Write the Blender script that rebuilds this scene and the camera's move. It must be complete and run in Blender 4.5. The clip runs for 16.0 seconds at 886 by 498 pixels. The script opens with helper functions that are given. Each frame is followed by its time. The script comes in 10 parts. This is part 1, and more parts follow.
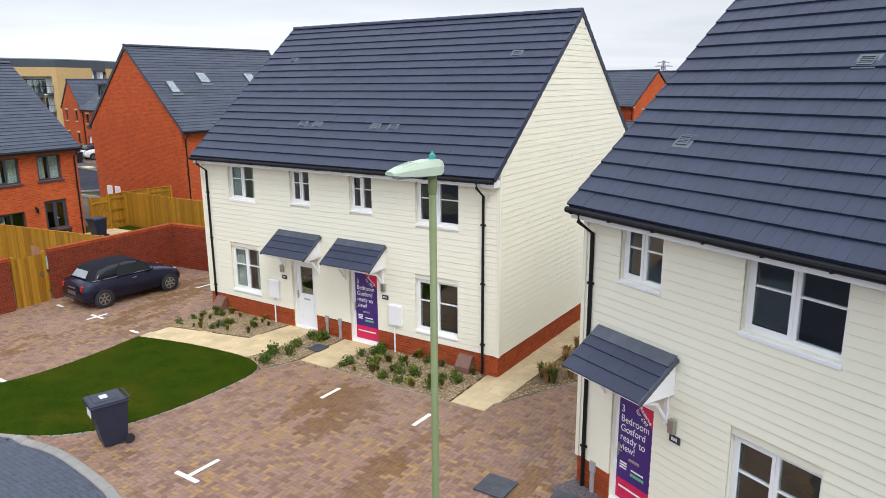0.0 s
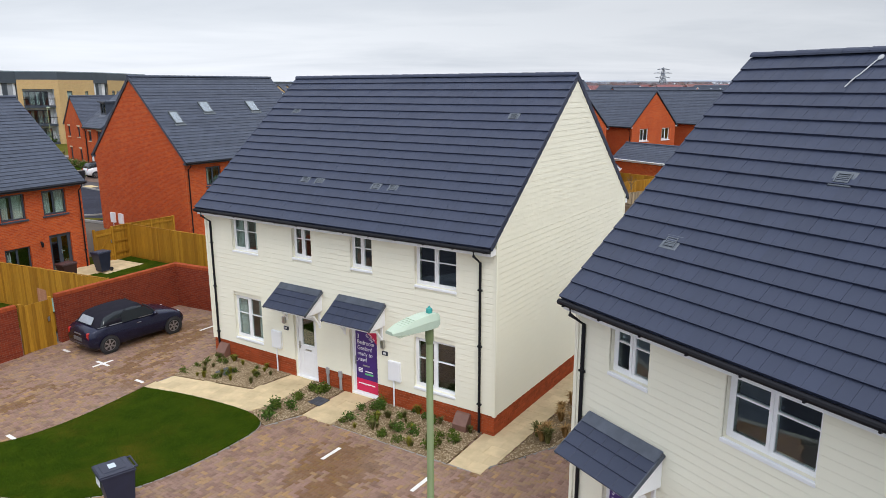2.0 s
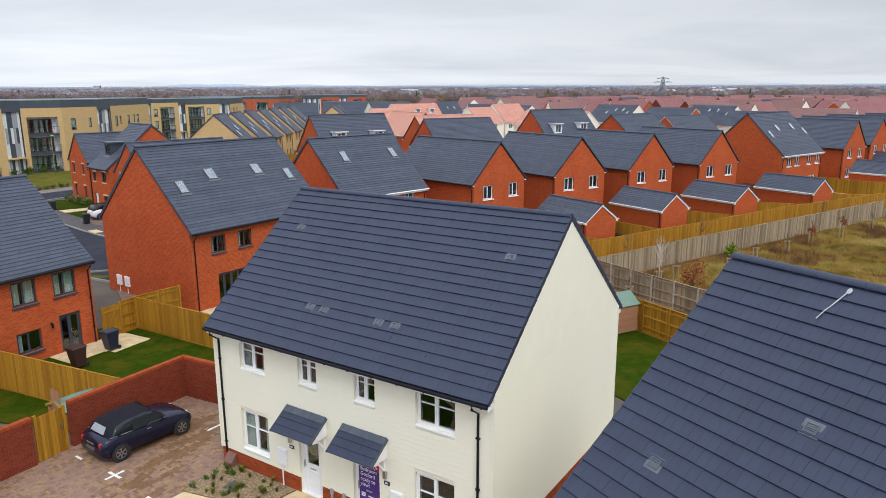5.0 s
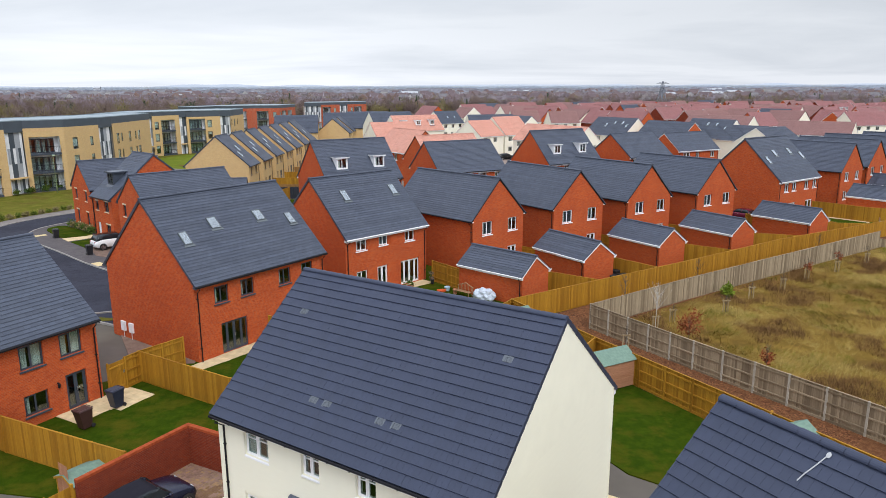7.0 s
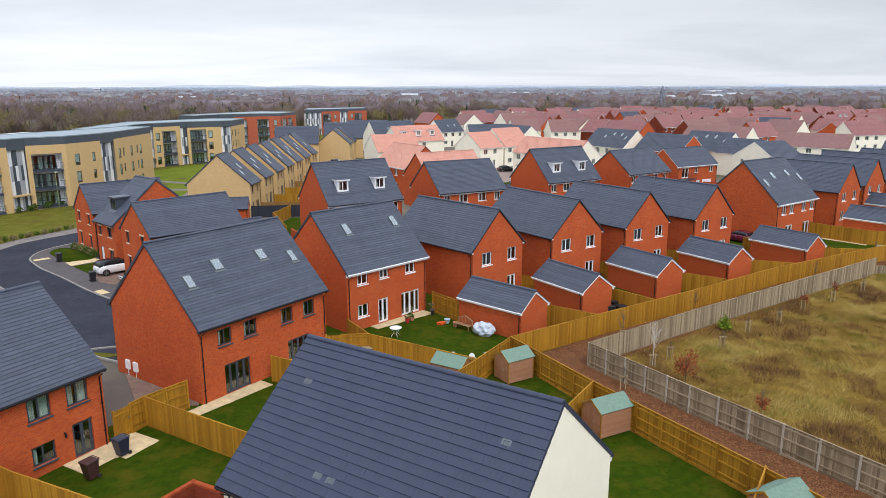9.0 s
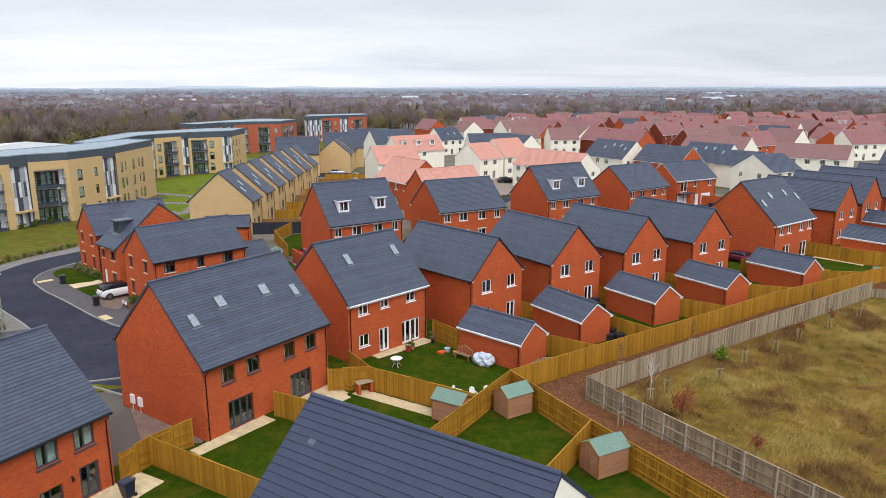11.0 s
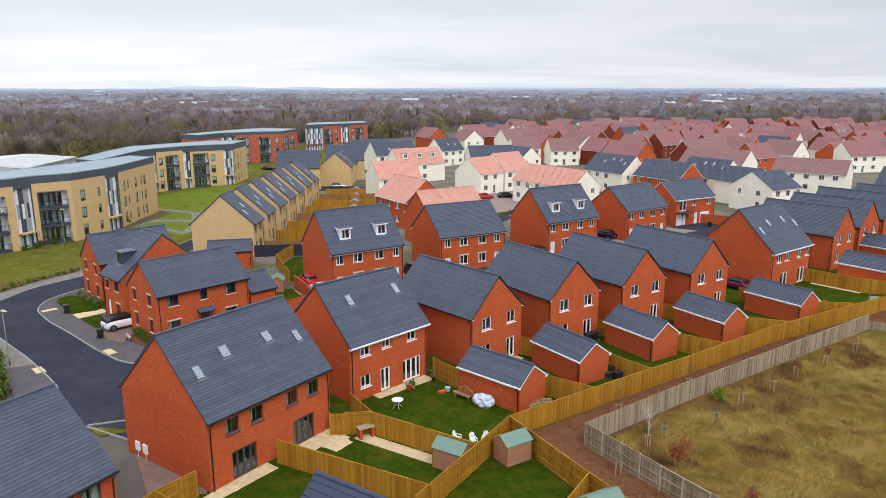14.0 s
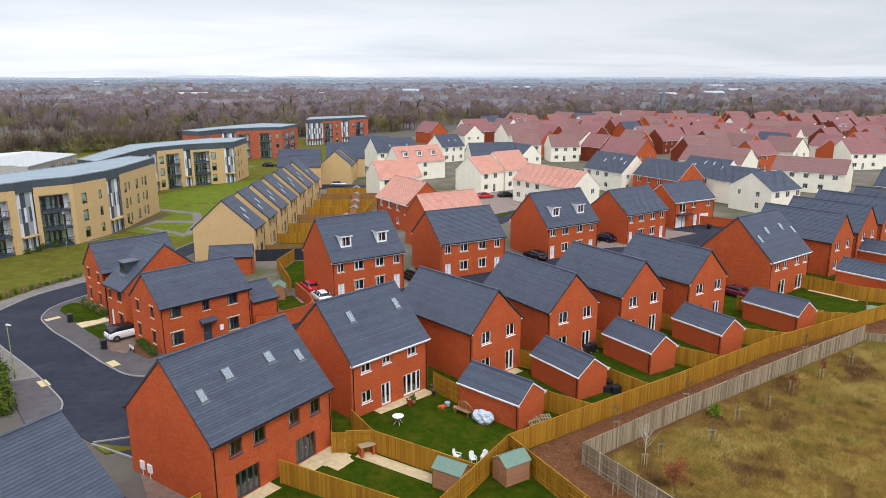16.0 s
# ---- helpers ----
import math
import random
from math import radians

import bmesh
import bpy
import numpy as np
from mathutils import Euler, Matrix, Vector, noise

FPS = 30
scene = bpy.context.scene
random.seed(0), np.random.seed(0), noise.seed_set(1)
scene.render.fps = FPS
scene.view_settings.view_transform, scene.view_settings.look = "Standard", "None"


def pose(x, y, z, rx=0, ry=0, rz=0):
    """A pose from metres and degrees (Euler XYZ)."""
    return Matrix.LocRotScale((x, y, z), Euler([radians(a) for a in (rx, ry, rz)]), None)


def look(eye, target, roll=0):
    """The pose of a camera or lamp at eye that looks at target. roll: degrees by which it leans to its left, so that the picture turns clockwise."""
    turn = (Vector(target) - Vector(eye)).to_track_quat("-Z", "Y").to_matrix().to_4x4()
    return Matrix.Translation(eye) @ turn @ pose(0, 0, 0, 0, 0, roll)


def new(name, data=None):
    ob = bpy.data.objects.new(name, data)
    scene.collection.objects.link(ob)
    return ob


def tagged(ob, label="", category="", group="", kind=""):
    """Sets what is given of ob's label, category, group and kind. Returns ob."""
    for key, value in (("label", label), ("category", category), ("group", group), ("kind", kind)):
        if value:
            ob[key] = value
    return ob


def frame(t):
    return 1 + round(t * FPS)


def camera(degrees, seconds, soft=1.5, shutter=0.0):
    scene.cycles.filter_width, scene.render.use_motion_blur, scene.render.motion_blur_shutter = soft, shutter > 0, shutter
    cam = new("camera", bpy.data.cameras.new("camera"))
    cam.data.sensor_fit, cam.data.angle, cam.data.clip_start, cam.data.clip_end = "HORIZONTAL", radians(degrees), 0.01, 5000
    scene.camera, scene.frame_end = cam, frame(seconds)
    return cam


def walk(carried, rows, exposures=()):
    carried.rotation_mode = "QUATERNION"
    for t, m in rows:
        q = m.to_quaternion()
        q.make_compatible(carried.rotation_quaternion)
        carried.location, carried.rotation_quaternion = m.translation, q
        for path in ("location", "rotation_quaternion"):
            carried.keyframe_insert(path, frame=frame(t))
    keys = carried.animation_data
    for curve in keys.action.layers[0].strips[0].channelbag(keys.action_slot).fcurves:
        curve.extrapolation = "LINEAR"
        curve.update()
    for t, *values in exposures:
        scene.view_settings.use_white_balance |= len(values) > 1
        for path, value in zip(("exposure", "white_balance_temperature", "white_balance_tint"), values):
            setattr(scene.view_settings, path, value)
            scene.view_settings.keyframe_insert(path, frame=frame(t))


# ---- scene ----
cam = camera(64.9, 16.0, soft=0.35)
METRES, EYE, TILT, LEAN, TURN = 20.0, 7.4, -13.4, 0.4, 0.0
ROWS = [
    (0.0, 0.0, 0.0, 0.0, 0.0, 0.0, -0.0),
    (0.5, 0.0007, -0.0052, 0.0163, -0.02, 0.08, -0.09),
    (1.0, 0.0001, -0.011, 0.0354, -0.04, 0.15, -0.14),
    (1.5, 0.0005, -0.0181, 0.0554, -0.03, 0.2, -0.17),
    (2.0, 0.0017, -0.0259, 0.0766, -0.03, 0.28, -0.2),
    (2.5, 0.0032, -0.0348, 0.1011, -0.05, 0.35, -0.24),
    (3.0, 0.0032, -0.0404, 0.1288, -0.03, 0.41, -0.22),
    (3.5, 0.0026, -0.0481, 0.161, -0.04, 0.44, -0.23),
    (4.0, 0.002, -0.056, 0.1962, -0.03, 0.46, -0.23),
    (4.5, 0.0019, -0.0628, 0.2326, -0.0, 0.49, -0.23),
    (5.0, 0.0019, -0.0708, 0.2707, 0.0, 0.5, -0.22),
    (7.5, 0.0024, -0.1119, 0.4623, -0.0, 0.48, -0.24),
    (8.0, 0.0023, -0.1204, 0.4964, -0.01, 0.48, -0.26),
    (8.5, 0.0015, -0.1281, 0.5291, -0.01, 0.49, -0.27),
    (9.0, 0.0008, -0.1362, 0.5603, -0.01, 0.5, -0.29),
    (11.5, -0.0009, -0.1782, 0.7122, 0.0, 0.56, -0.3),
    (12.0, -0.0013, -0.1852, 0.7416, 0.0, 0.57, -0.31),
    (12.5, -0.0014, -0.192, 0.7699, 0.0, 0.56, -0.33),
    (13.0, -0.0017, -0.1971, 0.7972, 0.01, 0.56, -0.34),
    (13.5, -0.002, -0.203, 0.8251, 0.02, 0.56, -0.34),
    (14.0, -0.0025, -0.2091, 0.8533, 0.02, 0.56, -0.35),
    (14.5, -0.0022, -0.2153, 0.8815, 0.03, 0.56, -0.35),
    (15.0, -0.0024, -0.2207, 0.9101, 0.04, 0.54, -0.37),
    (15.5, -0.0022, -0.2278, 0.9395, 0.04, 0.21, -0.38),
    (16.0, -0.0022, -0.2364, 0.9706, 0.05, -0.32, -0.39),
]
walk(cam, [(t, pose(0, 0, EYE, TILT, LEAN, TURN) @ pose(METRES * x, METRES * y, METRES * z, 90 + pitch, roll, yaw)) for t, x, y, z, yaw, pitch, roll in ROWS],
     ((0.0, 0.08), (1.0, 0.0), (2.5, -0.13), (4.0, -0.13), (5.2, -0.1), (7.5, 0.0), (16.0, 0.0)))

# ---- daylight: an overcast sky and a wide, weak sun ----
world = bpy.data.worlds.new("overcast_sky")
scene.world = world
world.use_nodes = True
wn = world.node_tree
wn.nodes.clear()


def wnode(kind, **kw):
    n = wn.nodes.new(kind)
    for k, val in kw.items():
        n.inputs[k].default_value = val
    return n


SUN_AZ, SUN_EL = 158.0, 48.0          # degrees clockwise from +y, and above the ground
sky = wn.nodes.new("ShaderNodeTexSky")
sky.sky_type = "NISHITA"
sky.sun_disc = False
sky.sun_elevation, sky.sun_rotation = radians(SUN_EL), radians(SUN_AZ)
coord = wn.nodes.new("ShaderNodeTexCoord")
sep = wn.nodes.new("ShaderNodeSeparateXYZ")
wn.links.new(coord.outputs["Generated"], sep.inputs[0])
# the cloud deck is a flat layer: divide the direction by its height
zc = wnode("ShaderNodeMath")
zc.operation = "MAXIMUM"
zc.inputs[1].default_value = 0.0
wn.links.new(sep.outputs["Z"], zc.inputs[0])
za = wnode("ShaderNodeMath")
za.operation = "ADD"
za.inputs[1].default_value = 0.10
wn.links.new(zc.outputs[0], za.inputs[0])
dv = wn.nodes.new("ShaderNodeVectorMath")
dv.operation = "DIVIDE"
cz = wn.nodes.new("ShaderNodeCombineXYZ")
for k in range(3):
    wn.links.new(za.outputs[0], cz.inputs[k])
wn.links.new(coord.outputs["Generated"], dv.inputs[0])
wn.links.new(cz.outputs[0], dv.inputs[1])
mp = wn.nodes.new("ShaderNodeMapping")
mp.inputs["Scale"].default_value = (0.36, 0.50, 0.0)
mp.inputs["Location"].default_value = (3.1, 1.7, 0.0)
wn.links.new(dv.outputs[0], mp.inputs["Vector"])
cn = wnode("ShaderNodeTexNoise", Scale=1.0, Detail=6.0, Roughness=0.55, Distortion=0.4)
wn.links.new(mp.outputs[0], cn.inputs["Vector"])
cr = wn.nodes.new("ShaderNodeValToRGB")
cr.color_ramp.elements[0].position, cr.color_ramp.elements[0].color = 0.30, (0.70, 0.75, 0.83, 1)
cr.color_ramp.elements[1].position, cr.color_ramp.elements[1].color = 0.60, (0.905, 0.945, 1.015, 1)
wn.links.new(cn.outputs["Fac"], cr.inputs[0])
# brighter towards the far rim of the deck
hr = wn.nodes.new("ShaderNodeValToRGB")
hr.color_ramp.elements[0].position, hr.color_ramp.elements[0].color = 0.0, (1.14, 1.14, 1.15, 1)
hr.color_ramp.elements[1].position, hr.color_ramp.elements[1].color = 0.10, (1.0, 1.0, 1.0, 1)
e2 = hr.color_ramp.elements.new(1.0)       # an overcast deck is brightest overhead
e2.color = (1.62, 1.65, 1.72, 1)
wn.links.new(zc.outputs[0], hr.inputs[0])
ml = wn.nodes.new("ShaderNodeMix")
ml.data_type, ml.blend_type = "RGBA", "MULTIPLY"
ml.inputs["Factor"].default_value = 1.0
wn.links.new(cr.outputs["Color"], ml.inputs["A"])
wn.links.new(hr.outputs["Color"], ml.inputs["B"])
# the deck glows round the veiled sun and is duller over the far right
def sky_side(vec, lo, hi, a, b):
    d = wn.nodes.new("ShaderNodeVectorMath")
    d.operation = "DOT_PRODUCT"
    d.inputs[1].default_value = vec
    wn.links.new(coord.outputs["Generated"], d.inputs[0])
    m = wn.nodes.new("ShaderNodeMapRange")
    m.interpolation_type = "SMOOTHSTEP"
    for k, val in (("From Min", lo), ("From Max", hi), ("To Min", a), ("To Max", b)):
        m.inputs[k].default_value = val
    wn.links.new(d.outputs["Value"], m.inputs["Value"])
    return m.outputs["Result"]


SUN_DIR = (math.sin(radians(SUN_AZ)) * math.cos(radians(SUN_EL)), math.cos(radians(SUN_AZ)) * math.cos(radians(SUN_EL)), math.sin(radians(SUN_EL)))
glow = wn.nodes.new("ShaderNodeMath")
glow.operation = "MULTIPLY"
wn.links.new(sky_side(SUN_DIR, -0.2, 1.0, 1.0, 1.3), glow.inputs[0])
wn.links.new(sky_side((0.96, 0.28, 0.0), -0.2, 0.75, 1.06, 0.84), glow.inputs[1])
bg_cloud = wnode("ShaderNodeBackground")
wn.links.new(glow.outputs[0], bg_cloud.inputs["Strength"])
wn.links.new(ml.outputs["Result"], bg_cloud.inputs["Color"])
bg_sky = wnode("ShaderNodeBackground", Strength=0.10)
wn.links.new(sky.outputs["Color"], bg_sky.inputs["Color"])
mx = wnode("ShaderNodeMixShader", Fac=0.93)
wn.links.new(bg_sky.outputs[0], mx.inputs[1])
wn.links.new(bg_cloud.outputs[0], mx.inputs[2])
wo = wn.nodes.new("ShaderNodeOutputWorld")
wn.links.new(mx.outputs[0], wo.inputs["Surface"])

sun = new("sun", bpy.data.lights.new("sun", "SUN"))
sun.data.energy, sun.data.angle, sun.data.color = 1.45, radians(20), (1.0, 0.99, 0.98)
sun.matrix_world = look(Vector(SUN_DIR) * 200, (0, 0, 0))

# ---- materials ----
def mat(name, build):
    m = bpy.data.materials.new(name)
    m.use_nodes = True
    nt = m.node_tree
    b = nt.nodes["Principled BSDF"]
    build(nt, b)
    return m


def nd(nt, kind, **kw):
    n = nt.nodes.new(kind)
    for k, val in kw.items():
        n.inputs[k].default_value = val
    return n


def mixc(nt, fac, a, b, blend="MIX"):
    n = nt.nodes.new("ShaderNodeMix")
    n.data_type, n.blend_type = "RGBA", blend
    for key, val in (("Factor", fac), ("A", a), ("B", b)):
        if isinstance(val, (int, float)):
            n.inputs[key].default_value = val
        elif isinstance(val, tuple):
            n.inputs[key].default_value = (*val, 1)
        else:
            nt.links.new(val, n.inputs[key])
    return n.outputs["Result"]


def mathn(nt, op, a, b=0.0):
    n = nt.nodes.new("ShaderNodeMath")
    n.operation = op
    for k, val in enumerate((a, b)):
        if isinstance(val, (int, float)):
            n.inputs[k].default_value = val
        else:
            nt.links.new(val, n.inputs[k])
    return n.outputs[0]


def noisef(nt, scale, detail=4.0, rough=0.55, space="Object", stretch=None):
    c = nt.nodes.new("ShaderNodeTexCoord")
    n = nd(nt, "ShaderNodeTexNoise", Scale=scale, Detail=detail, Roughness=rough)
    out = c.outputs[space]
    if stretch:
        m = nt.nodes.new("ShaderNodeMapping")
        m.inputs["Scale"].default_value = stretch
        nt.links.new(out, m.inputs["Vector"])
        out = m.outputs[0]
    nt.links.new(out, n.inputs["Vector"])
    return n.outputs["Fac"]


def band(nt, src, lo, hi):
    n = nt.nodes.new("ShaderNodeMapRange")
    n.inputs["From Min"].default_value, n.inputs["From Max"].default_value = lo, hi
    nt.links.new(src, n.inputs["Value"])
    return n.outputs["Result"]


def bump(nt, b, height, strength=0.3, dist=0.01):
    n = nd(nt, "ShaderNodeBump", Strength=strength, Distance=dist)
    nt.links.new(height, n.inputs["Height"])
    nt.links.new(n.outputs[0], b.inputs["Normal"])


def rnd(nt):
    """one random value for each piece, whether it is an object or an island"""
    o = nt.nodes.new("ShaderNodeObjectInfo").outputs["Random"]
    g = nt.nodes.new("ShaderNodeNewGeometry").outputs["Random Per Island"]
    return mathn(nt, "FRACT", mathn(nt, "ADD", o, g))


def simple(name, col, rough=0.6, metal=0.0, var=0.12, scale=6.0, bumpy=0.15, spec=0.5, stain=0.0, pieces=0.0):
    """paint, plastic, stone or metal with grain and blotches"""
    def f(nt, b):
        dark = tuple(c * (1 - var) for c in col)
        lite = tuple(min(1, c * (1 + var)) for c in col)
        out = mixc(nt, band(nt, noisef(nt, scale), 0.3, 0.7), dark, lite)
        out = mixc(nt, mathn(nt, "MULTIPLY", band(nt, noisef(nt, scale * 9, 3), 0.35, 0.75), var), out, dark)
        if stain:
            out = mixc(nt, mathn(nt, "MULTIPLY", band(nt, noisef(nt, scale * 0.22, 5, 0.65), 0.5, 0.78), stain), out, tuple(c * 0.55 for c in col))
        if pieces:
            out = mixc(nt, mathn(nt, "MULTIPLY", rnd(nt), pieces), out, tuple(c * 0.5 for c in col))
        nt.links.new(out, b.inputs["Base Color"])
        b.inputs["Roughness"].default_value, b.inputs["Metallic"].default_value = rough, metal
        b.inputs["Specular IOR Level"].default_value = spec
        if bumpy:
            bump(nt, b, noisef(nt, scale * 12, 3), bumpy, 0.004)
    return mat(name, f)


def brickwork(name, c1, c2, mortar, joints=True, tint=(0.27, 0.050, 0.022)):
    def f(nt, b):
        uv = nt.nodes.new("ShaderNodeTexCoord").outputs["UV"]
        t = nt.nodes.new("ShaderNodeTexBrick")
        t.offset = 0.5
        for k, val in (("Scale", 1.0), ("Brick Width", 0.225), ("Row Height", 0.075), ("Mortar Size", 0.006), ("Mortar Smooth", 0.3), ("Bias", 0.0)):
            t.inputs[k].default_value = val
        for k, val in (("Color1", c1), ("Color2", c2), ("Mortar", mortar)):
            t.inputs[k].default_value = (*val, 1)
        nt.links.new(uv, t.inputs["Vector"])
        out = t.outputs["Color"]
        out = mixc(nt, mathn(nt, "MULTIPLY", band(nt, noisef(nt, 0.55, 5, 0.6), 0.42, 0.75), 0.45), out, tint)
        out = mixc(nt, mathn(nt, "MULTIPLY", band(nt, noisef(nt, 9.0, 2), 0.5, 0.7), 0.30), out, tuple(c * 1.25 for c in c2))
        out = mixc(nt, mathn(nt, "MULTIPLY", band(nt, noisef(nt, 2.2, 4, 0.6, stretch=(1, 1, 0.3)), 0.55, 0.8), 0.22), out, tuple(c * 0.45 for c in c1))
        nt.links.new(out, b.inputs["Base Color"])
        b.inputs["Roughness"].default_value = 0.85
        b.inputs["Specular IOR Level"].default_value = 0.25
        h = mathn(nt, "ADD", mathn(nt, "MULTIPLY", t.outputs["Fac"], -1.0), mathn(nt, "MULTIPLY", noisef(nt, 60, 2), 0.3))
        bump(nt, b, h, 0.5, 0.006)
    return mat(name, f)


def tiling(name, base, lite, width=0.33, joint=True, spec=0.5, rough=0.5, spread=0.05):
    """concrete roof tiles: shade from tile to tile, weathering, upright joints"""
    def f(nt, b):
        out = mixc(nt, rnd(nt), tuple(c * (1 - spread) for c in base), tuple(c * (1 + spread) for c in base))
        out = mixc(nt, mathn(nt, "MULTIPLY", band(nt, noisef(nt, 0.5, 5, 0.6), 0.4, 0.75), 0.5), out, lite)
        out = mixc(nt, mathn(nt, "MULTIPLY", band(nt, noisef(nt, 14, 3), 0.45, 0.75), 0.25), out, tuple(c * 0.7 for c in base))
        if joint:
            uv = nt.nodes.new("ShaderNodeTexCoord").outputs["UV"]
            t = nt.nodes.new("ShaderNodeTexBrick")
            t.offset = 0.5
            for k, val in (("Scale", 1.0), ("Brick Width", width), ("Row Height", 0.23), ("Mortar Size", 0.006), ("Mortar Smooth", 0.1), ("Bias", 0.0)):
                t.inputs[k].default_value = val
            for k, val in (("Color1", (0.90, 0.90, 0.90)), ("Color2", (1.10, 1.10, 1.10)), ("Mortar", (0.52, 0.52, 0.52))):
                t.inputs[k].default_value = (*val, 1)
            nt.links.new(uv, t.inputs["Vector"])
            out = mixc(nt, 1.0, out, t.outputs["Color"], "MULTIPLY")
        nt.links.new(out, b.inputs["Base Color"])
        b.inputs["Specular IOR Level"].default_value = spec
        r = mathn(nt, "ADD", mathn(nt, "MULTIPLY", noisef(nt, 3.0, 4), 0.25), rough - 0.1)
        nt.links.new(r, b.inputs["Roughness"])
        bump(nt, b, noisef(nt, 90, 3), 0.15, 0.004)
    return mat(name, f)


def boards(name, col, col2, pieces=0.5, grain=(1, 1, 0.06), rough=0.75, green=0.0):
    """timber: shade from board to board and grain along the upright"""
    def f(nt, b):
        out = mixc(nt, rnd(nt), col, col2)
        g = noisef(nt, 30, 4, 0.6, stretch=grain)
        out = mixc(nt, mathn(nt, "MULTIPLY", band(nt, g, 0.4, 0.7), 0.45), out, tuple(c * 0.5 for c in col))
        out = mixc(nt, mathn(nt, "MULTIPLY", band(nt, noisef(nt, 0.8, 4, 0.6), 0.45, 0.75), 0.4), out, tuple(c * 0.66 for c in col2))
        if green:
            out = mixc(nt, mathn(nt, "MULTIPLY", band(nt, noisef(nt, 1.9, 4, 0.6), 0.5, 0.7), green), out, (0.10, 0.12, 0.05))
        nt.links.new(out, b.inputs["Base Color"])
        b.inputs["Roughness"].default_value = rough
        b.inputs["Specular IOR Level"].default_value = 0.25
        bump(nt, b, g, 0.3, 0.004)
    return mat(name, f)


def ground_mix(name, cols, scales, rough=0.95, relief=0.5, fine=40.0, spec=0.15):
    """soil, grass and gravel: three colours at two scales"""
    def f(nt, b):
        out = mixc(nt, band(nt, noisef(nt, scales[0], 6, 0.62), 0.38, 0.64), cols[0], cols[1])
        out = mixc(nt, band(nt, noisef(nt, scales[1], 5, 0.65), 0.48, 0.72), out, cols[2])
        out = mixc(nt, mathn(nt, "MULTIPLY", band(nt, noisef(nt, fine, 3, 0.6), 0.35, 0.7), 0.45), out, tuple(c * 0.5 for c in cols[0]))
        nt.links.new(out, b.inputs["Base Color"])
        b.inputs["Roughness"].default_value = rough
        b.inputs["Specular IOR Level"].default_value = spec
        bump(nt, b, noisef(nt, fine, 4, 0.65), relief, 0.03)
    return mat(name, f)


def glass(name, tint=(0.75, 0.82, 0.82)):
    def f(nt, b):
        nt.nodes.remove(b)
        t = nd(nt, "ShaderNodeBsdfTransparent", Color=(*tint, 1))
        g = nd(nt, "ShaderNodeBsdfGlossy", Roughness=0.01)
        g.inputs["Color"].default_value = (0.95, 1, 1, 1)
        fr = nd(nt, "ShaderNodeLayerWeight", Blend=0.5)
        gl = mathn(nt, "ADD", mathn(nt, "MULTIPLY", mathn(nt, "POWER", fr.outputs["Facing"], 4.0), 0.9), 0.10)
        m = nt.nodes.new("ShaderNodeMixShader")
        nt.links.new(gl, m.inputs[0])
        nt.links.new(t.outputs[0], m.inputs[1])
        nt.links.new(g.outputs[0], m.inputs[2])
        nt.links.new(m.outputs[0], nt.nodes["Material Output"].inputs["Surface"])
    return mat(name, f)


def foliage(name, a, b2, rough=0.8):
    def f(nt, b):
        out = mixc(nt, rnd(nt), a, b2)
        nt.links.new(out, b.inputs["Base Color"])
        b.inputs["Roughness"].default_value = rough
        b.inputs["Specular IOR Level"].default_value = 0.05
    return mat(name, f)


BRICK = brickwork("orange_red_brick", (0.375, 0.050, 0.011), (0.55, 0.100, 0.019), (0.42, 0.165, 0.085), tint=(0.32, 0.052, 0.018))
BRICK_DK = brickwork("red_brick", (0.150, 0.020, 0.008), (0.225, 0.036, 0.012), (0.20, 0.082, 0.050), tint=(0.15, 0.022, 0.009))
BRICK_BUFF = brickwork("buff_brick", (0.53, 0.35, 0.150), (0.61, 0.42, 0.20), (0.50, 0.37, 0.21), tint=(0.49, 0.32, 0.165))
BRICK_PIECE = simple("plinth_brick", (0.37, 0.072, 0.022), 0.85, var=0.18, scale=5, pieces=0.55, bumpy=0.4, spec=0.2)
MORTAR = simple("mortar", (0.38, 0.22, 0.14), 0.95, var=0.1, scale=20, spec=0.1)
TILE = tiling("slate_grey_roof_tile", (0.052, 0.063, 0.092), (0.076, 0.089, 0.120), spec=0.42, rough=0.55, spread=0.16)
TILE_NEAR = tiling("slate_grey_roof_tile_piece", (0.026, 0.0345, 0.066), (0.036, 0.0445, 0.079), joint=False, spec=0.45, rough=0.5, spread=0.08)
TILE_ORANGE = tiling("salmon_clay_tile", (0.57, 0.27, 0.20), (0.60, 0.33, 0.26), rough=0.7, spec=0.3)
# dull red of the far roofs, its pink from haze put into the colour
TILE_RED = tiling("dull_red_clay_tile_hazed", (0.275, 0.118, 0.115), (0.31, 0.155, 0.155), rough=0.75, spec=0.3)
TILE_BROWN = tiling("brown_clay_tile", (0.245, 0.128, 0.118), (0.28, 0.16, 0.15), rough=0.75, spec=0.3)
CREAM = simple("cream_weatherboard", (0.82, 0.79, 0.65), 0.55, var=0.025, scale=1.2, bumpy=0.10, stain=0.04)
STUCCO = simple("cream_render", (0.85, 0.80, 0.66), 0.85, var=0.04, scale=0.8, bumpy=0.2, stain=0.12)
UPVC = simple("white_upvc", (0.82, 0.82, 0.83), 0.3, var=0.02, scale=3, bumpy=0.0)
GREY_FRAME = simple("anthracite_frame", (0.045, 0.055, 0.075), 0.4, var=0.1, bumpy=0.0)
GUTTER = simple("black_gutter_plastic", (0.010, 0.010, 0.013), 0.5, var=0.2, bumpy=0.0, spec=0.2)
STONE = simple("pale_reconstituted_stone", (0.62, 0.52, 0.36), 0.85, var=0.1, stain=0.2)
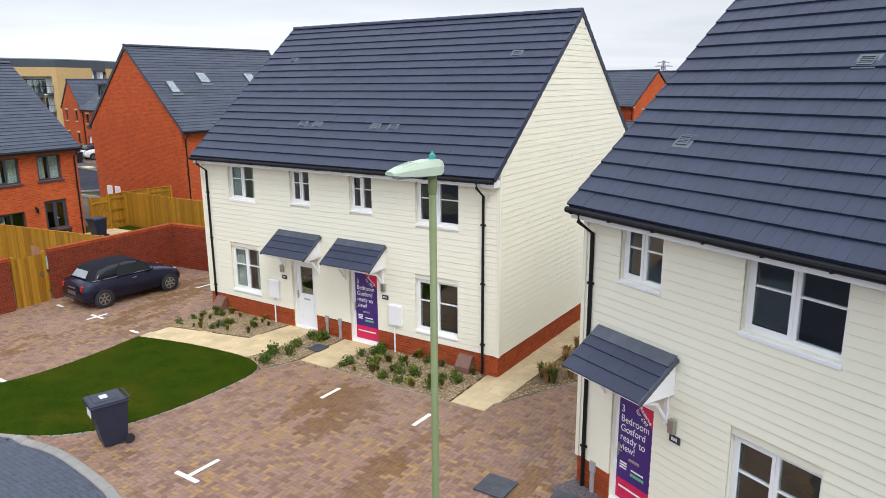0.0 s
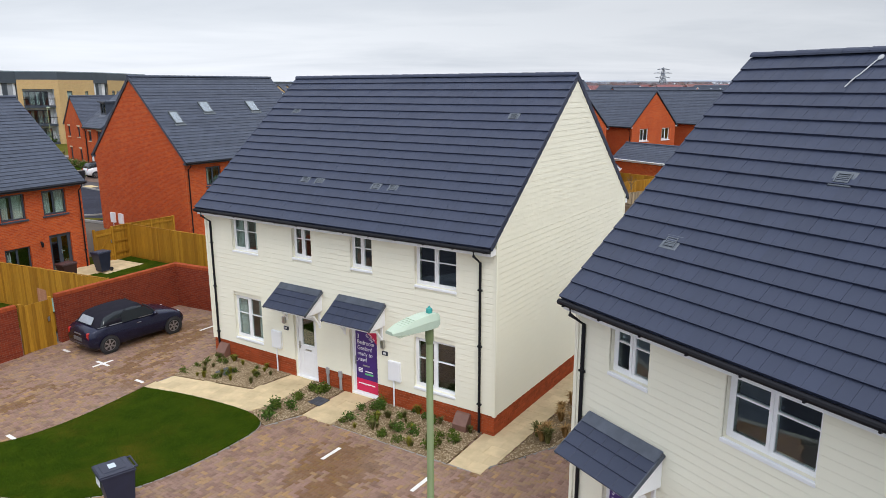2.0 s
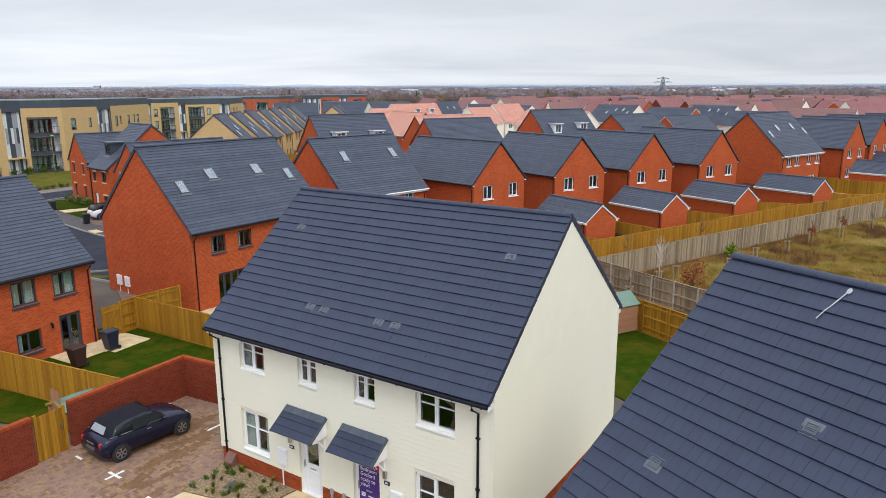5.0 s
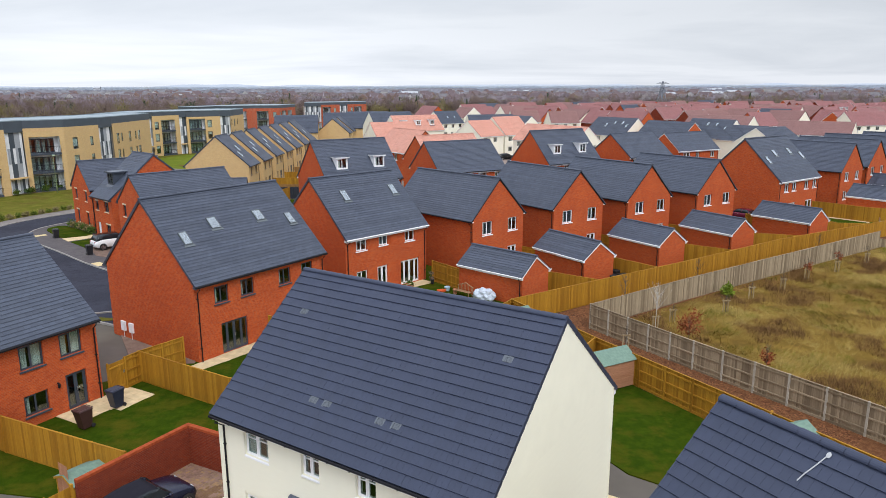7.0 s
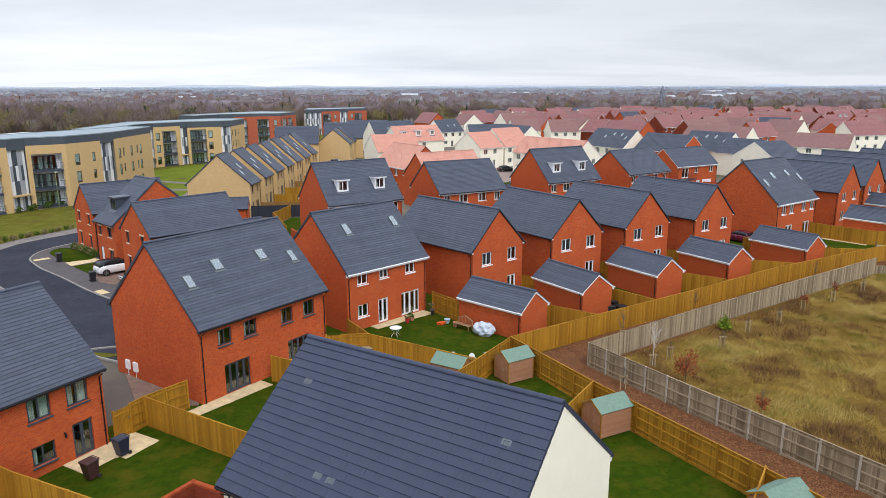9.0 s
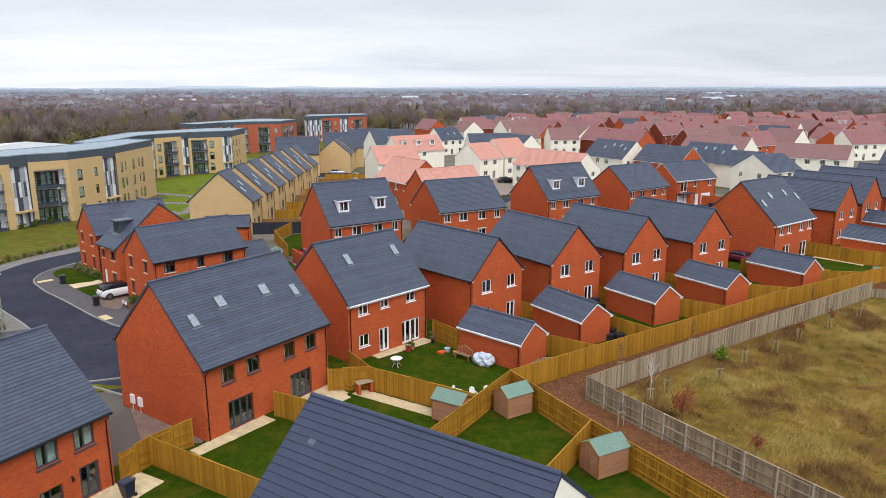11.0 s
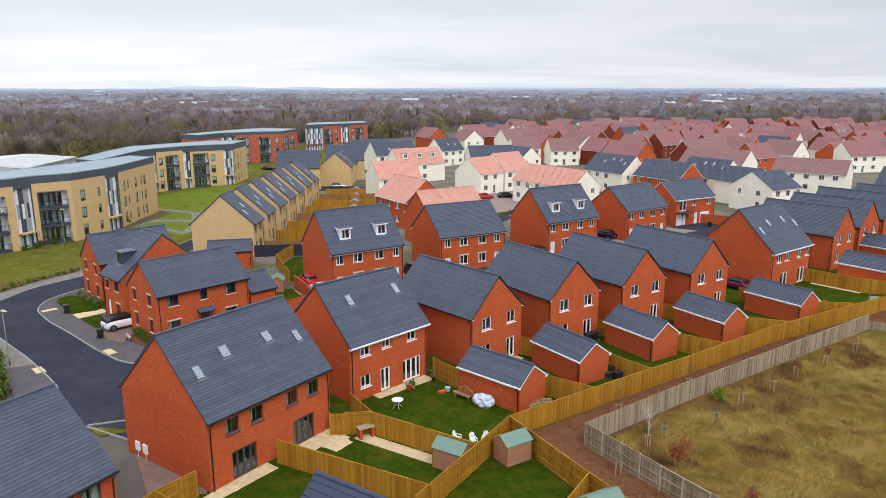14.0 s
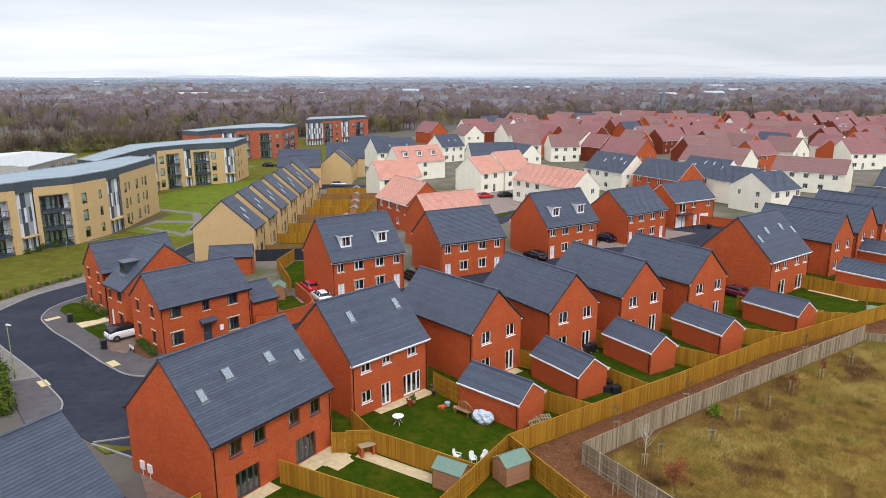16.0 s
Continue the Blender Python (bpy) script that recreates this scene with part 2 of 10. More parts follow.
GLASS = glass("window_glass")
PLASTER = simple("inner_plaster", (0.42, 0.40, 0.37), 0.9, var=0.05)
FLOORING = simple("inner_floor", (0.16, 0.13, 0.10), 0.8)
CURTAIN = simple("pale_curtain_and_sky_plate", (0.72, 0.74, 0.68), 0.9, var=0.15, scale=2)
LEAD = simple("lead_flashing", (0.075, 0.088, 0.115), 0.45, metal=0.2, var=0.25, scale=5)
WHITE_DOOR = simple("white_door_paint", (0.80, 0.80, 0.82), 0.35, var=0.02, bumpy=0.0)
METAL = simple("brushed_metal", (0.45, 0.44, 0.42), 0.35, metal=0.9, var=0.1)
SLAB = simple("buff_paving_slab", (0.64, 0.50, 0.30), 0.9, var=0.14, scale=2.6, stain=0.62, pieces=0.26, bumpy=0.25, spec=0.2)
FENCE = boards("yellow_treated_timber", (0.285, 0.126, 0.009), (0.475, 0.236, 0.019), green=0.07)
FENCE_OLD = boards("weathered_grey_timber", (0.175, 0.128, 0.080), (0.43, 0.338, 0.222))
SHED_WOOD = boards("shed_timber", (0.38, 0.175, 0.095), (0.45, 0.225, 0.13), grain=(0.06, 0.06, 1))
FELT = simple("green_mineral_felt", (0.165, 0.245, 0.195), 0.95, var=0.12, scale=8, stain=0.3, bumpy=0.4, spec=0.1)
LAWN = ground_mix("lawn", ((0.026, 0.050, 0.003), (0.043, 0.069, 0.004), (0.090, 0.078, 0.008)), (1.9, 0.55), fine=60, spec=0.02)
ROUGH = ground_mix("rough_meadow", ((0.200, 0.125, 0.028), (0.135, 0.084, 0.018), (0.085, 0.044, 0.018)), (0.9, 0.35), fine=5, relief=1.0, spec=0.02)
VERGE = ground_mix("verge_grass", ((0.100, 0.112, 0.013), (0.165, 0.145, 0.030), (0.115, 0.080, 0.022)), (0.55, 0.22), fine=7, spec=0.03)
BARK = ground_mix("bark_mulch", ((0.125, 0.050, 0.020), (0.19, 0.085, 0.036), (0.07, 0.030, 0.015)), (5.0, 1.1), fine=14, relief=0.9)
GRAVEL = ground_mix("bed_gravel", ((0.20, 0.135, 0.07), (0.30, 0.215, 0.12), (0.12, 0.08, 0.04)), (22, 2.2), fine=55, relief=0.9)
BLOCKED = ground_mix("brown_block_drive", ((0.20, 0.135, 0.11), (0.25, 0.175, 0.135), (0.14, 0.095, 0.075)), (1.5, 4.0), fine=14, relief=0.3)
ASPHALT = ground_mix("asphalt", ((0.030, 0.032, 0.046), (0.046, 0.048, 0.066), (0.024, 0.025, 0.037)), (0.25, 1.4), fine=80, relief=0.2)
PAVE = ground_mix("tarmac_footway", ((0.105, 0.094, 0.098), (0.13, 0.118, 0.118), (0.085, 0.076, 0.082)), (0.4, 1.5), fine=30, relief=0.2)
PALE_PATH = ground_mix("pale_footpath", ((0.20, 0.175, 0.16), (0.25, 0.22, 0.20), (0.15, 0.13, 0.12)), (0.4, 1.5), fine=30, relief=0.2)
KERB = simple("concrete_kerb", (0.29, 0.275, 0.255), 0.9, var=0.1, stain=0.3, pieces=0.2)

# ---- mesh helpers ----
class Geo:
    """collects faces; one shared block of corners is one island"""

    def __init__(self):
        self.v, self.f, self.m = [], [], []

    def add(self, pts, faces, m=0):
        n = len(self.v)
        self.v += [tuple(p) for p in pts]
        self.f += [tuple(n + i for i in q) for q in faces]
        self.m += [m] * len(faces)

    def face(self, pts, m=0):
        self.add(pts, [tuple(range(len(pts)))], m)

    def box(self, x0, y0, z0, x1, y1, z1, m=0, M=None):
        p = [Vector((x, y, z)) for z in (z0, z1) for y in (y0, y1) for x in (x0, x1)]
        if M is not None:
            p = [M @ q for q in p]
        self.add(p, [(0, 2, 3, 1), (4, 5, 7, 6), (0, 1, 5, 4), (2, 6, 7, 3), (0, 4, 6, 2), (1, 3, 7, 5)], m)

    def cbox(self, x0, y0, z0, x1, y1, z1, c=0.01, m=0, M=None):
        """a box with worn upper and outer edges"""
        p = []
        for z, d in ((z0, 0), (z1 - c, 0), (z1, c)):
            p += [(x0 + d, y0 + d, z), (x1 - d, y0 + d, z), (x1 - d, y1 - d, z), (x0 + d, y1 - d, z)]
        p = [Vector(q) for q in p]
        if M is not None:
            p = [M @ q for q in p]
        f = [(3, 2, 1, 0), (8, 9, 10, 11)]
        for k in (0, 4):
            for i in range(4):
                j = (i + 1) % 4
                f.append((k + i, k + j, k + 4 + j, k + 4 + i))
        self.add(p, f, m)

    def prism(self, poly, z0, z1, m=0, M=None):
        """poly: corners anticlockwise in x, y"""
        n = len(poly)
        p = [Vector((x, y, z0)) for x, y in poly] + [Vector((x, y, z1)) for x, y in poly]
        if M is not None:
            p = [M @ q for q in p]
        f = [tuple(range(n - 1, -1, -1)), tuple(range(n, 2 * n))]
        f += [(i, (i + 1) % n, n + (i + 1) % n, n + i) for i in range(n)]
        self.add(p, f, m)

    def tube(self, pts, r, n=8, m=0, r2=None):
        pts = [Vector(p) for p in pts]
        rings = []
        for i, p in enumerate(pts):
            d = (pts[min(i + 1, len(pts) - 1)] - pts[max(i - 1, 0)]).normalized()
            a = d.orthogonal().normalized() if abs(d.z) > 0.99 else d.cross(Vector((0, 0, 1))).normalized()
            b = d.cross(a)
            rr = r if r2 is None else r + (r2 - r) * i / (len(pts) - 1)
            rings.append([p + (a * math.cos(2 * math.pi * k / n) + b * math.sin(2 * math.pi * k / n)) * rr for k in range(n)])
        v = [q for ring in rings for q in ring]
        f = [(i * n + k, i * n + (k + 1) % n, (i + 1) * n + (k + 1) % n, (i + 1) * n + k) for i in range(len(pts) - 1) for k in range(n)]
        f += [tuple(range(n - 1, -1, -1)), tuple(range((len(pts) - 1) * n, len(pts) * n))]
        self.add(v, f, m)

    def lathe(self, prof, n=12, m=0, M=None, ang=2 * math.pi):
        """prof: radius, height"""
        v = []
        for r, z in prof:
            for k in range(n):
                a = ang * k / n
                v.append(Vector((r * math.cos(a), r * math.sin(a), z)))
        if M is not None:
            v = [M @ q for q in v]
        f = [(i * n + k, i * n + (k + 1) % n, (i + 1) * n + (k + 1) % n, (i + 1) * n + k) for i in range(len(prof) - 1) for k in range(n)]
        f += [tuple(range(n - 1, -1, -1)), tuple(range((len(prof) - 1) * n, len(prof) * n))]
        self.add(v, f, m)

    def mesh(self, name, mats, smooth=False):
        me = bpy.data.meshes.new(name)
        me.from_pydata(self.v, [], self.f)
        for x in mats if isinstance(mats, (list, tuple)) else [mats]:
            me.materials.append(x)
        if any(self.m):
            me.polygons.foreach_set("material_index", self.m)
        flat_uv(me)
        if smooth:
            me.polygons.foreach_set("use_smooth", [True] * len(me.polygons))
        me.update()
        return me


def flat_uv(me):
    """lays every face out in metres: u level, v up the face"""
    nl, npoly = len(me.loops), len(me.polygons)
    if not npoly:
        return
    uvl = me.uv_layers.new(name="UVMap")
    nrm = np.empty(npoly * 3, np.float32)
    me.polygon_normals.foreach_get("vector", nrm)
    nrm = nrm.reshape(-1, 3)
    tot = np.empty(npoly, np.int32)
    me.polygons.foreach_get("loop_total", tot)
    vi = np.empty(nl, np.int32)
    me.loops.foreach_get("vertex_index", vi)
    co = np.empty(len(me.vertices) * 3, np.float32)
    me.vertices.foreach_get("co", co)
    p = co.reshape(-1, 3)[vi]
    n = np.repeat(nrm, tot, axis=0)
    t = np.stack([-n[:, 1], n[:, 0], np.zeros(nl)], 1)
    ln = np.linalg.norm(t, axis=1)
    flat = ln < 0.05
    t[flat] = (1, 0, 0)
    t /= np.maximum(np.where(flat, 1, ln), 1e-6)[:, None]
    b = np.cross(n, t)
    uv = np.stack([(p * t).sum(1), (p * b).sum(1)], 1).astype(np.float32)
    uvl.data.foreach_set("uv", uv.ravel())


def part(name, shape, mats, parent=None, label="", M=None, smooth=False):
    """links a Geo (or a ready mesh) as ONE mesh object under a thing or a part"""
    me = shape.mesh(name, mats, smooth) if isinstance(shape, Geo) else shape
    ob = new(name, me)
    if parent is not None:
        ob.parent = parent
    if M is not None:
        ob.matrix_basis = M
    if label:
        ob["label"] = label
    return ob


def thing(name, M, label, category, group="", kind=""):
    e = new(name)
    e.empty_display_size = 0.2
    e.matrix_basis = M
    return tagged(e, label, category, group, kind)


CACHE = {}


def cached(key, build):
    if key not in CACHE:
        CACHE[key] = build()
    return CACHE[key]

# ---- windows, doors, walls and roofs ----
def lattice(g, xs, zs, solid, y0, y1, m=0):
    """one connected plate over a grid of cells, open where solid(i, j) says no"""
    nx, nz = len(xs), len(zs)
    v = [(x, y, z) for y in (y0, y1) for z in zs for x in xs]
    at = lambda i, j, k: k * nx * nz + j * nx + i
    f = []
    ok = lambda i, j: 0 <= i < nx - 1 and 0 <= j < nz - 1 and solid(i, j)
    for i in range(nx - 1):
        for j in range(nz - 1):
            if not ok(i, j):
                continue
            f.append((at(i, j, 0), at(i + 1, j, 0), at(i + 1, j + 1, 0), at(i, j + 1, 0)))
            f.append((at(i, j, 1), at(i, j + 1, 1), at(i + 1, j + 1, 1), at(i + 1, j, 1)))
            if not ok(i - 1, j):
                f.append((at(i, j, 0), at(i, j + 1, 0), at(i, j + 1, 1), at(i, j, 1)))
            if not ok(i + 1, j):
                f.append((at(i + 1, j, 0), at(i + 1, j, 1), at(i + 1, j + 1, 1), at(i + 1, j + 1, 0)))
            if not ok(i, j - 1):
                f.append((at(i, j, 0), at(i, j, 1), at(i + 1, j, 1), at(i + 1, j, 0)))
            if not ok(i, j + 1):
                f.append((at(i, j + 1, 0), at(i + 1, j + 1, 0), at(i + 1, j + 1, 1), at(i, j + 1, 1)))
    used = sorted({q for face in f for q in face})
    idx = {q: n for n, q in enumerate(used)}
    g.add([v[q] for q in used], [tuple(idx[q] for q in face) for face in f], m)


def ring(g, x0, x1, z0, z1, b, y0, y1, m=0):
    lattice(g, [x0, x0 + b, x1 - b, x1], [z0, z0 + b, z1 - b, z1], lambda i, j: (i, j) != (1, 1), y0, y1, m)


def window(parent, M, w, h, lights=2, fmat=None, bar=True, sill=None, simple_one=False, curtain=0, kind="window"):
    """a casement window in an opening of w x h, whose lower left corner is at M; y goes inwards"""
    fmat = fmat or UPVC
    key = ("win", round(w, 2), round(h, 2), lights, fmat.name, bar)

    def build():
        b = 0.075 if bar else 0.07
        lw = (w - b) / lights
        xs = sorted({q for i in range(lights + 1) for q in (i * lw, i * lw + b)})
        zs = [0, b, h * 0.57, h * 0.57 + 0.024, h - b, h] if bar else [0, b, h - b, h]
        g = Geo()
        lattice(g, xs, zs, lambda i, j: i % 2 == 0 or j in ((0, 2, 4) if bar else (0, 2)), 0, 0.07)
        q = Geo()                     # an opening sash stands proud of the frame
        ring(q, b * 0.75, lw + b * 0.25, b * 0.75, h - b * 0.75, 0.055, -0.014, 0.0)
        c = Geo()                     # a curtain drawn back behind the glass
        n = 8
        top, e = h - 0.02, b + (lw - b) * 0.55
        pts = [(b + (e - b) * i / n, 0.13 + 0.02 * math.sin(i * 2.1)) for i in range(n + 1)]
        k = n + 1
        c.add([(x, y, z) for y1 in (0, 0.008) for z in (0.02, top) for x, y in [(p[0], p[1] + y1) for p in pts]],
              [(i, i + 1, k + i + 1, k + i) for i in range(n)] + [(2 * k + i + 1, 2 * k + i, 3 * k + i, 3 * k + i + 1) for i in range(n)] + [(i + 1, i, 2 * k + i, 2 * k + i + 1) for i in range(n)] + [(k + i, k + i + 1, 3 * k + i + 1, 3 * k + i) for i in range(n)])
        return g.mesh("window", fmat), q.mesh("sash", fmat), c.mesh("curtain", CURTAIN), [(i * lw + b, (i + 1) * lw) for i in range(lights)], b

    me, sash, drape, cols, b = cached(key, build)
    ob = part(kind, me, None, parent, M=M)
    if not simple_one:
        part("sash", sash, None, ob)
        if not bar and lights > 1 and not curtain:
            part("curtain", drape, None, ob)
    if simple_one:
        cols = [(b, w - b)]
    for x0, x1 in cols:
        pk = ("pane", round(x1 - x0, 2), round(h, 2))

        def pane():
            g = Geo()
            g.box(0, 0, 0, x1 - x0, 0.006, h - 2 * b)
            return g.mesh("pane", GLASS)
        p = part("pane", cached(pk, pane), None, ob, M=Matrix.Translation((x0, 0.03, b)))
        p.visible_shadow = False
    if sill:
        sk = ("sill", round(w, 2), sill.name)

        def mk():
            g = Geo()
            g.cbox(-0.012, -0.125, -0.065, w + 0.012, 0.02, -0.004, 0.010) if bar else g.cbox(-0.06, -0.17, -0.085, w + 0.06, 0.02, -0.004, 0.012)
            return g.mesh("sill", sill)
        part("sill", cached(sk, mk), None, ob)
    if curtain:
        ck = ("curtain", round(w, 2), round(h, 2), curtain)

        def cur():
            g = Geo()
            spans = ((0.02, 0.30), (0.72, 0.98)) if curtain == 1 else ((0.02, 0.40), (0.55, 0.98))
            for a, c in spans:
                n = 14
                pts = [(w * (a + (c - a) * i / n), 0.12 + 0.025 * math.sin(i * 1.9)) for i in range(n + 1)]
                vv = [(x, y, z) for z in (-0.02, h + 0.05) for x, y in pts] + [(x, y + 0.008, z) for z in (-0.02, h + 0.05) for x, y in pts]
                s = n + 1
                ff = [(i, i + 1, s + i + 1, s + i) for i in range(n)] + [(2 * s + i + 1, 2 * s + i, 3 * s + i, 3 * s + i + 1) for i in range(n)]
                g.add(vv, ff)
            return g.mesh("curtain", CURTAIN)
        part("curtain", cached(ck, cur), None, ob)
    return ob


def french_doors(parent, M, w, h, leaves=2, side=0.0, fmat=None):
    """glazed garden doors"""
    fmat = fmat or UPVC
    key = ("french", round(w, 2), round(h, 2), leaves, side, fmat.name)

    def build():
        g = Geo()
        b = 0.06
        cols = []
        cuts = [0, b]
        if side:
            cuts += [b + side, b + side + 0.07]
            cols.append((b, b + side))
        a0, a1 = (b + side + 0.07, w - b - side - 0.07) if side else (b, w - b)
        lw = (a1 - a0) / leaves
        for i in range(leaves):
            x0, x1 = a0 + i * lw, a0 + (i + 1) * lw
            cuts += [x0 + 0.09, x1 - 0.09]
            cols.append((x0 + 0.08, x1 - 0.08))
        cuts.append(a1)
        if side:
            cuts += [a1 + 0.07, w - b]
            cols.append((a1 + 0.07, w - b))
        cuts = sorted(set(round(q, 4) for q in cuts + [w]))
        mids = [(p + q) / 2 for p, q in zip(cuts, cuts[1:])]
        lattice(g, cuts, [0, 0.15, h - b - 0.09, h], lambda i, j: j != 1 or not any(p < mids[i] < q for p, q in cols), 0, 0.07)
        return g.mesh("garden_door", fmat), cols

    me, cols = cached(key, build)
    ob = part("garden_door", me, None, parent, M=M)
    for x0, x1 in cols:
        def pane():
            g = Geo()
            g.box(0, 0, 0, x1 - x0, 0.006, h - 0.2)
            return g.mesh("pane", GLASS)
        p = part("pane", cached(("dpane", round(x1 - x0, 2), round(h, 2)), pane), None, ob, M=Matrix.Translation((x0, 0.03, 0.1)))
        p.visible_shadow = False

    def hd():
        g = Geo()
        g.box(-0.02, -0.05, -0.1, 0.02, -0.012, 0.1)
        g.tube([(0, -0.05, 0.03), (0.11, -0.055, 0.03)], 0.011, 6)
        return g.mesh("handle", METAL)
    part("handle", cached(("handle",), hd), None, ob, "metal lever handle", Matrix.Translation((w / 2 + 0.04, 0, 1.0)))
    return ob


def front_door(parent, M, w, h, leaf=None, fmat=None, lite=True, squares=False):
    """an entrance door in its frame"""
    leaf, fmat = leaf or WHITE_DOOR, fmat or UPVC
    key = ("fdoor", round(w, 2), round(h, 2), leaf.name, fmat.name, lite, squares)

    def build():
        g = Geo()
        b = 0.07
        g.box(0, 0, h - b, w, 0.09, h)
        g.box(0, 0, 0, b, 0.089, h - b)
        g.box(w - b, 0, 0, w, 0.089, h - b)
        g.cbox(-0.02, -0.06, -0.02, w + 0.02, 0.088, 0.05, 0.01)
        d = Geo()
        x0, x1, z0, z1 = b + 0.004, w - b - 0.004, 0.055, h - b - 0.004
        holes = []
        if lite:
            holes = [(x0 + 0.17, x1 - 0.14, z0 + 1.02, z1 - 0.14)]
        if squares:
            holes = [(x0 + 0.34, x1 - 0.34, z0 + 0.45 + 0.36 * i, z0 + 0.62 + 0.36 * i) for i in range(4)]
        wall_cells(d, x0, x1, z0, z1, holes, 0.02, 0.07)
        if lite:                                     # raised mouldings round the lower panel and the glass
            for q in [(x0 + 0.13, x1 - 0.13, z0 + 0.14, z0 + 0.78)] + [(a - 0.03, c + 0.03, e - 0.03, k + 0.03) for a, c, e, k in holes]:
                for r in ((q[0], q[2], q[1], q[2] + 0.025), (q[0], q[3] - 0.025, q[1], q[3]), (q[0], q[2] + 0.025, q[0] + 0.025, q[3] - 0.025), (q[1] - 0.025, q[2] + 0.025, q[1], q[3] - 0.025)):
                    d.box(r[0], 0.008, r[1], r[2], 0.03, r[3])
        p = Geo()
        for a, c, e, k in holes:
            p.box(a, 0.04, e, c, 0.046, k)
        hdl = Geo()
        hdl.box(x0 + 0.03, -0.02, 0.92, x0 + 0.06, 0.018, 1.16)
        hdl.tube([(x0 + 0.045, -0.02, 1.05), (x0 + 0.045, -0.05, 1.05), (x0 + 0.16, -0.05, 1.05)], 0.01, 6)
        ltr = Geo()
        ltr.cbox(w / 2 - 0.12, -0.002, 0.90, w / 2 + 0.12, 0.019, 0.945, 0.004)
        return g.mesh("door_frame", fmat), d.mesh("door_leaf", leaf), (p.mesh("door_glass", GLASS) if holes else None), hdl.mesh("handle", METAL), ltr.mesh("letter_plate", METAL)

    f, d, p, hh, lp = cached(key, build)
    ob = part("door", f, None, parent, M=M)
    part("door_leaf", d, None, ob)
    if p:
        part("door_glass", p, None, ob).visible_shadow = False
    part("handle", hh, None, ob, "metal lever handle")
    part("letter_plate", lp, None, ob, "metal letter plate")
    return ob


def wall_cells(g, x0, x1, z0, z1, holes, y0, y1, m=(0, 1, 0), inner=True):
    """a wall from y0 (outside) to y1 with openings that go right through"""
    xs = sorted({x0, x1, *[v for h in holes for v in h[:2]]})
    zs = sorted({z0, z1, *[v for h in holes for v in h[2:4]]})
    for a, b in zip(xs, xs[1:]):
        for c, d in zip(zs, zs[1:]):
            if any(h[0] <= (a + b) / 2 <= h[1] and h[2] <= (c + d) / 2 <= h[3] for h in holes):
                continue
            g.face([(a, y0, c), (b, y0, c), (b, y0, d), (a, y0, d)], m[0])
            if inner:
                g.face([(b, y1, c), (a, y1, c), (a, y1, d), (b, y1, d)], m[1])
    for h in holes:
        a, b, c, d = h[:4]
        g.face([(a, y0, c), (a, y0, d), (a, y1, d), (a, y1, c)], m[2])
        g.face([(b, y0, d), (b, y0, c), (b, y1, c), (b, y1, d)], m[2])
        g.face([(a, y0, d), (b, y0, d), (b, y1, d), (a, y1, d)], m[2])
        g.face([(b, y0, c), (a, y0, c), (a, y1, c), (b, y1, c)], m[2])


WALL_T = 0.30


def roof_slope(L, run, ze, zr, mirror, gauge=0.23, x0=0.0, lift=0.026):
    """one slope of lapped courses, from the eave at y = 0 up to y = run"""
    g = Geo()
    th = math.atan2(zr - ze, run)
    ln = math.hypot(zr - ze, run)
    n = max(2, round(ln / gauge))
    gg = ln / n

    def P(x, d, off):
        y, z = d * math.cos(th) - off * math.sin(th), ze + d * math.sin(th) + off * math.cos(th)
        return (x, 2 * run - y if mirror else y, z)

    def q(*p):
        g.face(p[::-1] if mirror else p)
    for k in range(n):
        a, b = k * gg, (k + 1) * gg
        q(P(x0, a, lift), P(x0 + L, a, lift), P(x0 + L, b, 0.006), P(x0, b, 0.006))
        q(P(x0, a, 0), P(x0 + L, a, 0), P(x0 + L, a, lift), P(x0, a, lift))
        q(P(x0, a, -0.05), P(x0, a, lift), P(x0, b, 0.006), P(x0, b, -0.05))
        q(P(x0 + L, a, lift), P(x0 + L, a, -0.05), P(x0 + L, b, -0.05), P(x0 + L, b, 0.006))
    q(P(x0, 0, -0.05), P(x0, ln, -0.05), P(x0 + L, ln, -0.05), P(x0 + L, 0, -0.05))
    q(P(x0, 0, -0.05), P(x0 + L, 0, -0.05), P(x0 + L, 0, 0), P(x0, 0, 0))
    return g


def ridge_caps(L, y, z, x0=0.0, r=0.12):
    g = Geo()
    n = max(1, round(L / 0.45))
    d = L / n
    for i in range(n):
        pts = []
        for x, rr in ((x0 + i * d, r + 0.012), (x0 + (i + 1) * d + 0.02, r)):
            pts += [(x, y + rr * math.cos(a), z - 0.045 + rr * 0.8 * math.sin(a)) for a in [math.pi * k / 6 for k in range(7)]]
        f = [(k, k + 1, 8 + k, 7 + k) for k in range(6)] + [tuple(range(6, -1, -1)), tuple(range(7, 14))]
        g.add(pts, f)
    return g


WALLS = {}


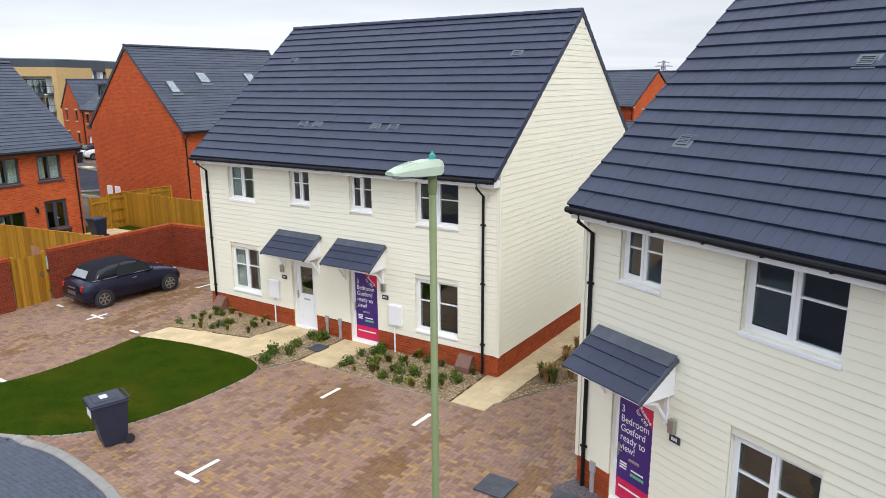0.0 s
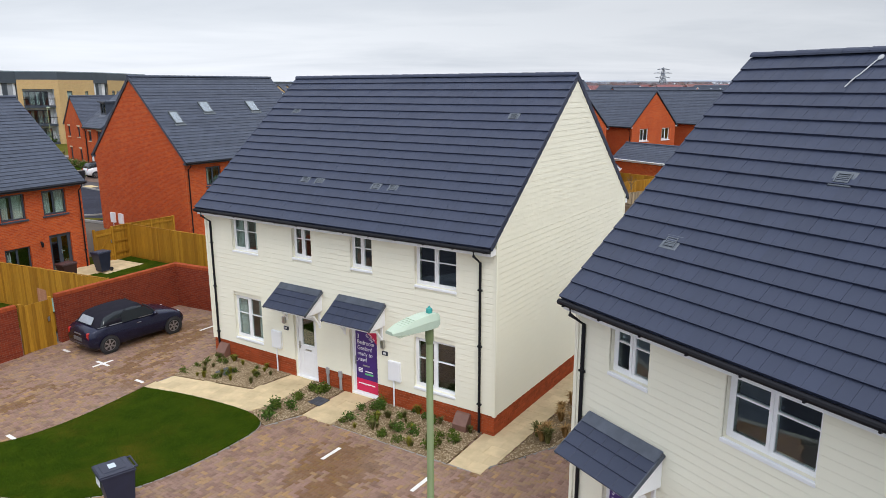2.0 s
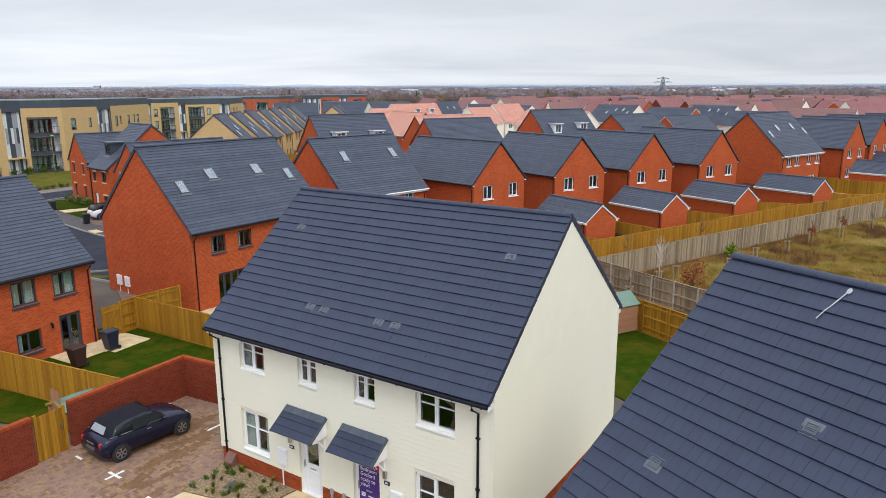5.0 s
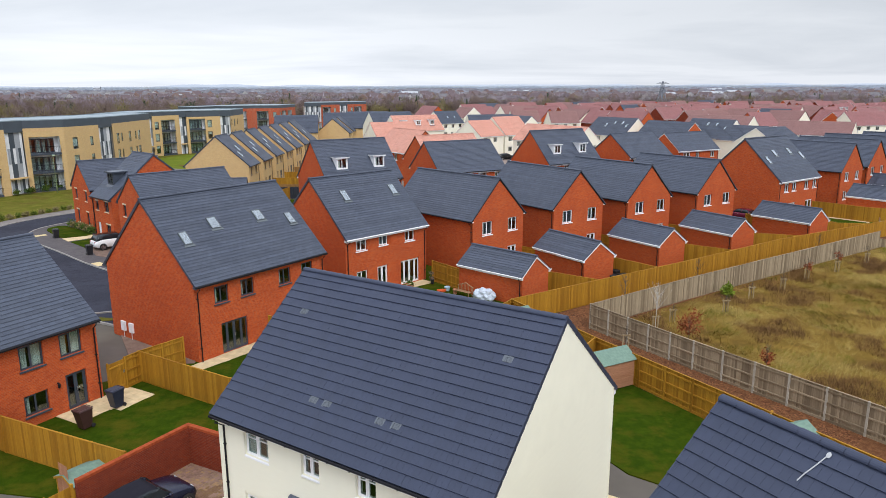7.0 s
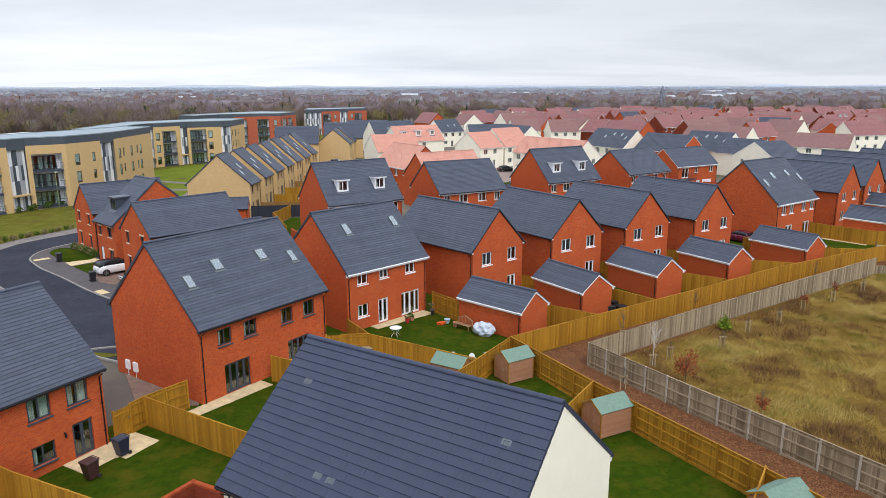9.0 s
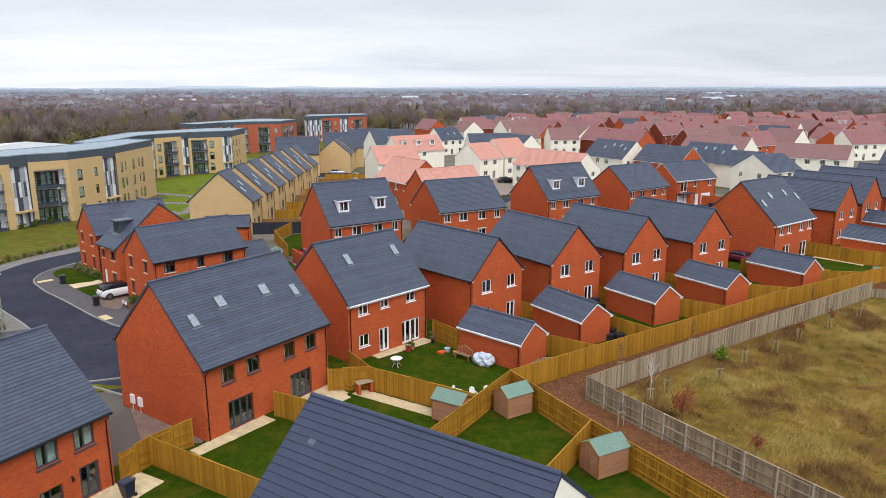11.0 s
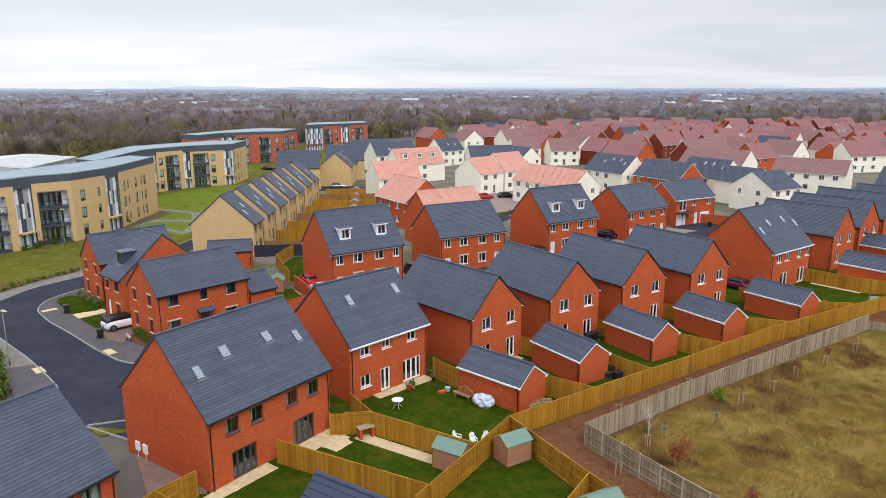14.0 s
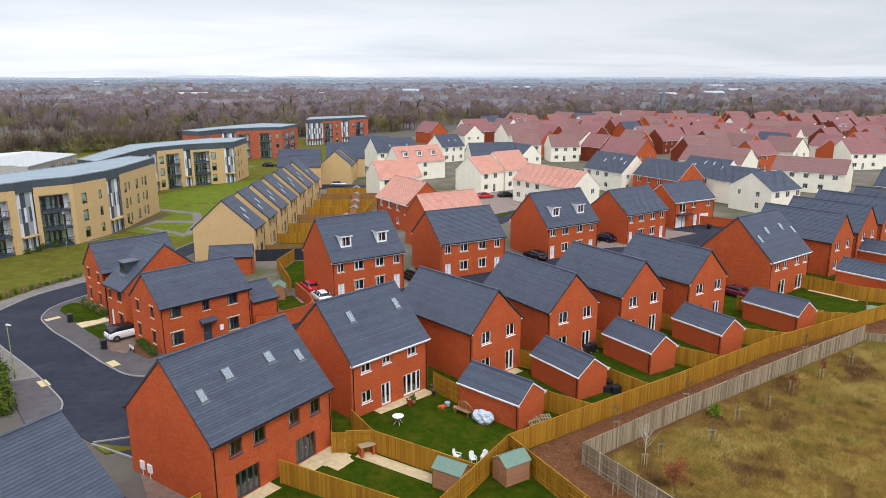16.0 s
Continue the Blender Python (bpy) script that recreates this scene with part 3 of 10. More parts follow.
def house(label, E, ang, L, W, ze, zr, wall=None, roof=None, trim=None, frames=None, openings=(), name="house", over=0.30, verge=0.09,
          pipes=("l", "r"), stone=False, skylights=(), dormers=(), vents=(), far=False, near=False, group="", gutter=None, barge=None, plinth=None, storeys=2, caps=None, origin=None, category="house", slim=False):
    """a gabled house. E: the left end of the front eave; openings: (side, kind, s0, s1, z0, z1, extra...) with s from the wall's left corner"""
    gutter = gutter or (GUTTER if trim is not None or near else UPVC)
    wall, roof, trim, frames, barge = wall or BRICK, roof or TILE, trim or UPVC, frames or UPVC, barge or trim or UPVC
    h = thing(name, pose(E[0], E[1], 0, 0, 0, ang), label, category, group)
    sl = (zr - ze) / (W / 2)
    H = ze + sl * over - 0.10
    ww, wl = W - 2 * over, L - 2 * verge
    apex = zr - (0.05 if near else 0.10)
    mats_w = [wall, PLASTER]
    mats = {"front": (pose(verge, over, 0), wl), "right": (pose(L - verge, over, 0, 0, 0, 90), ww),
            "back": (pose(L - verge, W - over, 0, 0, 0, 180), wl), "left": (pose(verge, W - over, 0, 0, 0, -90), ww)}
    shell = Geo()
    for side, (M, ln) in mats.items():
        holes = [tuple(o[2:6]) for o in openings if o[0] == side]
        g = Geo()
        wall_cells(g, 0, ln, 0, H, holes, 0, WALL_T, inner=bool(holes))
        if side in ("left", "right"):
            g.face([(0, 0, H), (ln, 0, H), (ln / 2, 0, apex)], 0)
        if far:
            shell.add([M @ Vector(p) for p in g.v], g.f)
            shell.m[-len(g.f):] = g.m
        else:
            WALLS[h.name, side] = part("wall", g, mats_w, h, M=M)
        for o in openings:
            if o[0] != side:
                continue
            kind, s0, s1, z0, z1 = o[1:6]
            ex = o[6] if len(o) > 6 else {}
            T = M @ Matrix.Translation((s0, ex.get("recess", 0.075 if near else 0.10), z0))
            if kind == "win":
                window(h, T, s1 - s0, z1 - z0, ex.get("lights", 2), ex.get("frame", frames), ex.get("bar", near), ex.get("sill", STONE if stone else None if far else frames), simple_one=far, curtain=ex.get("curtain", 0))
                if stone and not far:
                    g = Geo()
                    g.cbox(s0 - 0.12, -0.02, z1, s1 + 0.12, 0.06, z1 + 0.15, 0.01)
                    part("lintel", g, STONE, h, M=M)
            elif kind == "french":
                french_doors(h, T, s1 - s0, z1 - z0, ex.get("leaves", 2), ex.get("side", 0.0), frames)
            elif kind == "door":
                front_door(h, T, s1 - s0, z1 - z0, ex.get("leaf"), ex.get("frame", frames), ex.get("lite", False), ex.get("squares", True))
    # floor between the storeys
    if far:
        part("wall", shell, mats_w, h)
    if openings and not far:
        g = Geo()
        g.box(verge + WALL_T, over + WALL_T, 2.45, L - verge - WALL_T, W - over - WALL_T, 2.62)
        g.box(verge + WALL_T, over + WALL_T, 0.02, L - verge - WALL_T, W - over - WALL_T, 0.08)
        g.box(verge + WALL_T, W / 2 - 0.05, 0.08, L - verge - WALL_T, W / 2 + 0.05, ze - 0.1)
        part("inner_floor", g, [FLOORING], h)
    if far:
        g = roof_slope(L, W / 2, ze, zr, False, gauge=0.3, lift=0.04)
        g2 = roof_slope(L, W / 2, ze, zr, True, gauge=0.3, lift=0.04)
        g.add(g2.v, g2.f)
        part("roof", g, roof, h)
    elif not near:
        for mir in (False, True):
            part("roof", roof_slope(L, W / 2, ze, zr, mir), roof, h)
        part("ridge_tiles", ridge_caps(L, W / 2, zr + 0.03), caps or roof, h)
    # eaves boards, gutters and barge boards
    for mir in (False, True):
        yy = (lambda y: W - y) if mir else (lambda y: y)
        g = Geo()
        a, b = sorted((yy(0.03), yy(over)))
        g.box(0.02, a, ze - (0.205 if near else 0.12 if slim else 0.23 if trim is UPVC and not far else 0.16), L - 0.02, b, ze - 0.05)
        if far and mir:
            continue
        part("fascia", g, trim, h)
        if far:
            continue
        g = Geo()
        g.tube([(0.0, yy(-0.055), ze - 0.055), (L, yy(-0.055), ze - 0.055)], 0.055, 10)
        if near:                                        # brackets under the gutter
            for i in range(round(L / 0.9) + 1):
                x = 0.15 + i * (L - 0.3) / round(L / 0.9)
                g.box(x - 0.015, yy(-0.055) - 0.058, ze - 0.114, x + 0.015, yy(-0.055) + 0.058, ze - 0.04)
        gut = part("gutter", g, gutter, h)
        if mir:
            continue
        for p in pipes:
            x = verge + 0.18 if p == "l" else L - verge - 0.18 if p == "r" else p
            g = Geo()
            g.tube([(x, -0.055, ze - 0.08), (x, -0.055, ze - 0.22), (x, over - 0.07, ze - 0.46), (x, over - 0.07, 0.05)], 0.036, 8)
            for z in (0.9, 2.5, 4.0):
                if z < ze - 0.5:
                    g.box(x - 0.06, over - 0.10, z, x + 0.06, over, z + 0.04)
            part("downpipe", g, GUTTER, h)
    for x in () if near else (0.0, L):
        g = Geo()
        d = 0.022
        xa, xb = (x + 0.01, x + verge) if x == 0 else (x - verge, x - 0.01)
        for mir in (False, True):
            yy = (lambda y: W - y) if mir else (lambda y: y)
            lo = 0.19
            P = [(yy(0), ze - lo), (yy(W / 2), zr - lo), (yy(W / 2), zr - 0.045), (yy(0), ze - 0.045)]
            if mir:
                P = P[::-1]
            pts = [(xa, y, z) for y, z in P] + [(xb, y, z) for y, z in P]
            g.add(pts, [(0, 3, 2, 1), (4, 5, 6, 7), (0, 1, 5, 4), (1, 2, 6, 5), (2, 3, 7, 6), (3, 0, 4, 7)])
        part("bargeboard", g, barge, h)
    th = math.atan2(zr - ze, W / 2)
    for x, d, w, ln in skylights:
        skylight(h, pose(x, d * math.cos(th), ze + d * math.sin(th), math.degrees(th)), w, ln)
    for x, d in vents:
        roof_vent(h, pose(x, d * math.cos(th), ze + d * math.sin(th), math.degrees(th)))
    for x, y, w, hh, mm in dormers:
        dormer(h, x, y, ze + sl * y, w, hh, sl, mm)
    return h


def skylight(parent, M, w, ln):
    def build():
        g = Geo()
        f = 0.055
        for q in ((0, 0, w, f), (0, ln - f, w, ln), (0, f, f, ln - f), (w - f, f, w, ln - f)):
            g.cbox(q[0], q[1], 0.0, q[2], q[3], 0.105, 0.012)
        g.box(-0.08, -0.16, 0.02, w + 0.08, 0, 0.05)
        p = Geo()
        p.box(f, f, 0.088, w - f, ln - f, 0.094)
        # added pale plate under the pane, in place of the sky's reflection
        p2 = Geo()
        p2.box(f, f, 0.05, w - f, ln - f, 0.082)
        return g.mesh("skylight", SKYFRAME), p.mesh("pane", SKYGLASS), p2.mesh("blind", SKY_PLATE)
    a, b, c = cached(("sky", w, ln), build)
    ob = part("skylight", a, None, parent, M=M)
    part("pane", b, None, ob).visible_shadow = False
    part("blind", c, None, ob)
    return ob


SKYGLASS = glass("skylight_glass", (0.97, 0.98, 1.0))
SKYFRAME = simple("grey_skylight_frame", (0.10, 0.115, 0.125), 0.4, var=0.1, bumpy=0.0)
SKY_PLATE = simple("pale_sky_plate", (0.19, 0.215, 0.235), 0.8, var=0.1)


def roof_vent(parent, M):
    def build():
        g = Geo()
        g.cbox(0, 0, 0.03, 0.34, 0.30, 0.055, 0.008)
        g.box(0.06, 0.06, 0.055, 0.28, 0.075, 0.075)
        g.box(0.06, 0.225, 0.055, 0.28, 0.24, 0.075)
        g.box(0.06, 0.075, 0.055, 0.075, 0.225, 0.075)
        g.box(0.265, 0.075, 0.055, 0.28, 0.225, 0.075)
        for k in range(4):
            g.box(0.075, 0.085 + k * 0.035, 0.055, 0.265, 0.10 + k * 0.035, 0.066)
        return g.mesh("roof_vent", VENT)
    return part("roof_vent", cached(("vent",), build), None, parent, M=M)


VENT = simple("grey_vent_plastic", (0.105, 0.12, 0.14), 0.5, var=0.1)


def dormer(parent, x, y, z, w, h, sl, cheek):
    """a flat-topped dormer: front at depth y, its sides run back into the roof"""
    back = h / sl + 0.1
    g = Geo()
    o = (0.13, w - 0.13, 0.14, h - 0.10)
    wall_cells(g, 0, w, 0, h, [o], 0, 0.1)
    for xx in (0, w):
        pts = [(xx, 0, 0), (xx, back, h), (xx, 0, h)]
        g.face(pts if xx == 0 else pts[::-1])
    d = part("dormer", g, [cheek, PLASTER], parent, M=pose(x, y, z))
    g = Geo()
    g.cbox(-0.16, -0.18, h, w + 0.16, back + 0.15, h + 0.09, 0.02)
    part("dormer_roof", g, LEAD, d, "lead-grey flat dormer roof")
    g = Geo()
    g.box(-0.19, -0.21, h - 0.06, w + 0.19, -0.181, h + 0.07)
    g.box(-0.19, -0.18, h - 0.06, -0.161, back * 0.8, h + 0.07)
    g.box(w + 0.161, -0.18, h - 0.06, w + 0.19, back * 0.8, h + 0.07)
    part("dormer_fascia", g, UPVC if cheek is UPVC else GREY_FRAME, d)
    g = Geo()
    g.box(-0.1, -0.35, -0.10, w + 0.1, 0.0, 0.02, M=pose(0, 0, 0, math.degrees(math.atan(sl)) * 0.9))
    part("apron", g, LEAD, d)
    window(d, Matrix.Translation((o[0], 0.03, o[2])), o[1] - o[0], o[3] - o[2], 2, UPVC if cheek is UPVC else GREY_FRAME, False)
    return d

# ---- ground ----
def sheet(name, poly, z, m, label="", category="", kind="structure", drop=0.12):
    g = Geo()
    g.prism(poly, z - drop, z)
    return tagged(part(name, g, m), label, category, kind=kind)


g = Geo()
FAR = 6000.0
g.prism([(-FAR, -300), (FAR, -300), (FAR, FAR), (-FAR, FAR)], -0.5, -0.02)
FARLAND = ground_mix("distant_land", ((0.135, 0.115, 0.112), (0.135, 0.122, 0.080), (0.112, 0.098, 0.105)), (0.02, 0.006), fine=0.3, spec=0.03, relief=0.2)
tagged(part("ground", g, FARLAND), "winter-brown open land reaching the horizon", "ground", kind="structure")

# ---- houses ----
# the pair of cream weatherboarded houses


def rad(a):
    return radians(a)


def along(E, ang, s, d=0.0):
    a = rad(ang)
    return (E[0] + s * math.cos(a) - d * math.sin(a), E[1] + s * math.sin(a) + d * math.cos(a))


MAIN_E, MAIN_A = (-8.04, 22.28), -33.5
ML, MW = 11.06, 9.80
RL, RW = 11.0, 9.45
MZE, MZR, RZE, RZR = 5.19, 9.30, 5.36, 9.54
MAIN = house("pair of cream weatherboarded houses with grey tiled roof", MAIN_E, MAIN_A, ML, MW, MZE, MZR, CREAM, TILE, pipes=(0.30, 10.60), over=0.35, verge=0.05, near=True, barge=GREY_FRAME,
      openings=[("front", "win", 1.24, 2.42, 3.89, 5.00, {"curtain": 1}), ("front", "win", 3.95, 4.73, 4.00, 5.00), ("front", "win", 6.25, 7.04, 4.00, 5.00), ("front", "win", 8.50, 9.82, 3.85, 5.00),
                ("front", "win", 1.12, 2.42, 0.92, 2.36, {"curtain": 1}), ("front", "win", 8.44, 9.79, 0.91, 2.35), ("front", "door", 3.83, 4.78, 0.12, 2.26, {"lite": True, "squares": False}), ("front", "door", 6.12, 7.14, 0.12, 2.26, {"lite": False, "squares": False})])
R_E, R_A = (2.13, 11.68), -59.0
RIGHT = house("cream weatherboarded house with grey tiled roof", R_E, R_A, RL, RW, RZE, RZR, CREAM, TILE, over=0.35, verge=0.12, near=True, barge=GREY_FRAME, pipes=(0.30,),
      openings=[("front", "win", 0.80, 1.68, 4.24, 5.19), ("front", "win", 3.10, 4.52, 4.05, 5.19), ("front", "door", 0.80, 1.72, 0.15, 2.25, {"lite": False, "squares": False}), ("front", "win", 3.12, 4.48, 1.15, 2.5)])
# brick houses with dark trim
DK = dict(trim=GREY_FRAME, frames=GREY_FRAME)
house("orange brick house with grey tiled roof and four skylights", (-14.52, 39.33), 55.0, 10.93, 9.95, 4.86, 9.67, BRICK, TILE, **DK,
      openings=[("front", "win", 1.4, 2.45, 3.36, 4.46), ("front", "win", 3.4, 4.45, 3.36, 4.46), ("front", "win", 6.55, 7.6, 3.36, 4.46), ("front", "win", 8.6, 9.65, 3.36, 4.46),
                ("front", "french", 1.75, 3.75, 0.06, 2.05, {"side": 0.32}), ("front", "french", 7.05, 9.05, 0.06, 2.05, {"side": 0.32})],
      skylights=[(1.0, 2.95, 0.58, 0.98), (3.45, 3.75, 0.72, 0.9), (7.1, 3.72, 0.72, 0.9), (9.55, 2.95, 0.58, 0.98)])
E5A = 61.5
E5 = along((-18.0, 34.8), E5A, -11)
house("orange brick house with dark grey window frames", E5, E5A, 11, 9.9, 4.45, 8.56, BRICK, TILE, **DK,
      openings=[("front", "win", 6.72, 7.92, 2.97, 4.18, {"curtain": 2}), ("front", "win", 8.76, 9.96, 2.97, 4.18, {"curtain": 2}), ("front", "win", 6.68, 7.9, 0.6, 1.66), ("front", "french", 8.86, 10.0, 0.06, 1.98)])
house("orange brick house with white eaves and two skylights", (-7.37, 52.14), 45.9, 8.85, 9.3, 4.88, 9.25, BRICK, TILE, barge=GREY_FRAME, openings=[
    ("front", "win", 1.05, 2.15, 3.75, 4.75), ("front", "win", 3.4, 4.35, 3.85, 4.75), ("front", "win", 6.25, 7.35, 3.75, 4.75),
    ("front", "win", 1.05, 2.15, 1.05, 2.1), ("front", "french", 3.2, 4.3, 0.1, 2.15), ("front", "french", 5.75, 7.85, 0.1, 2.15, {"side": 0.32})],
    skylights=[(2.05, 3.65, 0.62, 1.1), (7.2, 3.65, 0.62, 1.1)])
GW = [("right", "win", 1.15, 2.4, 3.6, 4.8), ("right", "win", 4.45, 5.65, 3.6, 4.8), ("right", "win", 1.15, 2.4, 1.0, 2.2), ("right", "french", 4.45, 5.65, 0.1, 2.2)]
for (cx, cy), a in (((2.46, 58.85), -47.7), ((10.29, 64.72), -56.6), ((18.6, 69.75), -56.6), ((27.4, 74.55), -56.6)):
    LL = 11.2
    house("orange brick house gable end to its garden", along((cx, cy), a, -LL), a, LL, 7.1, 5.03, 8.54, BRICK, TILE, openings=GW, pipes=("r",), barge=GUTTER, gutter=GUTTER, slim=True)
for (cx, cy), a, LL in (((5.93, 50.38), -42.5, 6.5), ((11.60, 55.74), -56.5, 6.4), ((19.47, 61.22), -57.5, 6.35), ((27.93, 65.98), -58.5, 6.35), ((38.43, 71.64), -56.5, 6.8)):
    house("brick garage with grey tiled roof and white bargeboards", along((cx, cy), a, -LL), a, LL, 3.85, 2.35, 3.72, BRICK, TILE, pipes=("r",), over=0.2, name="garage", category="garage")
SEMI = [("front", "win", 0.7, 1.75, 3.62, 4.78), ("front", "win", 3.1, 4.5, 3.62, 4.78), ("front", "win", 6.2, 7.55, 3.62, 4.78), ("front", "win", 8.9, 9.9, 3.62, 4.78),
        ("front", "door", 0.75, 1.7, 0.1, 2.15), ("front", "win", 3.1, 4.5, 0.95, 2.25), ("front", "win", 6.2, 7.55, 0.95, 2.25), ("front", "door", 8.95, 9.9, 0.1, 2.15)]
for E, a, LL, WW, zr, dm in (((-13.92, 83.63), 34.8, 10.7, 9.3, 9.97, 1), ((-0.43, 93.57), 29.0, 10.95, 9.5, 9.02, 0), ((15.95, 104.44), 33.1, 11.0, 9.6, 9.9, 1), ((30.86, 114.71), 36, 10.9, 9.4, 8.8, 0)):
    house("pair of orange brick houses with white dormers" if dm else "pair of orange brick houses with grey roof", E, a, LL, WW, 5.08, zr, BRICK, TILE, openings=SEMI, stone=True, barge=GREY_FRAME, gutter=GUTTER,
          dormers=[(1.95, 1.35, 1.5, 1.45, UPVC), (7.2, 1.35, 1.5, 1.45, UPVC)] if dm else ())
house("orange brick house with dark grey frames", (-28.42, 66.02), 46.3, 10.4, 7.4, 4.95, 8.0, BRICK, TILE, **DK, stone=True, openings=[
    ("front", "win", 1.1, 2.25, 3.65, 4.75), ("front", "win", 4.6, 5.4, 3.65, 4.75), ("front", "win", 7.5, 8.7, 3.6, 4.75), ("front", "win", 1.0, 2.3, 0.7, 2.1), ("front", "door", 4.5, 5.45, 0.1, 2.3, {"leaf": GREY_FRAME, "squares": False}), ("front", "win", 7.4, 8.7, 0.7, 2.1),
    ("left", "win", 1.2, 1.9, 3.6, 4.8), ("left", "win", 4.6, 5.4, 3.6, 4.8), ("left", "win", 1.2, 1.9, 0.8, 2.2), ("left", "win", 4.6, 5.4, 0.8, 2.2)])
house("orange brick house with white eaves and three skylights", (41.1, 84.2), 37.2, 10.1, 10.5, 5.0, 10.0, BRICK, TILE, barge=GREY_FRAME, openings=[
    ("front", "win", 1.3, 2.4, 3.6, 4.7), ("front", "win", 3.2, 4.3, 3.6, 4.7), ("front", "win", 6.3, 7.4, 3.6, 4.7), ("front", "win", 8.4, 9.5, 3.6, 4.7), ("front", "french", 2.6, 4.4, 0.1, 2.15), ("front", "french", 7, 8.8, 0.1, 2.15)],
    skylights=[(0.8, 3.0, 0.62, 1.1), (3.4, 4.0, 0.7, 1.0), (7.1, 4.1, 0.7, 1.0), (9.3, 3.2, 0.62, 1.1)])
for (cx, cy), a in (((54.34, 94.97), -52), ((61.85, 101.56), -52)):
    house("orange brick house gable end to its garden", along((cx, cy), a, -12), a, 12, 7.3, 4.95, 8.7, BRICK, TILE, openings=GW, pipes=("r",), barge=GUTTER, gutter=GUTTER, slim=True)

# ---- ground surfaces ----
def smooth_line(pts, n=5):
    """rounds a line through its corners"""
    out = []
    p = [pts[0], *pts, pts[-1]]
    for i in range(1, len(p) - 2):
        for k in range(n):
            t = k / n
            out.append(tuple(0.5 * (2 * p[i][j] + (p[i + 1][j] - p[i - 1][j]) * t + (2 * p[i - 1][j] - 5 * p[i][j] + 4 * p[i + 1][j] - p[i + 2][j]) * t * t + (3 * p[i][j] - p[i - 1][j] - 3 * p[i + 1][j] + p[i + 2][j]) * t ** 3) for j in (0, 1)))
    return out + [pts[-1]]


sheet("lawn", [(-26, 27), (-12.2, 24.6), (-9.2, 27.0), (-3.6, 28.9), (4.6, 33.2), (8.0, 27.0), (22, 16.5), (16.3, 26.6), (9.0, 39.0), (4.85, 46.6), (51, 77), (86, 98), (70, 112), (40, 92), (26, 90), (2, 72), (-9, 60), (-12, 48), (-18, 38), (-20, 36)], 0.04, LAWN, "mown back-garden lawns between timber fences", "lawn")
sheet("mulch", [(4.9, 46.5), (9.0, 38.9), (16.5, 26.5), (24, 13.5), (28.5, 17), (10.2, 45.5), (27.4, 58.2), (45, 70.2), (66, 82.5), (84, 92.5), (84, 96), (51.44, 77.2), (32.87, 66.3), (20.91, 57.7), (12.66, 52.1)], 0.05, BARK, "brown bark mulch strip between two fences", "mulch")
sheet("meadow", [(10.4, 45.4), (28.5, 17), (40, 0), (200, 0), (260, 120), (160, 140), (66, 82.4), (45, 70.2), (27.4, 58.2)], 0.06, ROUGH, "rough straw-coloured winter meadow", "meadow")
# the estate road's two kerbs and the near footway's
KERB_H = [(-43.4, 93), (-44.9, 89.4), (-46.6, 85.8), (-47.8, 83.2), (-48.2, 80.6), (-47.5, 77.8), (-46.3, 76.0), (-43.3, 72.8), (-41.1, 70.9), (-37.7, 67.8), (-34.4, 64.7), (-31.5, 62.3), (-30.2, 61.4), (-28.6, 60.9), (-25, 60.9)]
KERB_F = [(-57, 73.5), (-54.4, 77.2), (-53.9, 80.4), (-53.6, 83.9), (-52.9, 86.8), (-51.5, 89.5), (-49.7, 92.6), (-47.2, 99), (-44.4, 110), (-42.6, 121), (-42, 131)]
KERB_N = [(-49, 70.8), (-46.0, 68.0), (-42.8, 65.1), (-39.6, 62.2), (-36.5, 59.1), (-34.0, 56.5), (-32.9, 55.1), (-32.4, 53.4), (-32.7, 51.2)]
sheet("verge", [(-140, 60), (-62, 72), *KERB_F[1:], (-40, 330), (-190, 330)], 0.04, VERGE, "rough grass verge before the flats", "grass verge")
sheet("road", [*KERB_F, (-44, 200), (-37, 200), (-37.5, 131), (-39.5, 116), (-42, 103), *KERB_H, (-20, 62), (-17, 54), (-22, 46), (-27, 48.5), (-30.5, 51), *KERB_N[::-1]], 0.06, ASPHALT, "dark asphalt estate road", "road")
sheet("pavement", [*KERB_H, (-21, 64), (-18, 78), (-28, 92), (-38, 97)], 0.13, PAVE, "grey tarmac footway in front of brick houses", "pavement")
sheet("pavement", [*KERB_N[:4], (-38.1, 60.7), (-40.2, 59.6), (-43.6, 63.4), (-51, 70)], 0.14, PALE_PATH, "pale slab footway beside estate road", "pavement")
sheet("pavement", [(-38.05, 60.65), *KERB_N[4:], (-33.6, 51.0), (-36.6, 54.6), (-40.15, 59.55)], 0.14, PAVE, "dark tarmac footway beside estate road", "pavement")
sheet("pavement", [*KERB_F[2:9], (-46.6, 110), (-49.4, 100), (-51.6, 94.6), (-54.0, 90.6), (-55.1, 87.2), (-55.9, 83.9), (-56.0, 80.5)], 0.13, PALE_PATH, "pale footway between road and verge hedge", "pavement")
sheet("pavement", [(-13, 62), (-8, 60), (-1, 70), (8, 80), (20, 88), (34, 96), (40, 105), (60, 128), (52, 136), (26, 112), (8, 100), (-6, 92), (-20, 84), (-22, 74)], 0.05, ASPHALT, "asphalt lane between the brick houses", "road")
sheet("lawn", smooth_line([(-46.4, 79.9), (-47.0, 81.6), (-46.1, 82.9), (-43.7, 81.2), (-39.9, 77.6), (-42.2, 75.8), (-43.4, 76.7), (-46.4, 79.9)], 3)[:-1], 0.20, LAWN, "small mown lawn at the road bend", "lawn")
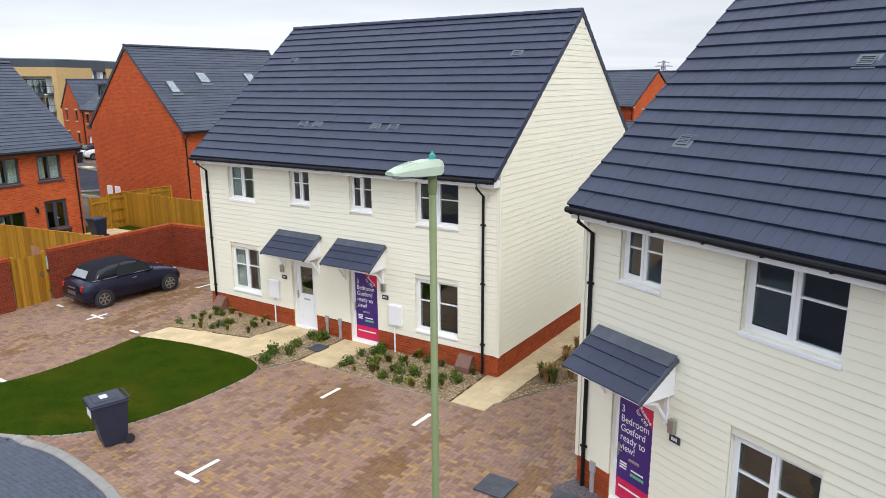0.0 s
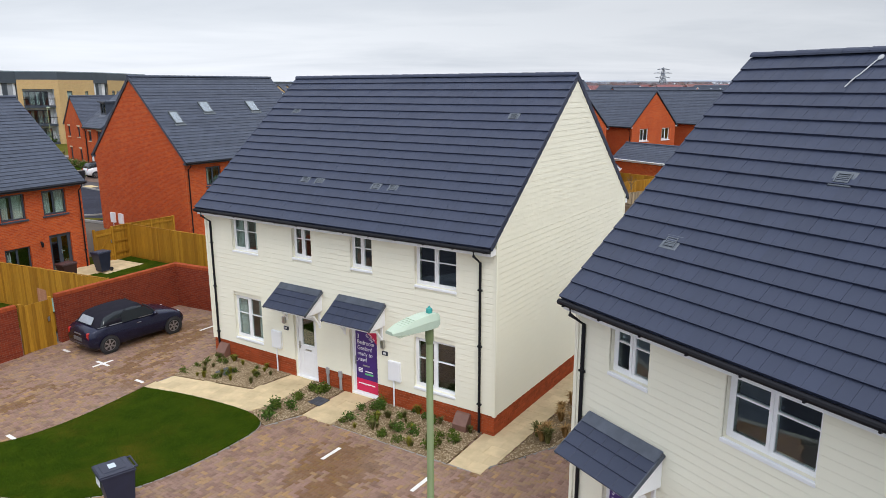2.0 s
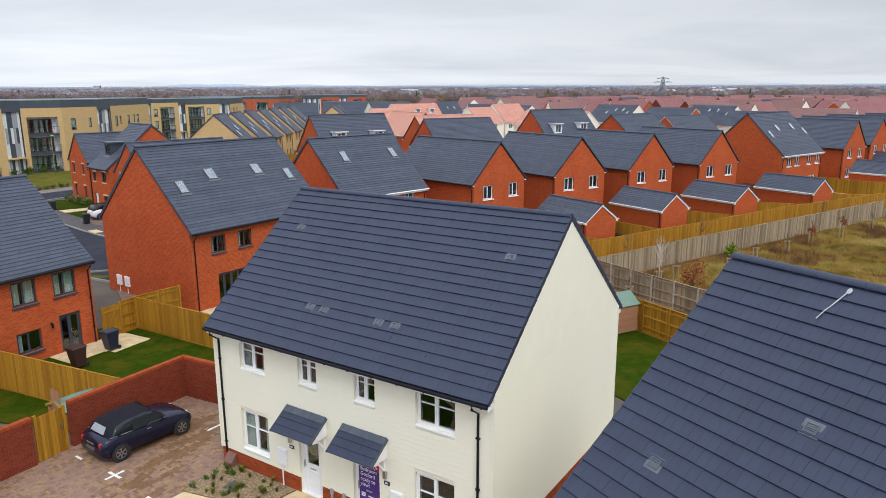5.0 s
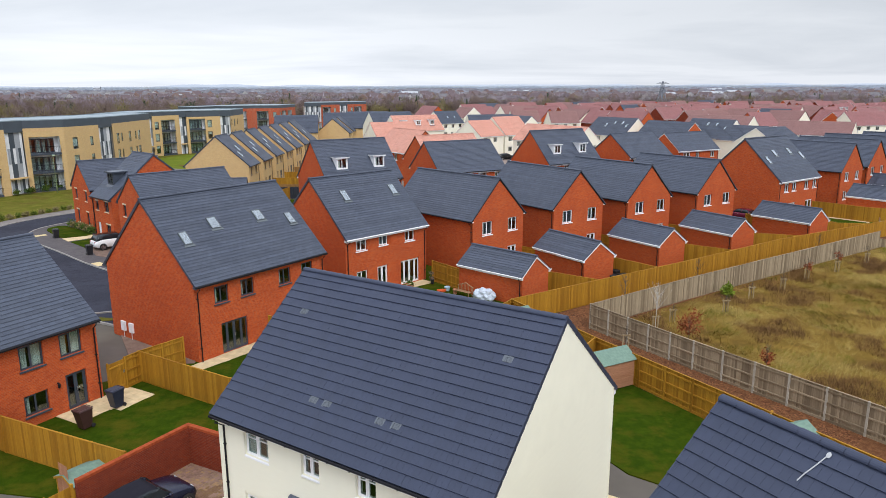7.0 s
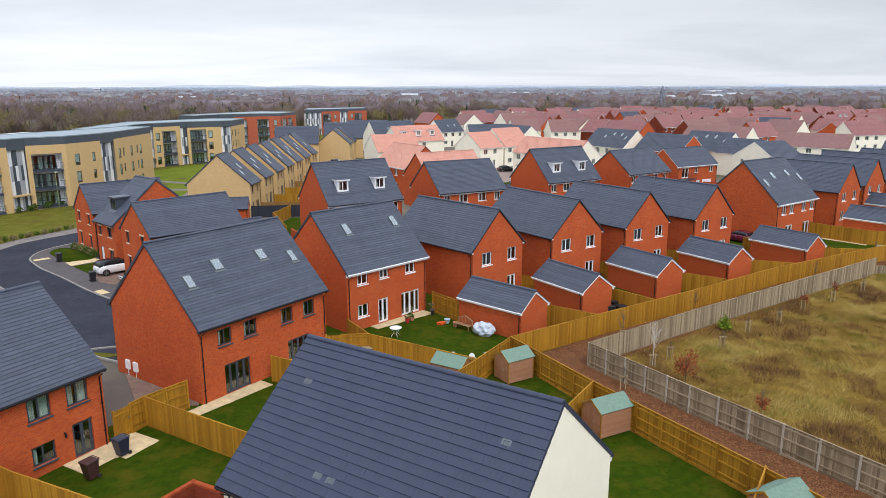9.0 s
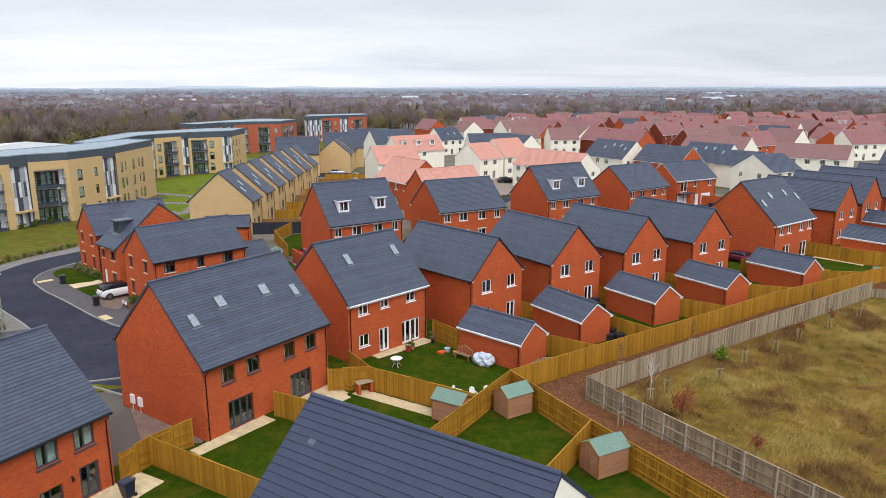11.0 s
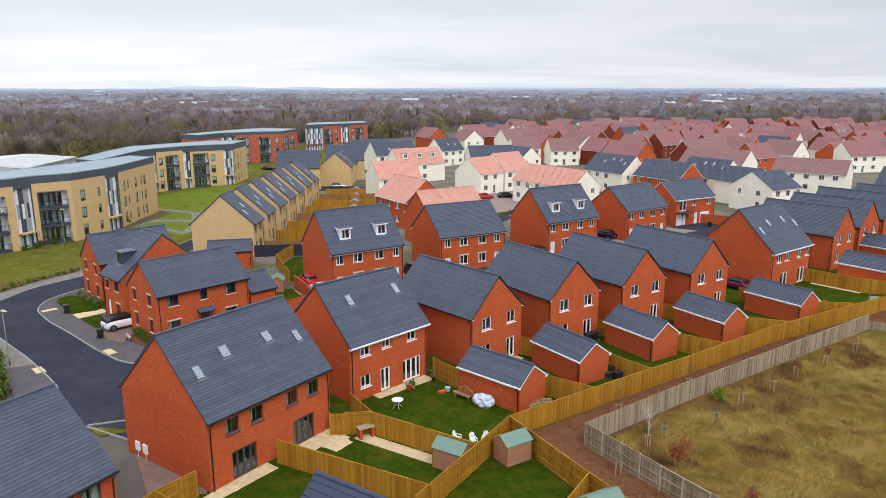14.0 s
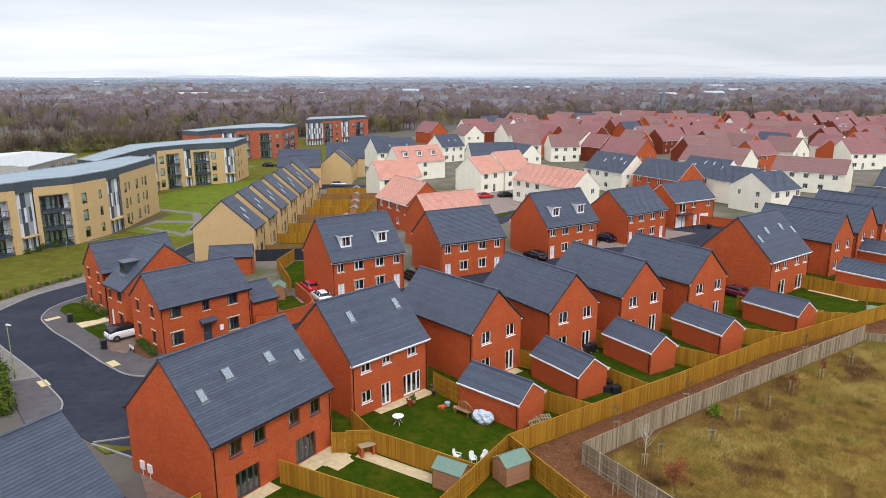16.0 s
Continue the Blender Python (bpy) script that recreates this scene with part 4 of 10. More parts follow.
sheet("drive", [(-18.5, 39), (-22.4, 45.6), (-21, 47.5), (-15.6, 43.2), (-15, 39.5)], 0.07, BLOCKED, "brown block-paved drive between brick houses", "drive")
sheet("verge", [(-27.2, 48.5), (-24, 48.0), (-21.2, 50.0), (-22.6, 47.9), (-25.4, 47.0)], 0.10, VERGE, "scrap of grass at the kerb", "grass verge")
sheet("footpath", [(-71, 104.5), (-60.5, 118.6), (-58.8, 128), (-56, 133), (-44, 133), (-44, 135), (-58, 136), (-62, 128), (-65, 119.5), (-73, 107)], 0.08, PALE_PATH, "footpath along the flats", "path")
sheet("planting_bed", [(-32.6, 68.6), (-32.0, 67.0), (-29.6, 65.1), (-28.9, 66.0), (-30.2, 68.0), (-32.4, 70.2)], 0.17, BARK, "mulched front bed by a brick house", "planting bed")
sheet("drive", [(-35.8, 69.2), (-34.5, 67.3), (-32.5, 66.4), (-32.7, 68.6), (-31.6, 72.0), (-34.6, 74.4), (-36.9, 71.8)], 0.15, BLOCKED, "brown block-paved drive under the parked car", "drive")
sheet("footpath", [(-42.2, 75.4), (-40.8, 74.0), (-38.6, 76.5), (-39.9, 77.5)], 0.17, SLAB, "buff slab path to a front door", "path")
sheet("lawn", [(-40.5, 73.8), (-36.9, 70.4), (-36.6, 71.8), (-38.9, 75.4)], 0.16, LAWN, "small front lawn beside a path", "lawn")
BEDM = ground_mix("planting_soil", ((0.10, 0.07, 0.045), (0.13, 0.11, 0.05), (0.07, 0.09, 0.03)), (1.0, 0.5), fine=12, relief=0.8)
sheet("planting_bed", [(-69, 107.3), (-64.2, 117.5), (-62, 125.5), (-61, 131), (-59.5, 143), (-56.5, 142), (-58.5, 128), (-61, 119), (-68, 108)], 0.12, BEDM, "shrub bed along the flats", "planting bed")


def kerb_line(pts, z=0.06, up=0.11, w=0.14):
    """kerb stones laid end to end along a line"""
    g = Geo()
    for (x0, y0), (x1, y1) in zip(pts, pts[1:]):
        ln = math.hypot(x1 - x0, y1 - y0)
        n = max(1, round(ln / 0.915))
        a = math.degrees(math.atan2(y1 - y0, x1 - x0))
        for i in range(n):
            g.cbox(i * ln / n + 0.004, -w / 2, z - 0.06, (i + 1) * ln / n - 0.004, w / 2, z + up, 0.02, M=pose(x0, y0, 0, 0, 0, a))
    return tagged(part("kerb", g, KERB), "pale concrete kerb stones", "kerb", kind="structure")


kerb_line(smooth_line(KERB_H, 2))
kerb_line(smooth_line(KERB_N, 2))
kerb_line(smooth_line(KERB_F, 2))
kerb_line([(-27.1, 48.6), (-22.8, 50.0), (-20.5, 51.5)])
kerb_line([(-27.1, 48.4), (-21.5, 45.6)])
# tactile slabs
TACT = simple("buff_tactile_paving", (0.60, 0.47, 0.25), 0.9, var=0.1)
for x, y, a in ((-32.6, 63.9, -42), (-36.9, 59.3, -45), (-45.8, 77.1, 48)):
    g = Geo()
    for i in range(4):
        for k in range(2):
            g.cbox(i * 0.41 - 0.8, k * 0.41 - 0.4, 0.0, i * 0.41 - 0.41, k * 0.41 - 0.01, 0.02, 0.006)
    tagged(part("tactile_paving", g, TACT, M=pose(x, y, 0.13, 0, 0, a)), "buff tactile slabs at a crossing", "tactile paving", kind="structure")

# ---- the forecourt of the cream houses ----
Z0 = 0.10
FORE = [(-20, 6), (-6.0, 8.0), (3.2, 8.0), (3.0, 12.4), (6.2, 20), (2, 27), (-9.2, 27.4), (-11.1, 28.0), (-16.8, 19.0), (-20, 14)]
LAWN_F = smooth_line([(-9.12, 19.58), (-7.4, 18.95), (-5.55, 17.96), (-4.95, 17.1), (-5.44, 16.0), (-6.32, 14.79), (-7.1, 14.08), (-7.85, 13.74), (-8.7, 13.6), (-9.9, 13.75), (-12.5, 14.3), (-13.2, 15.2), (-11.2, 16.3), (-10.1, 17.6), (-9.12, 19.58)], 4)[:-1]
PATH1 = [(-9.12, 19.62), (-5.50, 17.98), (-4.95, 18.35), (-3.95, 20.1), (-4.75, 20.6), (-5.78, 19.42), (-8.51, 20.45)]
PATH2 = [(-3.92, 17.72), (-3.04, 17.16), (-2.0, 18.85), (-2.85, 19.42)]
PATH3 = [(0.14, 15.12), (0.68, 14.78), (1.29, 15.07), (7.8, 24.6), (6.6, 25.4), (1.28, 16.95)]
BED_A = [(-8.55, 20.50), (-5.80, 19.48), (-4.85, 20.55), (-7.7, 22.5)]
BED_B = [(-4.83, 17.1), (-3.96, 17.76), (-2.9, 19.46), (-3.9, 20.1), (-4.9, 18.33), (-5.4, 17.95)]
BED_C = [(-3.0, 17.14), (0.10, 15.13), (1.2, 16.95), (-1.95, 18.85)]
BED_D = [(1.34, 15.06), (3.29, 16.20), (5.0, 17.6), (8.2, 23.8), (7.9, 24.6)]
ROADK = [(-12.5, 13.9), (-9.62, 13.72), (-8.9, 13.38), (-7.97, 12.93), (-6.95, 12.15), (-5.95, 11.2), (-5.0, 9.6), (-4.4, 7.0)]


def inside(x, y, poly):
    r, j = False, len(poly) - 1
    for i in range(len(poly)):
        (xi, yi), (xj, yj) = poly[i], poly[j]
        if (yi > y) != (yj > y) and x < (xj - xi) * (y - yi) / (yj - yi) + xi:
            r = not r
        j = i
    return r


sheet("road", [(-60, -14), (40, -14), (40, 5.5), (-60, 5.5)], 0.02, ASPHALT, "asphalt estate road", "road")
sheet("forecourt", FORE, Z0 - 0.055, MORTAR, "sandy bed under block paving", "paving", drop=0.4)
sheet("lawn", LAWN_F, Z0 + 0.03, LAWN, "mown front lawn with a curved edge", "lawn")
for bed in (BED_A, BED_B, BED_C, BED_D):
    sheet("planting_bed", bed, Z0 + 0.02, GRAVEL, "gravel-mulched planting bed by the house", "planting bed")
sheet("gravel_strip", [along((2.14, 11.62), -59.5, s, d) for s, d in ((0.0, 0.4), (0.0, -0.25), (1.0, -0.25), (1.0, 0.4))], Z0 + 0.015, simple("grey_chippings", (0.13, 0.11, 0.12), 0.95, var=0.5, scale=30, bumpy=1.0), "dark chippings against the house wall", "gravel")
# edging stones
for ln in (LAWN_F + LAWN_F[:1], [(0.1, 15.13), (-3.0, 17.14)], [(-3.92, 17.72), (-4.83, 17.08)], [(1.29, 15.05), (3.29, 16.20), (5.0, 17.6)], [(0.1, 15.13), (0.68, 14.76), (1.29, 15.05)], [(-8.53, 20.48), (-7.7, 22.5)], [(-9.14, 19.6), (-8.53, 20.47)]):
    kerb_line(ln, Z0 - 0.08, 0.09, 0.05)
kerb_line(smooth_line(ROADK, 3), Z0 - 0.08, 0.10, 0.20)
sheet("road", [(-20, 14), *ROADK, (-4.4, 4), (-20, 4)], Z0 - 0.03, ASPHALT, "blue-grey block road surface", "road", drop=0.02)


def slabs(poly, ang, size=0.45):
    """paving slabs over a path"""
    c, s = math.cos(rad(ang)), math.sin(rad(ang))
    n = 40
    g = Geo()
    cx, cy = poly[0]
    for i in range(-n, n):
        for j in range(-n, n):
            x, y = i * size, j * size + (0.5 * size if i % 2 else 0)
            p = [(cx + c * (x + a) - s * (y + b), cy + s * (x + a) + c * (y + b)) for a, b in ((0.04, 0.04), (size - 0.04, 0.04), (size - 0.04, size - 0.04), (0.04, size - 0.04))]
            if sum(inside(*q, poly) for q in p) >= 3:
                g.cbox(0.003, 0.003, -0.03, size - 0.003, size - 0.003, 0.012 + 0.004 * random.random(), 0.006, M=pose(cx + c * x - s * y, cy + s * x + c * y, Z0, 0, 0, ang))
    return g


for k, (p, a) in enumerate(((PATH1, -24), (PATH2, 56.25), (PATH3, 56.25))):
    sheet("path_bed", p, Z0 + 0.008, SLAB, "buff paved path to the houses", "path")
    path = thing("garden_path", Matrix.Identity(4), "buff concrete slab path to the houses", "path", kind="structure")
    tagged(part("slabs", slabs(p, a), SLAB, path), kind="stuff")
# white bay marks
PAINT = simple("white_road_paint", (0.78, 0.76, 0.72), 0.7, var=0.15, stain=0.3)


def mark(x, y, a, shapes):
    g = Geo()
    for q in shapes:
        g.box(q[0], q[1], 0, q[2], q[3], 0.005)
    tagged(part("bay_mark", g, PAINT, M=pose(x, y, Z0 + 0.006, 0, 0, a)), "worn white painted parking bay mark", "road marking", "parking bay marks", "structure")


BAR = [(-0.33, -0.05, 0.33, 0.05)]
TEE = [(-0.05, -0.33, 0.05, 0.33), (0.05, -0.05, 0.75, 0.05)]
CROSS = [(-0.35, -0.05, 0.35, 0.05), (-0.05, -0.35, 0.05, -0.05), (-0.05, 0.05, 0.05, 0.35)]
mark(-2.78, 15.62, 56, BAR)
mark(-0.52, 14.22, 56, BAR)
mark(-4.95, 11.95, 56, TEE)
mark(-11.27, 21.48, 56, CROSS)
mark(-9.45, 20.05, -34, [(-0.2, -0.05, 0.2, 0.05)])
mark(-13.1, 22.65, -34, [(-0.2, -0.05, 0.2, 0.05)])
mark(-8.95, 24.95, 56, BAR)
mark(-11.3, 16.5, -34, [(-0.2, -0.05, 0.2, 0.05)])
# inspection covers
COVER = simple("dark_cover_plate", (0.055, 0.06, 0.075), 0.6, var=0.3, bumpy=0.5)
for x, y, a, w in ((0.93, 11.55, -34, 0.62), (-6.95, 20.75, -34, 0.50), (-3.6, 18.55, -34, 0.45), (2.1, 11.1, -34, 0.45)):
    g = Geo()
    g.cbox(-w / 2, -w / 2, 0, w / 2, w / 2, 0.03, 0.006)
    for i in range(5):
        g.box(-w / 2 + 0.06, -w / 2 + 0.07 + i * w / 6, 0.03, w / 2 - 0.06, -w / 2 + 0.10 + i * w / 6, 0.034)
    tagged(part("inspection_cover", g, COVER, M=pose(x, y, Z0 + 0.012, 0, 0, a)), "dark square inspection cover set in the ground", "cover", kind="structure")

# ---- fences, walls and gates ----
def fence(pts, label, m, h=1.8, face=1, group="garden fences", gravel=True, postm=None, name="fence"):
    """close-boarded fence; face 1: boards on the left of the line, rails on the right; -1 the other way"""
    f = thing(name, pose(pts[0][0], pts[0][1], 0), label, "fence", group)
    ox, oy = pts[0]
    for (x0, y0), (x1, y1) in zip(pts, pts[1:]):
        ln = math.hypot(x1 - x0, y1 - y0)
        n = max(1, round(ln / 1.83))
        pw = ln / n
        a = math.degrees(math.atan2(y1 - y0, x1 - x0))

        def panel():
            g = Geo()
            r = random.Random(int(pw * 1000))
            nb = max(2, round((pw - 0.1) / 0.105))
            bw = (pw - 0.1) / nb
            for i in range(nb):
                b0 = 0.05 + i * bw
                j = r.uniform(-0.012, 0.012)
                ya, yb = (0.012, 0.030) if i % 2 else (0.018, 0.036)
                if face < 0:
                    ya, yb = -yb, -ya
                g.box(b0 - 0.008, ya, 0.10, b0 + bw + 0.006, yb, h + j)
            for z in (0.35, 0.95, 1.55) if h > 1.5 else (0.3, 0.9):
                ya, yb = (-0.03, 0.010) if face > 0 else (-0.010, 0.03)
                g.box(0.05, ya, z, pw - 0.05, yb, z + 0.085)
            if gravel:
                g.box(0.05, -0.02, 0.0, pw - 0.05, 0.02, 0.15)
            ya, yb = (-0.035, 0.042) if face > 0 else (-0.042, 0.035)
            g.box(0.0, ya, h + 0.013, pw, yb, h + 0.038)
            return g.mesh("panel", m)

        def post():
            g = Geo()
            g.cbox(-0.05, -0.05, -0.1, 0.05, 0.05, h + 0.06, 0.015)
            return g.mesh("post", postm or m)
        pm, po = cached(("panel", m.name, round(pw, 2), h, face, gravel), panel), cached(("post", m.name, (postm or m).name, h), post)
        for i in range(n):
            k = i / n
            M = pose(x0 + (x1 - x0) * k - ox, y0 + (y1 - y0) * k - oy, 0.03, 0, 0, a)
            tagged(part("panel", pm, None, f, M=M), kind="stuff")
            part("post", po, None, f, M=M)
        part("post", po, None, f, M=pose(x1 - ox, y1 - oy, 0.03, 0, 0, a))
    return f


YF = "yellow treated timber close-boarded garden fence"
fence([(-22, 30.1), (-19.9, 28.9), (-12.9, 25.7)], YF, FENCE, face=-1)
fence([(-17.1, 36.9), (-13.96, 34.98), (-9.22, 32.12), (-4.3, 29.0)], YF, FENCE, face=-1)
fence([(-17.1, 36.9), (-15.46, 39.13)], YF, FENCE, face=1)
fence([(-11.3, 43.15), (-0.7, 37.5)], YF, FENCE, face=-1)
fence([(4.82, 46.65), (-1.6, 36.4)], "yellow timber fence with its rails showing", FENCE, face=-1)
fence([(-5.28, 47.29), (2.3, 42.55)], YF, FENCE, face=-1)
fence([(-7.3, 50.6), (-5.30, 47.35)], YF, FENCE, face=-1)
fence([(4.85, 46.7), (12.66, 52.09), (20.91, 57.7), (32.87, 66.33), (51.44, 77.24), (84, 96)], "long yellow timber fence behind the gardens", FENCE, face=-1)
fence([(4.85, 46.6), (9.0, 39.0), (16.4, 26.6), (22, 17)], "yellow timber garden fence with its rails showing", FENCE, face=1)
fence([(9.0, 38.9), (5.6, 33.6)], YF, FENCE, face=1)
fence([(15.0, 29.2), (11.4, 23.6)], YF, FENCE, face=1)
for g0, g1 in (((8.55, 54.2), (12.0, 51.7)), ((14.6, 59.4), (17.6, 55.6)), ((22.6, 64.5), (26.4, 61.7)), ((31.2, 69.5), (35.4, 67.9)), ((41.5, 74.8), (46.0, 74.1))):
    fence([g0, g1], "short yellow timber fence between gardens", FENCE, face=-1)
fence([(-0.9, 58.0), (1.7, 54.7)], "yellow timber fence with a gate by the brick house", FENCE, face=1)
fence([(7.2, 63.6), (9.3, 62.0)], YF, FENCE, face=1)
fence([(15.6, 69.2), (17.3, 67.5)], YF, FENCE, face=1)
fence([(24.4, 74.2), (26.2, 72.6)], YF, FENCE, face=1)
fence([(35.5, 80.5), (43.0, 75.0)], YF, FENCE, face=1)
fence([(47.8, 90.2), (52.3, 84.6), (58.5, 81.4)], YF, FENCE, face=-1)
CONC = simple("concrete_post", (0.42, 0.38, 0.31), 0.9, var=0.15, stain=0.3)
fence([(10.13, 45.6), (14.68, 38.37), (20.04, 30.21), (28.6, 17.2)], "weathered grey timber fence round the meadow", FENCE_OLD, h=1.75, face=1, postm=CONC)
fence([(45.0, 70.3), (48.2, 69.2), (52, 70.5)], "low dark picket fence at the meadow's end", FENCE_OLD, h=0.95, face=-1, gravel=False)
fence([(10.13, 45.6), (19.07, 52.25), (27.47, 58.15), (45.0, 70.3)], "long weathered grey timber fence round the meadow", FENCE_OLD, h=1.75, face=-1)


def gate(x, y, a, w=0.95, h=1.75, label="yellow timber garden gate with cross brace", face=1):
    t = thing("gate", pose(x, y, 0.04, 0, 0, a), label, "gate")
    nb = 8
    for i in range(nb):
        g = Geo()
        g.box(i * w / nb + 0.003, 0, 0.06, (i + 1) * w / nb - 0.003, 0.02, h)
        part("board", g, FENCE, t)
    g = Geo()
    yy = (-0.04, -0.001) if face > 0 else (0.021, 0.06)
    for z in (0.25, 1.45):
        g.box(0.02, yy[0], z, w - 0.02, yy[1], z + 0.09)
    ln = math.hypot(w - 0.1, 1.1)
    g.box(0, yy[0] + 0.003, 0, ln, yy[1], 0.09, M=pose(0.05, 0, 0.33, 0, -math.degrees(math.atan2(1.1, w - 0.1))))
    part("brace", g, FENCE, t)
    g = Geo()
    g.tube([(w - 0.08, -0.05, 1.0), (w - 0.08, -0.05, 1.14)], 0.012, 6)
    g.box(w - 0.12, -0.045, 0.99, w - 0.04, -0.04, 1.15)
    part("latch", g, METAL, t)
    for xx in (-0.1, w):
        g = Geo()
        g.cbox(xx, -0.05, -0.05, xx + 0.1, 0.05, h + 0.1, 0.012)
        part("post", g, FENCE, t)
    return t


gate(-17.95, 35.0, 65, 1.0)
fence([(-17.5, 36.0), (-17.1, 36.9)], YF, FENCE, face=1)
gate(-14.30, 22.40, 61, 0.95, label="yellow timber gate in the brick garden wall", face=-1)
gate(-8.3, 47.1, 3, 1.0)
fence([(-7.2, 47.2), (-5.28, 47.32)], YF, FENCE, face=1)


def brick_wall(pts, h, label, m=None):
    """garden wall with a brick-on-edge coping"""
    t = thing("garden_wall", pose(pts[0][0], pts[0][1], 0), label, "wall")
    ox, oy = pts[0]
    for (x0, y0), (x1, y1) in zip(pts, pts[1:]):
        ln = math.hypot(x1 - x0, y1 - y0)
        M = pose(x0 - ox, y0 - oy, 0, 0, 0, math.degrees(math.atan2(y1 - y0, x1 - x0)))
        g = Geo()
        g.box(-0.10, -0.105, 0, ln + 0.10, 0.105, h - 0.11)
        part("wall", g, m or BRICK_DK, t, M=M)
        n = round((ln + 0.2) / 0.075)

        def cope():
            q = Geo()
            q.cbox(0.003, -0.11, h - 0.11, 0.072, 0.11, h, 0.006)
            return q.mesh("coping_brick", BRICK_PIECE)
        me = cached(("cope", h), cope)
        for i in range(n):
            part("coping_brick", me, None, t, M=M @ Matrix.Translation((-0.10 + i * (ln + 0.2) / n, 0, 0)))
    return t


brick_wall([(-13.72, 23.62), (-11.15, 28.0), (-9.4, 27.1)], 1.9, "red brick garden wall behind the parked car")
brick_wall([(-14.45, 22.15), (-17.5, 16.9)], 1.9, "red brick garden wall beside a timber gate")


def curved_wall(pts, h, label):
    t = thing("garden_wall", Matrix.Identity(4), label, "wall")
    p = smooth_line(pts, 5)
    g, c = Geo(), Geo()
    for (x0, y0), (x1, y1) in zip(p, p[1:]):
        ln = math.hypot(x1 - x0, y1 - y0)
        M = pose(x0, y0, 0, 0, 0, math.degrees(math.atan2(y1 - y0, x1 - x0)))
        g.box(-0.02, -0.11, 0, ln + 0.02, 0.11, h - 0.08, M=M)
        c.cbox(-0.02, -0.14, h - 0.079, ln + 0.02, 0.14, h, 0.015, M=M)
    part("wall", g, BRICK, t)
    part("coping", c, BRICK_PIECE, t)


curved_wall([(-21.0, 73.6), (-18.6, 74.8), (-15.8, 77.6), (-16.2, 80.8), (-19.2, 86.5)], 1.8, "curved orange brick garden wall")
curved_wall([(46, 133.5), (55, 128), (60, 122)], 1.8, "brick garden wall beside a parking court")

# ---- fittings of the two cream houses ----
def words(text, size, m, parent, M, name="lettering", align="LEFT", squeeze=1.0):
    cu = bpy.data.curves.new(name, "FONT")
    cu.body, cu.size, cu.extrude, cu.align_x, cu.space_line = text, size, 0.0015, align, 0.95
    tmp = bpy.data.objects.new(name, cu)
    me = bpy.data.meshes.new_from_object(tmp)
    bpy.data.objects.remove(tmp)
    me.materials.clear()
    me.materials.append(m)
    return part(name, me, None, parent, M=M @ Matrix.Diagonal((squeeze, 1, 1, 1)))


PURPLE = simple("purple_print", (0.055, 0.018, 0.17), 0.45, var=0.05, bumpy=0.0)
MAGENTA = simple("red_print", (0.62, 0.012, 0.085), 0.45, var=0.05, bumpy=0.0)
WHITE_INK = simple("white_print", (0.8, 0.8, 0.82), 0.5, var=0.02, bumpy=0.0)
GREEN_INK = simple("green_print", (0.12, 0.5, 0.22), 0.5, var=0.02, bumpy=0.0)
DARK_SIGN = simple("dark_slate_sign", (0.03, 0.035, 0.05), 0.5, var=0.1)
BROWN_BOX = simple("brown_plastic_box", (0.19, 0.095, 0.07), 0.55, var=0.1)
CONDUIT = simple("grey_conduit", (0.33, 0.33, 0.33), 0.5, var=0.1)


def banner(parent, M, w=0.80, h=1.95):
    g = Geo()
    g.box(0, 0, h * 0.20, w, 0.012, h)
    b = part("banner", g, PURPLE, parent, "purple and red printed show-home banner", M)
    g = Geo()
    g.box(0, 0.0, 0, w, 0.012, h * 0.20 - 0.001)
    part("banner_foot", g, MAGENTA, b)
    T = lambda x, z: pose(x, -0.003, z, 90)
    g = Geo()
    pts = [(w * 0.42, h - 0.004), (w - 0.004, h * 0.80), (w - 0.004, h - 0.004)]
    g.face([(x, -0.004, z) for x, z in pts])
    g.face([(x, 0.0, z) for x, z in pts[::-1]])
    part("corner_flash", g, MAGENTA, b)
    words("Reserve\nfor £99", 0.115, WHITE_INK, b, pose(w * 0.56, -0.006, h * 0.955, 90) @ pose(0, 0, 0, 0, 0, -41), squeeze=0.9)
    words("3\nBedroom\nGosford\nready to\nview!", 0.185, WHITE_INK, b, T(0.06, h * 0.845), squeeze=0.90)
    g = Geo()                                     # small print and marks, as plain shapes
    for i in range(3):
        g.box(0.08, -0.003, h * 0.305 + i * 0.05, 0.24, 0, h * 0.305 + i * 0.05 + 0.032)
    g.box(0.34, -0.003, h * 0.325, 0.62, 0, h * 0.325 + 0.03)
    g.box(0.07, -0.003, h * 0.115, w - 0.10, 0, h * 0.115 + 0.035)
    part("print_bars", g, WHITE_INK, b)
    g = Geo()
    for i in range(5):
        g.box(0.33 + i * 0.062, -0.003, h * 0.275, 0.33 + i * 0.062 + 0.054, 0, h * 0.275 + 0.055)
    part("rating_squares", g, GREEN_INK, b)
    return b


